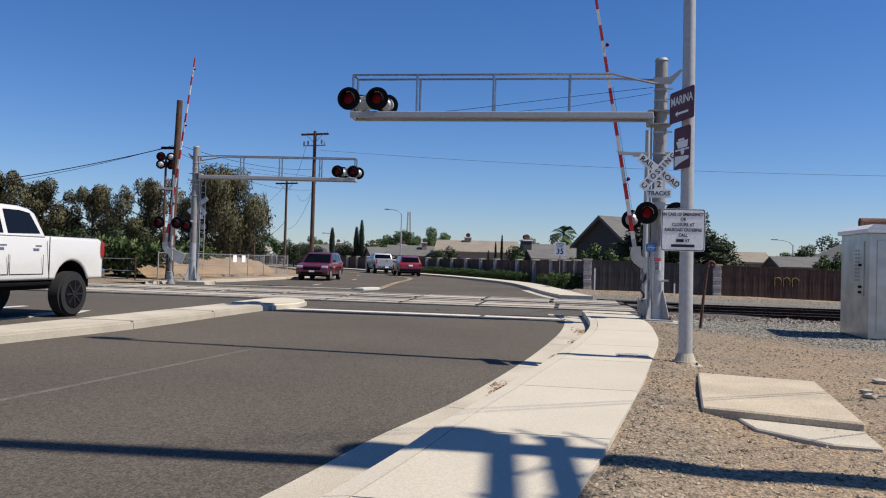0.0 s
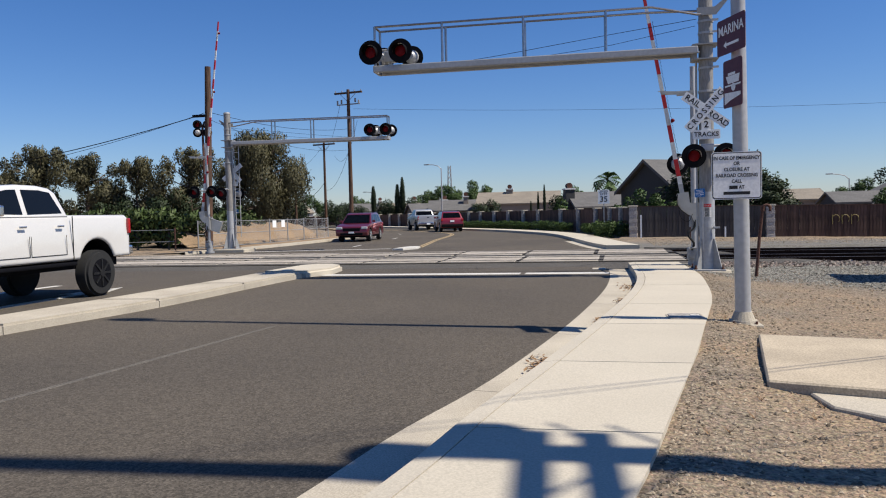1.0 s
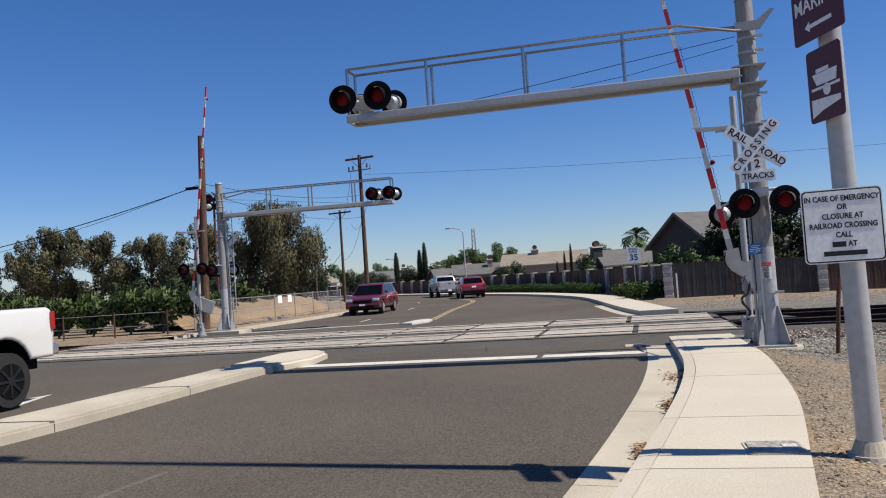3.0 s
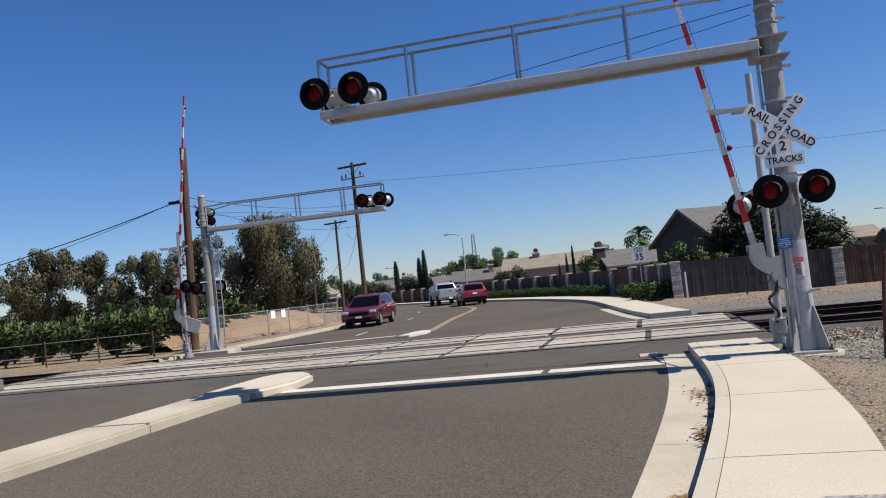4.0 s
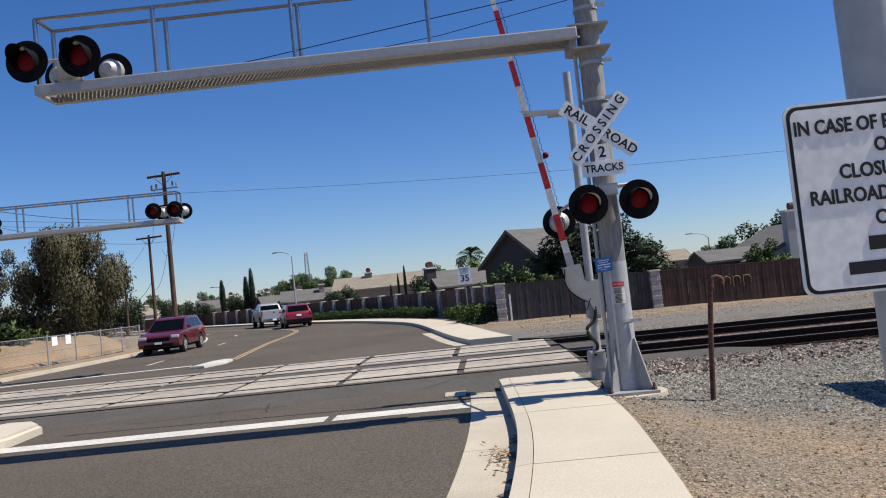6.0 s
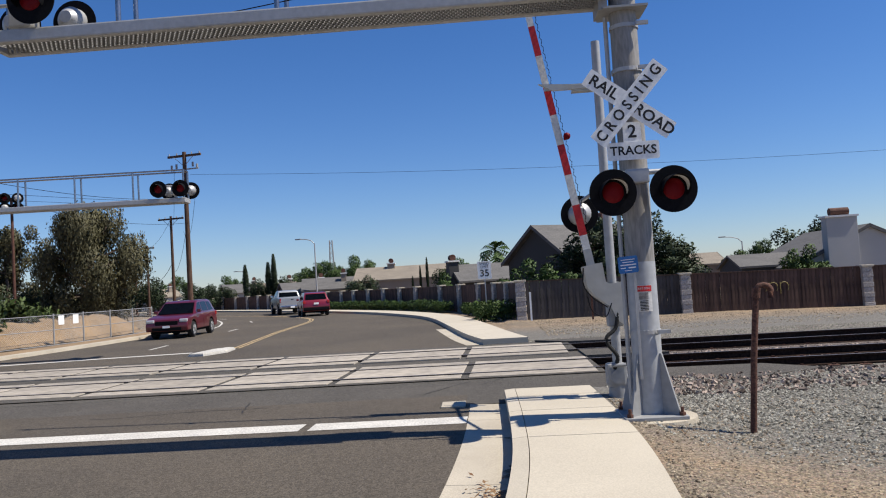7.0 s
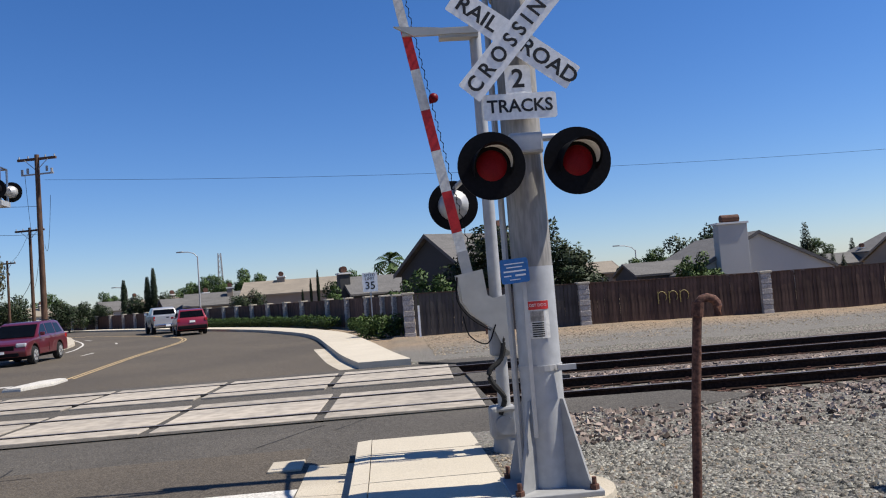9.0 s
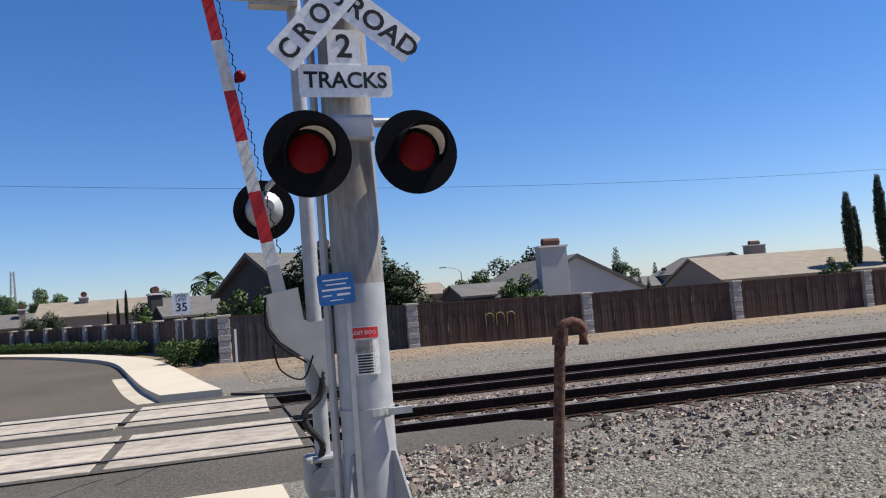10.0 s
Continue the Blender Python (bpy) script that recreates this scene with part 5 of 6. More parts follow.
# graffiti scrawl on the boards
gr = thing("graffiti", pose(12.0, FY - 0.03, 0.8), "yellow painted scrawl on the fence boards", "graffiti")
bm = B()
for k in range(3):
    tube(bm, [(k * 0.42 + 0.17 * math.cos(a) * (1 if a < 4 else 0.6), 0, 0.2 * math.sin(a)) for a in np.linspace(-0.8, 3.9, 10)], 0.013, 5)
    tube(bm, [(k * 0.42 - 0.15, 0, 0.2), (k * 0.42 - 0.15, 0, -0.25)], 0.012, 5)
part("paint", bm, "graffiti", gr)

# wall along the far road
wl = smooth_line([(2.62, 39.4), (2.25, 43.0), (1.75, 46.2), (0.95, 49.5), (-0.2, 53), (-1.5, 56.5), (-3.4, 60.5), (-6.3, 65.6), (-9.4, 70.6), (-13, 77), (-20.5, 88.6), (-31, 101.5), (-48, 118)], 3.4)
for k, (a, b) in enumerate(zip(wl, wl[1:])):
    d = b - a
    ang = math.degrees(math.atan2(d.y, d.x))
    f = thing("wood_fence", pose(a.x, a.y, 0, 0, 0, ang), "dark brown board fence along the far road", "fence", "fence panels of the far road", "structure")
    L = d.length
    m = 1 if k > 9 else 10
    for j in range(m):
        part("board", box(B(), L * j / m + 0.008, L * (j + 1) / m - 0.008, -0.015 - 0.004 * (j % 2), 0.015, 0, 1.55 + 0.012 * (j % 3)), "fence_wood", f)
    if k > 0:
        copy_thing(first, pose(a.x, a.y, 0.0, 0, 0, ang))

# chain-link fence and dry bank on the far left
cl = smooth_line([(-18.9, 35.6), (-18.2, 38), (-17.4, 41), (-16.9, 45), (-17.2, 50.3)], 2.4)
clf = thing("chain_link_fence", Matrix(), "grey chain-link fence with steel posts before a dry bank", "fence", kind="structure")
for p in cl:
    part("post", cyl(B(), (p.x, p.y, 0), (p.x, p.y, 1.45), 0.035, n=8), "steel_grey", clf)
for h in (0.1, 0.75, 1.38):
    part("rail", tube(B(), [p + Vector((0, 0, h)) for p in cl], 0.018, 6), "steel_grey", clf)
bm = B()
for a, b in zip(cl, cl[1:]):
    for k in range(30):
        for s in (0, 1):
            u0, u1 = k / 30, min(1, k / 30 + 0.5)
            p, q = a.lerp(b, u0), a.lerp(b, u1)
            h = 1.3 * (u1 - u0) / 0.5
            z0, z1 = (0.1, 0.1 + h) if s else (1.38, 1.38 - h)
            w = (b - a).normalized() * 0.004
            bm.faces.new([bm.verts.new(v) for v in (p - w + Vector((0, 0, z0)), p + w + Vector((0, 0, z0)), q + w + Vector((0, 0, z1)), q - w + Vector((0, 0, z1)))])
part("wire_mesh", bm, "steel", clf)
for y in (41.4, 42.3):
    sg = part("notice", prism(B(), rounded(0.3, 0.4, 0.02), -0.005, 0.005), "sign_white", clf)
    sg.matrix_basis = pose(at_y(cl, y) + 0.05, y, 1.15, 0, 0, 70)
bm = B()
cols = even([Vector((p.x - 0.6, p.y, 0)) for p in cl], 30)
rows = []
for k, p in enumerate(cols):
    rows.append([bm.verts.new((p.x - 0.9 * j + 0.15 * noise.noise((k * 0.7, j, 0)), p.y + 0.5 * j, 0.02 + (0.1, 0.75, 1.1, 1.25, 1.3, 1.2, 0.6)[j] * (0.85 + 0.3 * noise.noise((k * 0.4, j * 0.8, 2)))) ) for j in range(7)])
for r, s in zip(rows, rows[1:]):
    for j in range(6):
        bm.faces.new((r[j], r[j + 1], s[j + 1], s[j]))
bank = part("dirt_bank", bm, "dry_grass", None, smooth=True)
tagged(bank, "low bank of dry tan grass behind the fence", "bank", kind="structure")
# wire fence before the vineyard
vf = thing("wire_fence", Matrix(), "low wire fence with rusty posts before the vineyard", "fence", kind="structure")
for k in range(16):
    x = -18.6 - 2.6 * k
    part("post", cyl(B(), (x, 32.9, 0), (x, 32.9, 1.15), 0.035, n=6), "rust", vf)
for h in (0.5, 1.05):
    part("wire", tube(B(), [(-18.6, 32.9, h), (-60, 32.9, h)], 0.012, 5), "steel_grey", vf)


# ---- houses ----
def house(m, label, wid, length, eave, ridge, wall, roof, windows=(), over=0.35):
    """Gable house: the ridge runs along local y, the gable end at y = 0 faces -y."""
    root = thing("house", m, label, "house", "houses behind the fence")
    w = wid / 2
    bm = prism(B(), [(-w, 0), (w, 0), (w, eave), (0, ridge), (-w, eave)], 0, length)
    part("wall", bm, wall, root)
    sl = (ridge - eave) / w
    for s in (-1, 1):
        pts = [(0, ridge + 0.06), (s * (w + over), eave - sl * over + 0.06), (s * (w + over), eave - sl * over + 0.2), (0, ridge + 0.2)]
        part("roof", prism(B(), pts if s < 0 else pts[::-1], -over, length + over), roof, root)
        fa = [(0, ridge - 0.02), (s * (w + over), eave - sl * over - 0.02), (s * (w + over), eave - sl * over + 0.215), (0, ridge + 0.215)]
        part("fascia", prism(B(), fa if s < 0 else fa[::-1], -over - 0.06, -over - 0.003), roof, root)
    for x, z, ww, hh in windows:
        wi = part("window", box(B(), x - ww / 2, x + ww / 2, -0.05, 0.0, z - hh / 2, z + hh / 2), "trim_white", root)
        part("pane", box(B(), x - ww / 2 + 0.08, x + ww / 2 - 0.08, -0.06, -0.045, z - hh / 2 + 0.08, z + hh / 2 - 0.08), "car_glass", wi)
    return root


def chimney(root, x, y, w, d, h, wall, z0=0.0):
    c = part("chimney", box(B(), x - w / 2, x + w / 2, y - d / 2, y + d / 2, z0, h, bevel=0.02), wall, root)
    part("chimney_cap", box(B(), x - w / 2 - 0.08, x + w / 2 + 0.08, y - d / 2 - 0.08, y + d / 2 + 0.08, h, h + 0.12), "trim_white", c)
    part("spark_arrestor", cyl(B(), (x - w * 0.3, y, h + 0.36), (x + w * 0.3, y, h + 0.36), 0.26, n=14), "rust", c)


h1 = house(pose(4.72, 58.8, 0, 0, 0, -55), "dark grey stucco house with a grey shingle gable roof", 6.3, 7.0, 2.85, 4.95, "stucco_grey", "roof_grey")
chimney(h1, 1.4, 4.5, 1.0, 0.8, 5.2, "stucco_grey", 3)
h2 = house(pose(26.3, 60, 0), "white stucco house with a gable and a broad chimney", 10.0, 10, 1.25, 3.75, "stucco_white", "roof_grey", over=0.12)
chimney(h2, -2.05, -0.4, 1.95, 0.8, 4.45, "stucco_white")
house(pose(25.3, 65.5, 0, 0, 0, 90), "low grey-roofed wing of a white house", 5, 6.3, 1.5, 2.3, "stucco_grey", "roof_grey", over=0.2)
house(pose(21.6, 78, 0, 0, 0, 90), "low pale-roofed house behind the garden trees", 6, 8, 1.9, 2.85, "stucco_tan", "roof_tan", over=0.2)
house(pose(49.3, 80, 0, 0, 0, -92), "house with a long tan tile roof", 10, 22, 1.2, 3.5, "stucco_tan", "roof_tan", over=0.2)
h3 = house(pose(63.5, 92, 0), "tan house with a gable and chimney", 10, 10, 2.2, 4.3, "stucco_tan", "roof_grey", over=0.2)
chimney(h3, 4.0, 0.5, 2.4, 1.2, 5.1, "stucco_tan", 3)
tan_house = house(pose(-12.6, 93, 0, 0, 0, -88), "long beige house with a pale tan roof", 7, 9.5, 2.4, 3.75, "stucco_tan", "roof_tan", over=0.2)
chimney(tan_house, 0.2, 3.6, 0.9, 0.8, 4.2, "stucco_tan", 2)
h4 = house(pose(-1.3, 72, 0, 0, 0, -75), "grey-roofed house behind the road wall", 6, 6, 1.75, 3.0, "stucco_grey", "roof_grey", over=0.3)
chimney(h4, 0.9, -0.3, 1.2, 0.8, 3.4, "stucco_grey")
for x, y, a, wl_, rf, hh in ((-19.2, 95, -80, "stucco_tan", "roof_grey", 3.0), (-22.4, 97, -65, "stucco_tan", "roof_grey", 2.7), (-29, 108, -60, "stucco_tan", "roof_tan", 3.0), (-38, 122, -60, "stucco_white", "roof_grey", 3.3), (54.8, 101, -90, "stucco_tan", "roof_grey", 2.2), (-56, 134, -45, "stucco_white", "roof_tan", 3.4)):
    hx = house(pose(x, y, 0, 0, 0, a), "distant low house with a gable roof", 5.5, 5.5, hh - 1.2, hh, wl_, rf, ((0, 1.3, 1.2, 0.8),), 0.25)
    chimney(hx, 1.0, 4.4, 0.6, 0.6, hh + 0.5, "stucco_tan", 1)


# ---- trees and bushes ----
def leaves(lobes, n, size, seed, droop=0.0, flat=1.0):
    """Small folded leaf clumps spread through round lobes (x, y, z, r), each turned outwards so that a lobe has a lit and a shaded side."""
    r = np.random.RandomState(seed)
    lobes = np.array(lobes, float)
    wts = lobes[:, 3] ** 2
    pick = r.choice(len(lobes), n, p=wts / wts.sum())
    d = r.normal(size=(n, 3))
    d /= np.linalg.norm(d, axis=1)[:, None]
    bumps = 1 + 0.16 * np.sin(d[:, 0] * 7 + pick) * np.sin(d[:, 1] * 6 + 2.1 * pick) + 0.12 * np.sin(d[:, 2] * 9 + 1.3 * pick)
    rad = lobes[pick, 3] * (0.4 + 0.6 * r.rand(n) ** 0.45) * bumps
    c = lobes[pick, :3] + d * rad[:, None] * np.array((1, 1, flat))
    c[:, 2] -= droop * r.rand(n) ** 2
    u = r.normal(size=(n, 3))
    u[:, 2] -= droop * 1.2
    u /= np.linalg.norm(u, axis=1)[:, None]
    v = np.cross(u, r.normal(size=(n, 3)))
    v /= np.linalg.norm(v, axis=1)[:, None] + 1e-9
    w = np.cross(u, v)
    turn = np.where((w * d).sum(1) > 0, 1.0, -1.0)[:, None]
    v, w = v * turn, w * turn
    s = size * (0.6 + 0.8 * r.rand(n))[:, None]
    P = np.stack((c - u * s, c - v * s * 0.42 + w * s * 0.15, c + u * s, c + v * s * 0.42 + w * s * 0.15), 1)
    N = d * 0.8 + w * 0.45 + np.array((0, 0, 0.1))
    N /= np.linalg.norm(N, axis=1)[:, None]
    idx = np.arange(n)[:, None] * 4
    faces = np.concatenate((idx + (0, 1, 2), idx + (0, 2, 3)))
    return P.reshape(-1, 3).tolist(), faces.tolist(), np.repeat(N, 4, 0).tolist()


def tree(name, label, h, lobes, n, size, leaf, trunk, seed, droop=0.0, group="trees", m=None):
    root = thing(name, m or Matrix(), label, "tree", group)
    rnd = random.Random(seed)
    bm = B()
    top = h * 0.62
    tube(bm, [(0, 0, -0.1), (rnd.uniform(-0.2, 0.2), rnd.uniform(-0.2, 0.2), top * 0.5), (rnd.uniform(-0.3, 0.3), rnd.uniform(-0.3, 0.3), top)], trunk, 9, trunk * 0.35)
    for x, y, z, r in lobes:
        z0 = min(top * 0.9, max(0.25 * h, z - r * 1.1))
        tube(bm, [(0, 0, z0), (x * 0.5, y * 0.5, (z0 + z) / 2 - 0.1), (x, y, z)], trunk * 0.36, 5, trunk * 0.08)
    part("trunk", bm, "bark", root, smooth=True)
    v, f, nv = leaves(lobes, n, size, seed, droop)
    raw("crown", v, f, leaf, root, normals=nv)
    return root


def lobe_set(h, w, k, seed, low=0.3, r=(0.16, 0.3)):
    rr = random.Random(seed)
    out = []
    for i in range(k):
        z = h * rr.uniform(low, 0.88)
        a = rr.uniform(0, 6.283)
        q = w * 0.5 * math.sqrt(rr.random()) * (0.55 + 0.6 * math.sin(math.pi * min(1, (z / h - low + 0.12) / (1 - low))))
        out.append((q * math.cos(a), q * math.sin(a), z, w * rr.uniform(*r)))
    return out


euc_big = tree("eucalyptus_tree", "broad weeping grey-green eucalyptus tree behind the fence", 10, lobe_set(9.6, 8.6, 40, 2, 0.14, (0.1, 0.2)), 52000, 0.125, "leaf_eucalyptus", 0.42, 2, 1.3, "eucalyptus trees", pose(-30, 68, 0) @ Matrix.Diagonal((0.8, 0.9, 1.03, 1)))
euc = tree("eucalyptus_tree", "airy tall eucalyptus tree at the field's edge", 9.5, lobe_set(9.6, 7.4, 22, 5, 0.34, (0.08, 0.17)), 15000, 0.14, "leaf_eucalyptus", 0.26, 5, 0.6, "eucalyptus trees", pose(-52, 73, 0))
for x, y, s, a in ((-46, 73, 0.84, 80), (-56.5, 72, 1.0, 200), (-39.8, 73, 0.92, 140), (-64, 76, 0.8, 20), (-71, 74, 1.1, 290), (-80, 82, 1.1, 100), (-90, 80, 1.0, 10)):
    copy_thing(euc, pose(x, y, 0, 0, 0, a) @ Matrix.Diagonal((s * 0.92, s * 0.92, s * 1.12, 1)))
euc_low = tree("shade_tree", "low dark rounded tree beneath the taller ones", 4.4, lobe_set(4.6, 4.6, 13, 9, 0.28, (0.15, 0.24)), 5200, 0.13, "leaf_dark", 0.16, 9, 0.3, "dark trees", pose(-41, 70, 0))
for x, y, s in ((-34.5, 69, 0.75), (-47, 71, 0.9), (-54, 73, 0.8), (-64, 73, 0.9), (-33.5, 100, 0.82), (-31, 102, 0.66), (-10.1, 78, 0.64), (-1.8, 79, 0.8), (-26, 101, 0.82), (-22.8, 101, 0.84), (-38, 96, 1.0), (-46, 108, 1.1), (-54, 115, 1.0), (-66, 120, 1.3), (-80, 118, 1.4), (-95, 120, 1.5), (-36, 112, 0.8), (-58, 108, 1.0), (-50, 100, 0.8), (-43, 94, 0.7), (29.3, 76, 1.22), (35.5, 84, 0.85), (37.6, 82, 0.8), (52, 98, 0.66)):
    copy_thing(euc_low, pose(x, y, 0, 0, 0, x * 37) @ Matrix.Diagonal((s, s, s, 1)))
jun = tree("juniper_tree", "dense dark juniper tree above the board fence", 4.9, lobe_set(4.9, 3.4, 26, 12, 0.2, (0.14, 0.25)), 11000, 0.1, "leaf_dark", 0.2, 12, 0.1, "juniper trees", pose(9.7, 51, 0) @ Matrix.Diagonal((1.3, 1.3, 1.04, 1)))
copy_thing(jun, pose(7.4, 51.5, 0, 0, 0, 130) @ Matrix.Diagonal((0.95, 0.95, 0.98, 1)))
copy_thing(jun, pose(11.3, 50.5, 0, 0, 0, 40) @ Matrix.Diagonal((0.8, 0.8, 0.6, 1)))
grn = tree("shade_tree", "rounded green garden tree behind the houses", 6.2, lobe_set(6.3, 5.4, 18, 14, 0.36, (0.13, 0.22)), 8500, 0.13, "leaf_green", 0.17, 14, 0.2, "garden trees", pose(-15.9, 115, 0) @ Matrix.Diagonal((0.9, 0.9, 1.03, 1)))
for x, y, s in ((-19.6, 116, 0.9), (-22.2, 115, 0.92), (-24.4, 117, 0.8), (-1.2, 78, 0.62), (24.6, 76, 0.6), (22.6, 75, 0.47), (26.4, 77, 0.48), (-40, 132, 0.8), (-52, 140, 0.9), (66, 122, 0.8), (80, 124, 0.8)):
    copy_thing(grn, pose(x, y, 0, 0, 0, x * 53) @ Matrix.Diagonal((s, s, s, 1)))
shrub = tree("garden_shrub", "leafy green shrub above the fence", 2.6, lobe_set(2.8, 2.2, 8, 21, 0.3, (0.16, 0.26)), 2200, 0.1, "leaf_green", 0.06, 21, 0.1, "garden shrubs", pose(3.6, 48, 0))
for x, y, s in ((4.5, 47.5, 0.9), (2.8, 49, 0.85), (-1.8, 68, 0.95), (20.6, 58, 0.95), (21.6, 58.5, 1.05), (59.5, 72, 1.0)):
    copy_thing(shrub, pose(x, y, 0, 0, 0, x * 71) @ Matrix.Diagonal((s, s, s, 1)))
cyp = tree("cypress_tree", "slim dark green column cypress", 8.4, [(0, 0, 0.6 + 0.33 * k, 0.62 * math.sin(math.pi * (0.1 + 0.86 * (1 - k / 25))) + 0.06) for k in range(25)], 5200, 0.13, "leaf_dark", 0.12, 30, 0.0, "cypress trees", pose(64.9, 75, 0) @ Matrix.Diagonal((0.9, 0.9, 1.06, 1)))
for x, y, s, t in ((66.3, 75.5, 0.72, 0.84), (69.2, 75, 1.0, 1.18), (-24.8, 100, 0.62, 0.6), (-24.1, 100, 0.6, 0.7), (-33, 117, 0.7, 0.66), (-4.75, 80, 0.2, 0.38), (-4.1, 80, 0.24, 0.46), (-5.5, 80, 0.2, 0.28)):
    copy_thing(cyp, pose(x, y, 0, 0, 0, x * 31) @ Matrix.Diagonal((s, s, t, 1)))
con = tree("conifer_tree", "distant open conifer with level branches", 8, [(0, 0, 1.5 + 0.62 * k, 1.35 * (1 - k / 11) + 0.2) for k in range(11)], 2600, 0.16, "leaf_dark", 0.14, 33, 0.15, "conifers", pose(46.6, 90, 0) @ Matrix.Diagonal((0.72, 0.72, 0.74, 1)))
for x, y, s in ((50.6, 92, 0.45), (51.8, 92, 0.38), (72, 122, 0.8), (61, 132, 0.6)):
    copy_thing(con, pose(x, y, 0, 0, 0, x * 31) @ Matrix.Diagonal((s, s, s, 1)))

# fan palm behind the roofs
palm = thing("palm_tree", pose(2.3, 82, 1.5) @ Matrix.Diagonal((0.75, 0.75, 0.75, 1)), "fan palm with drooping fronds behind the roofs", "tree")
part("trunk", tube(B(), [(0, 0, -2.05), (0.1, 0, 2), (0.05, 0, 4.2)], 0.2, 10, 0.16), "bark", palm, smooth=True)
rnd = random.Random(4)
for k in range(26):
    a, e = rnd.uniform(0, 6.28), rnd.uniform(-0.7, 1.3)
    bm = B()
    pts = [Vector((0.05, 0, 4.2)) + Vector((math.cos(a) * math.cos(e) * t, math.sin(a) * math.cos(e) * t, math.sin(e) * t - 0.16 * t * t)) * 1.0 for t in np.linspace(0, 1.9, 7)]
    for i, (p, q) in enumerate(zip(pts, pts[1:])):
        side = Vector((-math.sin(a), math.cos(a), 0)) * (0.08 + 0.1 * i)
        for s in (-1, 1):
            bm.faces.new([bm.verts.new(v) for v in (p, q, q + side * s * 2.2 - Vector((0, 0, 0.12 * i)))])
    part("frond", bm, "leaf_green", palm)

# clipped hedges and bushes along the far wall
bush_lobes = [(x, y, z, 0.36) for x in (-0.55, 0, 0.55) for y in (-0.25, 0.25) for z in (0.35, 0.6)]
bush = thing("hedge_bush", pose(1.55, 40.9, 0), "clipped green hedge bush at the foot of the wall", "hedge", "hedge bushes")
part("stem", tube(B(), [(0, 0, -0.05), (0, 0, 0.5)], 0.05, 6), "bark", bush)
v, f, nv = leaves(bush_lobes, 2600, 0.06, 41)
raw("foliage", v, f, "leaf_hedge", bush, normals=nv)
for k, p in enumerate(wl[1:14]):
    if k in (2, ):
        continue
    nxt = wl[k + 2]
    d = (nxt - p).normalized()
    q = p + Vector((-d.y, d.x, 0)) * 0.95 + d * 1.2
    L = 0.75 if k < 3 else 1.9
    copy_thing(bush, pose(q.x, q.y, 0.1, 0, 0, math.degrees(math.atan2(d.y, d.x))) @ Matrix.Diagonal((L, 0.9, 0.66 if k % 2 else 0.74, 1)))

# vineyard
vine_lobes = [(x, y, z, 0.42) for x, y, z in ((-0.5, 0, 0.9), (0.5, 0.1, 1.0), (0, 0, 1.35), (-0.8, 0.1, 1.3), (0.8, 0, 1.35), (0, 0.2, 0.6), (0.3, -0.2, 1.6), (-0.4, 0.1, 1.65))]
vine = thing("grape_vine", pose(-20.2, 35, 0), "leafy green grape vine in a row of the vineyard", "vine", "vines of the vineyard")
bm = tube(B(), [(0, 0, -0.05), (0.08, 0, 0.5), (0, 0.05, 1.1)], 0.06, 6)
tube(bm, [(0, 0, 0.6), (0.5, 0, 1.0), (1.0, 0, 1.2)], 0.025, 5)
tube(bm, [(0, 0, 0.6), (-0.5, 0, 1.0), (-1.0, 0, 1.2)], 0.025, 5)
part("stem", bm, "bark", vine)
v, f, nv = leaves(vine_lobes, 900, 0.14, 44)
raw("foliage", v, f, "leaf_vine", vine, normals=nv)
rnd = random.Random(6)
for row in range(5):
    for k in range(24):
        if row == 0 and k == 0:
            continue
        s = rnd.uniform(0.85, 1.12)
        copy_thing(vine, pose(-20.2 - 1.9 * k + rnd.uniform(-0.3, 0.3) - 0.35 * row, 35 + 3.0 * row + rnd.uniform(-0.2, 0.2), 0, 0, 0, rnd.uniform(-25, 25)) @ Matrix.Diagonal((s, s, s, 1)))


# ---- vehicles ----
def wheel(parent, x, y, r, w, side, dark_rim=False):
    """x across, y along the car; side is +1 or -1 for the outer face."""
    bm = cyl(B(), (x - w / 2, y, r), (x + w / 2, y, r), r, n=28)
    es = [e for e in bm.edges if len(e.link_faces) == 2 and e.calc_face_angle(0) > 1]
    bmesh.ops.bevel(bm, geom=es, offset=w * 0.16, segments=2, affect="EDGES")
    wh = part("wheel", bm, "rubber", parent, smooth=True)
    o = x + side * (w / 2 - 0.015)
    bm = cyl(B(), (o, y, r), (o + side * 0.02, y, r), r * 0.62, n=24)
    part("rim", bm, "black" if dark_rim else "steel_grey", wh)
    bm = B()
    for k in range(8 if dark_rim else 6):
        a = 2 * math.pi * k / (8 if dark_rim else 6)
        box(bm, o + side * 0.02, o + side * 0.035, -0.022, 0.022, r * 0.1, r * 0.58, m=Matrix.Translation((0, y, r)) @ Matrix.Rotation(a, 4, "X"))
    cyl(bm, (o + side * 0.02, y, r), (o + side * 0.04, y, r), r * 0.16, n=12)
    part("spokes", bm, "rim_dark" if dark_rim else "chrome", wh)
    return wh


def body_side(profile, arches, n=10):
    """Closed side outline in y and z with round wheel openings cut into its underside."""
    low = min(z for _, z in profile)
    pts = list(profile)
    under = []
    for yc, zc, r in arches:
        a0 = math.asin(max(-1, min(1, (low - zc) / r)))
        for k in range(n + 1):
            a = a0 + (math.pi - 2 * a0) * k / n
            under.append((yc + r * math.cos(a), zc + r * math.sin(a)))
    return pts + under


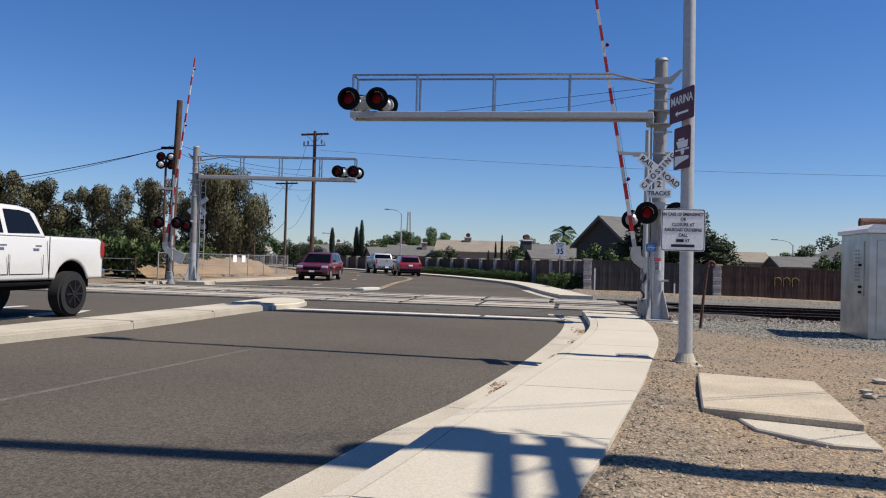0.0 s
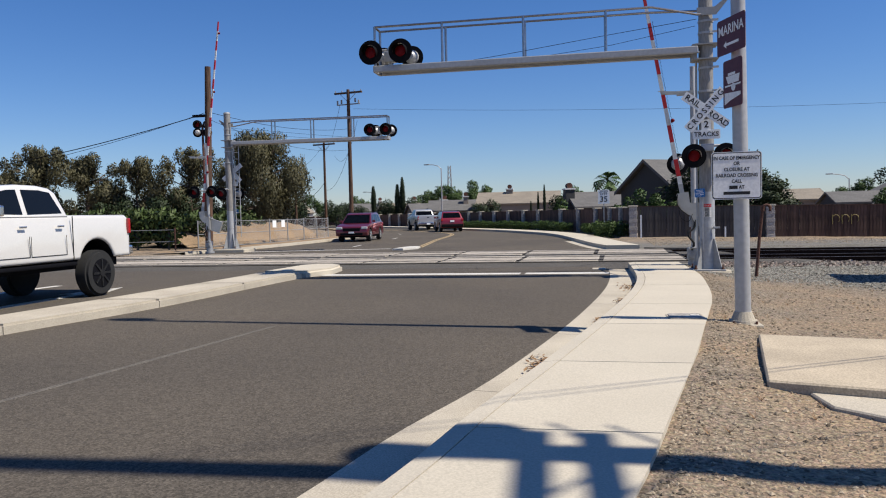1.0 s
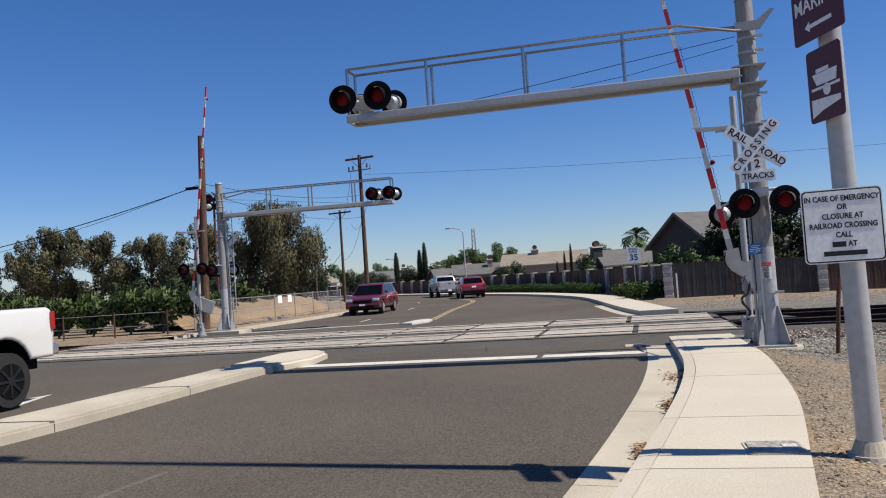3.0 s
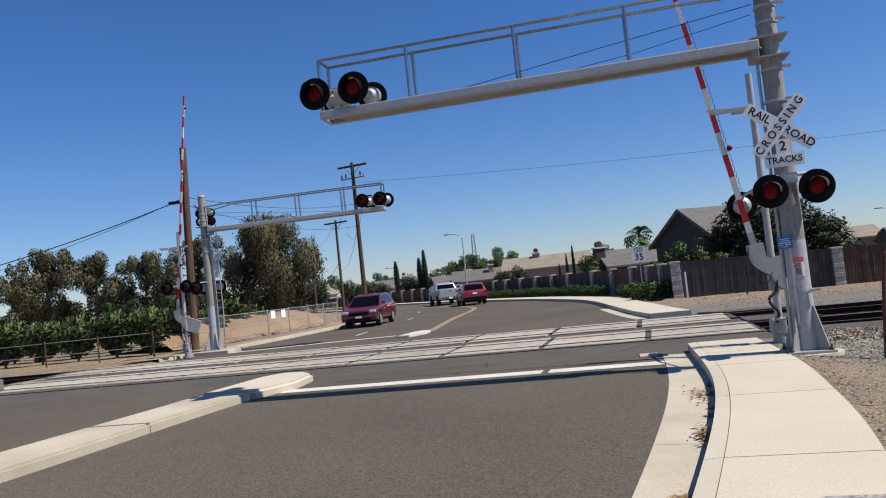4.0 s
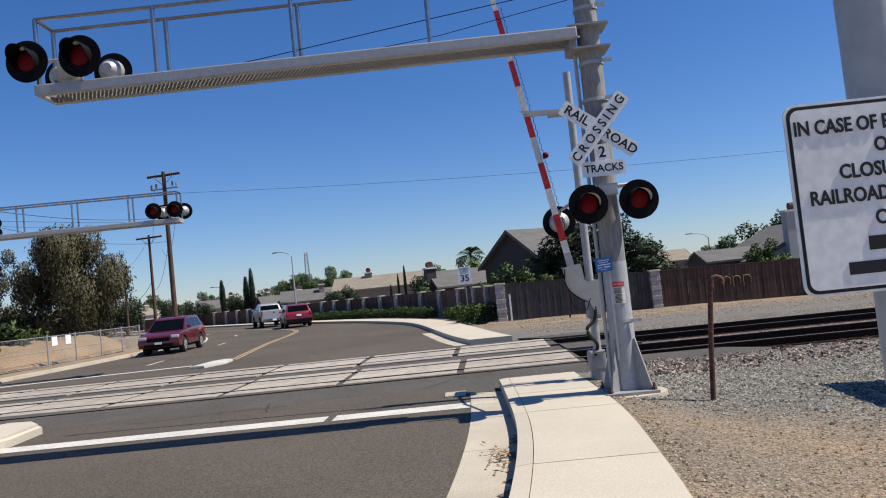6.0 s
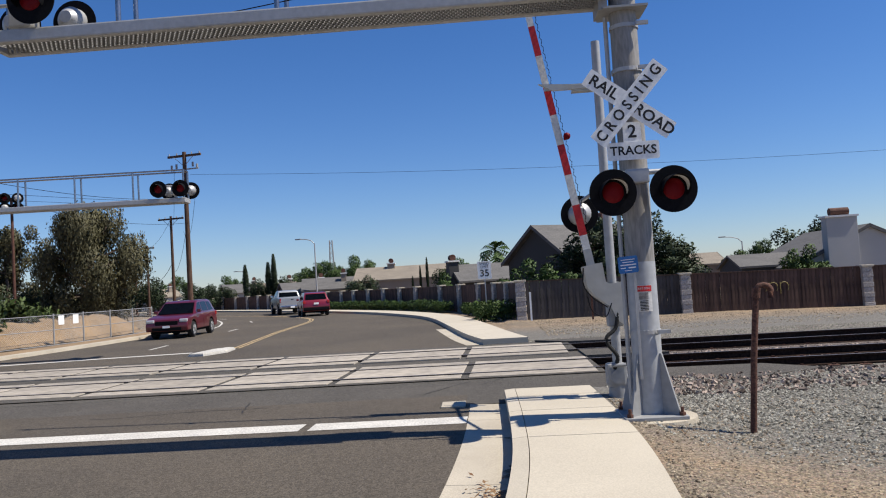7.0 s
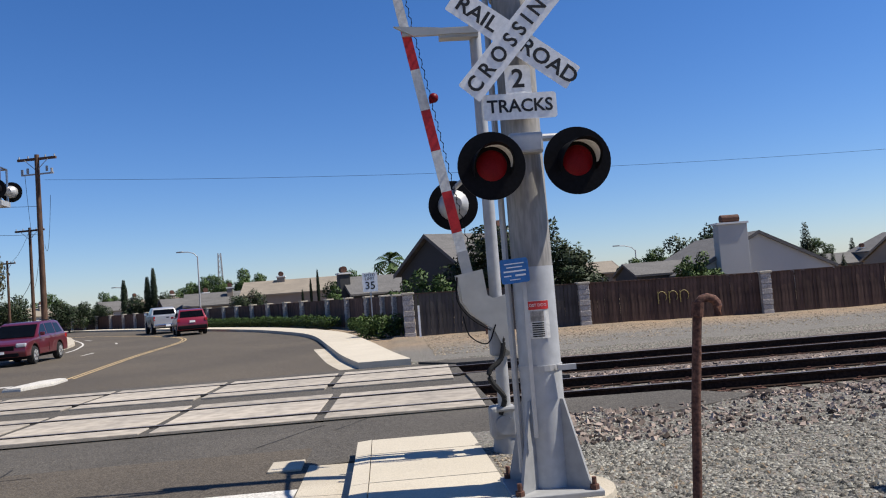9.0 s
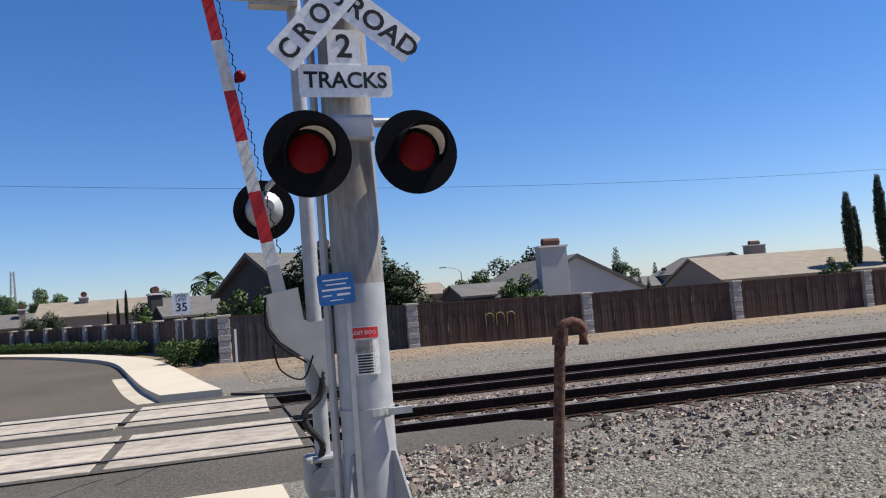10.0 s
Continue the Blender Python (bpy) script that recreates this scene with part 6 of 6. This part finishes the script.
def shell(outline, half, taper, m_top, bevel):
    """Extrudes a side outline across x; points above m_top draw in by taper."""
    bm = B()
    L, R = [], []
    for y, z in outline:
        w = half - taper * max(0.0, z - m_top)
        L.append(bm.verts.new((-w, y, z)))
        R.append(bm.verts.new((w, y, z)))
    fs = [bm.faces.new(L), bm.faces.new(R[::-1])]
    n = len(outline)
    for k in range(n):
        j = (k + 1) % n
        fs.append(bm.faces.new((L[k], R[k], R[j], L[j])))
    bmesh.ops.recalc_face_normals(bm, faces=fs)
    if bevel:
        es = [e for e in bm.edges if len(e.link_faces) == 2 and (e.link_faces[0] in fs[:2] or e.link_faces[1] in fs[:2])]
        bmesh.ops.bevel(bm, geom=es, offset=bevel, segments=3, affect="EDGES", profile=0.6)
    bmesh.ops.triangulate(bm, faces=[f for f in bm.faces if len(f.verts) > 4])
    return bm


def wells(body, arches):
    """Dark lining for the wheel openings."""
    body.data.materials.append(M["black"])
    for p in body.data.polygons:
        if abs(p.normal.x) < 0.6 and any(math.hypot(p.center.y - y, p.center.z - z) < r + 0.02 for y, z, r in arches):
            p.material_index = 1


def side_glass(root, pts, half, taper, m_top, name="side_window"):
    for s in (-1, 1):
        bm = B()
        vs = [bm.verts.new((s * (half - taper * max(0.0, z - m_top) + 0.004), y, z)) for y, z in pts]
        bm.faces.new(vs if s > 0 else vs[::-1])
        part(name, bm, "car_glass", root)


def quad(root, name, pts, material, label=""):
    bm = B()
    bm.faces.new([bm.verts.new(p) for p in pts])
    bmesh.ops.solidify(bm, geom=bm.faces[:], thickness=0.012)
    return part(name, bm, material, root, label)


def pickup(m, label, paint, lift=0.0, r=0.43, dark_rim=False, chrome_front=True):
    """Crew-cab pickup. Front at -y; origin on the ground under its middle. Length 5.8 m."""
    root = thing("pickup_truck", m, label, "pickup truck", "vehicles on the road")
    z = lift
    wb = (-1.78, 1.78)
    arch = r + 0.09
    prof = [(-2.83, 0.5 + z), (-2.9, 0.85 + z), (-2.9, 1.08 + z), (-2.82, 1.2 + z), (-2.62, 1.28 + z), (-2.1, 1.34 + z), (-1.35, 1.38 + z), (0.98, 1.38 + z), (2.82, 1.38 + z), (2.9, 1.33 + z), (2.92, 1.1 + z), (2.86, 0.5 + z)]
    arches = [(wb[1], r + z * 0.3 + 0.05, arch), (wb[0], r + z * 0.3 + 0.05, arch)]
    outline = body_side(prof, arches)
    wells(part("body", shell(outline, 0.99, 0.22, 1.02 + z, 0.07), paint, root, smooth=True), arches)
    cab_pts = [(-1.45, 1.33 + z), (-0.72, 1.84 + z), (-0.5, 1.91 + z), (-0.1, 1.945 + z), (0.4, 1.94 + z), (0.7, 1.9 + z), (0.84, 1.82 + z), (1.02, 1.33 + z)]
    part("cab", shell(cab_pts, 0.94, 0.3, 1.33 + z, 0.07), paint, root, smooth=True)
    tp = 0.3
    side_glass(root, [(-1.12, 1.42 + z), (-0.62, 1.8 + z), (-0.4, 1.84 + z), (-0.18, 1.85 + z), (-0.18, 1.4 + z)], 0.945, tp, 1.33 + z)
    side_glass(root, [(-0.06, 1.4 + z), (-0.06, 1.85 + z), (0.4, 1.85 + z), (0.66, 1.81 + z), (0.84, 1.42 + z)], 0.945, tp, 1.33 + z)
    quad(root, "windshield", [(-0.83, -1.4, 1.385 + z), (0.83, -1.4, 1.385 + z), (0.73, -0.77, 1.825 + z), (-0.73, -0.77, 1.825 + z)], "car_glass")
    quad(root, "rear_window", [(0.78, 1.0, 1.42 + z), (-0.78, 1.0, 1.42 + z), (-0.72, 0.87, 1.78 + z), (0.72, 0.87, 1.78 + z)], "car_glass")
    bed = box(B(), -0.84, 0.84, 1.1, 2.76, 1.38 + z, 1.388 + z)
    part("bed_cover", bed, "black", root)
    gr = part("grille", box(B(), -0.62, 0.62, -2.915, -2.86, 0.86 + z, 1.17 + z, bevel=0.03), "chrome" if chrome_front else "black", root)
    for s in (-1, 1):
        for k in range(2):
            part("grille_mesh", box(B(), s * 0.06, s * 0.56, -2.93, -2.912, 0.89 + z + 0.14 * k, 0.995 + z + 0.14 * k), "black", gr)
        part("headlight", box(B(), s * 0.65, s * 0.98, -2.885, -2.62, 0.97 + z, 1.15 + z, bevel=0.04), "lamp_clear", root)
        part("tail_light", box(B(), s * 0.87, s * 0.985, 2.84, 2.915, 0.98 + z, 1.3 + z, bevel=0.02), "lamp_red", root)
        mi = part("mirror", box(B(), s * 0.97, s * 1.2, -1.02, -0.9, 1.36 + z, 1.56 + z, bevel=0.04), "chrome", root)
        part("bed_seam", box(B(), s * 0.985, s * 0.9935, 1.03, 1.05, 0.52 + z, 1.36 + z), "black", root)
        for y0, y1 in ((-1.12, -0.11), (-0.08, 0.86)):
            bm = B()
            for a, b, c, d in ((y0, y0 + 0.012, 0.62, 1.36), (y1 - 0.012, y1, 0.62, 1.36), (y0, y1, 0.62, 0.634)):
                box(bm, s * 0.9905, s * 0.993, a, b, c + z, (1.0 if d > 1 else d) + z)
            part("door_seam", bm, "black", root)
            part("door_handle", box(B(), s * 0.975, s * 1.0, y1 - 0.24, y1 - 0.06, 1.15 + z, 1.19 + z, bevel=0.01), "chrome", root)
        part("rocker_step", box(B(), s * 0.86, s * 0.985, -1.15, 1.15, 0.4 + z, 0.47 + z, bevel=0.02), "black", root)
        for y in wb:
            wheel(root, s * 0.9, y, r, 0.3, s, dark_rim)
    part("front_bumper", box(B(), -0.98, 0.98, -3.0, -2.75, 0.5 + z, 0.8 + z, bevel=0.06), "chrome", root)
    part("front_plate", box(B(), -0.17, 0.17, -3.012, -3.0, 0.63 + z, 0.78 + z), "sign_white", root)
    part("rear_bumper", box(B(), -0.95, 0.95, 2.85, 3.02, 0.52 + z, 0.72 + z, bevel=0.04), "chrome", root)
    part("rear_plate", box(B(), -0.16, 0.16, 3.02, 3.03, 0.54 + z, 0.68 + z), "sign_white", root)
    part("tailgate", box(B(), -0.82, 0.82, 2.88, 2.91, 0.76 + z, 1.33 + z, bevel=0.01), paint, root)
    part("underbody", box(B(), -0.75, 0.75, -2.6, 2.7, 0.42 + z * 0.6, 0.6 + z), "black", root)
    part("tail_handle", box(B(), -0.1, 0.1, 2.905, 2.92, 1.16 + z, 1.23 + z), "black", root)
    return root


def suv(m, label, paint):
    """Mid-size SUV. Front at -y. Length 4.7 m."""
    root = thing("suv", m, label, "car", "vehicles on the road")
    wb, r = (-1.38, 1.4), 0.36
    prof = [(-2.3, 0.36), (-2.36, 0.62), (-2.25, 0.86), (-2.05, 0.95), (-1.1, 1.06), (-0.95, 1.08), (2.2, 1.12), (2.32, 1.0), (2.36, 0.6), (2.3, 0.36)]
    arches = [(wb[1], 0.37, 0.44), (wb[0], 0.37, 0.44)]
    wells(part("body", shell(body_side(prof, arches), 0.93, 0.1, 0.8, 0.05), paint, root, smooth=True), arches)
    cab_pts = [(-1.12, 1.04), (-0.36, 1.58), (-0.1, 1.66), (1.5, 1.68), (1.82, 1.62), (2.22, 1.06)]
    part("cabin", shell(cab_pts, 0.9, 0.3, 1.04, 0.05), paint, root, smooth=True)
    side_glass(root, [(-0.85, 1.13), (-0.32, 1.53), (0.05, 1.57), (0.05, 1.13)], 0.9, 0.3, 1.04)
    side_glass(root, [(0.13, 1.13), (0.13, 1.57), (0.98, 1.58), (1.04, 1.13)], 0.9, 0.3, 1.04)
    side_glass(root, [(1.12, 1.13), (1.08, 1.57), (1.6, 1.55), (1.9, 1.16)], 0.9, 0.3, 1.04)
    quad(root, "windshield", [(-0.8, -1.095, 1.085), (0.8, -1.095, 1.085), (0.69, -0.42, 1.56), (-0.69, -0.42, 1.56)], "car_glass")
    quad(root, "rear_window", [(0.74, 2.17, 1.16), (-0.74, 2.17, 1.16), (-0.66, 1.895, 1.55), (0.66, 1.895, 1.55)], "car_glass")
    part("grille", box(B(), -0.5, 0.5, -2.37, -2.3, 0.62, 0.8, bevel=0.02), "black", root)
    part("lower_grille", box(B(), -0.65, 0.65, -2.385, -2.3, 0.38, 0.52, bevel=0.02), "black", root)
    part("rear_bumper", box(B(), -0.9, 0.9, 2.26, 2.44, 0.4, 0.64, bevel=0.05), "black", root)
    part("rear_plate", box(B(), -0.17, 0.17, 2.375, 2.385, 0.82, 0.95), "sign_white", root)
    part("front_plate", box(B(), -0.16, 0.16, -2.4, -2.385, 0.5, 0.6), "sign_white", root)
    part("underbody", box(B(), -0.75, 0.75, -2.1, 2.1, 0.25, 0.45), "black", root)
    for s in (-1, 1):
        part("headlight", box(B(), s * 0.55, s * 0.92, -2.33, -2.0, 0.72, 0.88, bevel=0.05), "lamp_clear", root)
        part("tail_light", box(B(), s * 0.74, s * 0.92, 2.1, 2.36, 0.88, 1.08, bevel=0.03), "lamp_red", root)
        part("mirror", box(B(), s * 0.9, s * 1.08, -0.82, -0.72, 1.1, 1.24, bevel=0.03), paint, root)
        part("roof_rail", box(B(), s * 0.62, s * 0.66, 0.0, 1.5, 1.7, 1.73), "black", root)
        for y0, y1 in ((-0.95, 0.09), (0.11, 1.06)):
            bm = B()
            for a, b, c, d in ((y0, y0 + 0.01, 0.42, 0.8), (y1 - 0.01, y1, 0.42, 0.8)):
                box(bm, s * 0.9305, s * 0.933, a, b, c, d)
            part("door_seam", bm, "black", root)
        for y in wb:
            wheel(root, s * 0.82, y, r, 0.24, s)
    return root


pickup(pose(-10.35, 12.2, 0.0, 0, 0, -1), "lifted white crew-cab pickup truck with big dark wheels", "car_white", 0.27, 0.47, True)
suv(pose(-11.3, 63.8, 0.0, 0, 0, 199), "dark red SUV driving away round the bend", "car_red")
pickup(pose(-15.2, 71.5, 0.0, 0, 0, 203), "silver pickup truck driving away round the bend", "car_silver")
suv(pose(-13.1, 44.5, 0.0, 0, 0, 4), "maroon SUV driving towards the crossing", "car_maroon")

# ---- small details ----
# street lamps of the far road
lamp = thing("street_lamp", pose(-17.2, 92, 0, 0, 0, 160), "tall grey street lamp with a curved arm", "street lamp", "far street lamps")
part("pole", cyl(B(), (0, 0, 0), (0, 0, 7.0), 0.1, 0.06, 10), "steel", lamp)
part("arm", tube(B(), [(0, 0, 6.9), (0.4, 0, 7.3), (1.1, 0, 7.5), (1.9, 0, 7.55)], 0.045, 8), "steel", lamp)
part("lamp_head", box(B(), 1.7, 2.4, -0.15, 0.15, 7.5, 7.62, bevel=0.03), "steel_grey", lamp)
copy_thing(lamp, pose(-32.9, 118, -2.3, 0, 0, 160))
copy_thing(lamp, pose(28.7, 92, -2.7, 0, 0, 180))
# speed limit sign
ss = thing("speed_limit_sign", pose(1.25, 42.2, 0.1), "white speed limit sign on a slim post", "road sign")
part("post", box(B(), -0.025, 0.025, 0.01, 0.05, 0, 2.5), "steel", ss)
pl = part("plate", prism(B(), rounded(0.6, 0.76, 0.04), -0.003, 0.003, Matrix.Translation((0, 0, 2.1))), "sign_white", ss)
text("35", 0.42, pl, Matrix.Translation((0, -0.005, 1.96)), "sign_black", bold=0.015)
text("LIMIT", 0.16, pl, Matrix.Translation((0, -0.005, 2.24)), "sign_black")
text("SPEED", 0.16, pl, Matrix.Translation((0, -0.005, 2.38)), "sign_black")
# marker posts on the far gravel
for x, y, hgt, mt in ((2.95, 38.6, 1.15, "sign_white"), (5.2, 37.9, 0.95, "rust"), (6.9, 38.8, 0.5, "sign_white")):
    mp_ = thing("marker_post", pose(x, y, 0.05), "slim marker post standing before the fence", "post", "marker posts")
    part("post", box(B(), -0.035, 0.035, -0.02, 0.02, 0, hgt), mt, mp_)
# distant tower
tw = thing("lattice_tower", pose(-24, 135, 0), "thin distant lattice tower above the trees", "tower")
bm = B()
for x, y in ((-0.5, -0.5), (0.5, -0.5), (0.5, 0.5), (-0.5, 0.5)):
    tube(bm, [(x, y, 0), (x * 0.4, y * 0.4, 10)], 0.06, 5)
for k in range(12):
    a = 0.5 * (1 - 0.6 * k / 12)
    tube(bm, [(-a, -a, k * 0.83), (a, -a, k * 0.83 + 0.83)], 0.035, 4)
    tube(bm, [(a, -a, k * 0.83), (-a, -a, k * 0.83 + 0.83)], 0.035, 4)
part("frame", bm, "steel_grey", tw)
# dead leaves in the gutter
for cx, cy, n_, sp_ in ((0.05, 7.2, 260, 0.19), (0.67, 10.3, 160, 0.16), (1.05, 12.6, 160, 0.2), (1.2, 15.0, 60, 0.2)):
    r = np.random.RandomState(int(cy * 10))
    vs, fs = [], []
    for i in range(n_):
        p = np.array((cx + r.normal() * sp_ * 0.35, cy + r.normal() * sp_ * 1.3, 0.012 + 0.025 * r.rand()))
        a = r.rand() * 6.28
        d = np.array((math.cos(a), math.sin(a), r.uniform(-0.5, 0.5))) * 0.04
        e = np.array((-math.sin(a), math.cos(a), r.uniform(-0.3, 0.3))) * 0.014
        b = len(vs)
        vs += [tuple(p - d), tuple(p + e), tuple(p + d), tuple(p - e)]
        fs.append((b, b + 1, b + 2, b + 3))
    lv = raw("dead_leaves", vs, fs, "dead_leaf")
    tagged(lv, "small heap of dry brown leaves in the gutter", "dead leaves", "leaf heaps", "stuff")
# dry weeds at the sidewalk's edge and in the dirt
r = np.random.RandomState(77)
vs, fs = [], []
for k in range(60):
    y = r.uniform(3, 19)
    x = at_y(walk_near, y) + 0.1 + abs(r.normal()) * 1.6
    for j in range(14):
        a, h = r.rand() * 6.28, 0.02 + 0.06 * r.rand()
        b = len(vs)
        z = ground_height(x, y)
        vs += [(x, y, z), (x + 0.004, y + 0.004, z), (x + math.cos(a) * h, y + math.sin(a) * h, z + h)]
        fs.append((b, b + 1, b + 2))
wd = raw("dry_weeds", vs, fs, "dead_leaf")
tagged(wd, "thin tufts of dry weeds in the dirt", "weeds", kind="stuff")
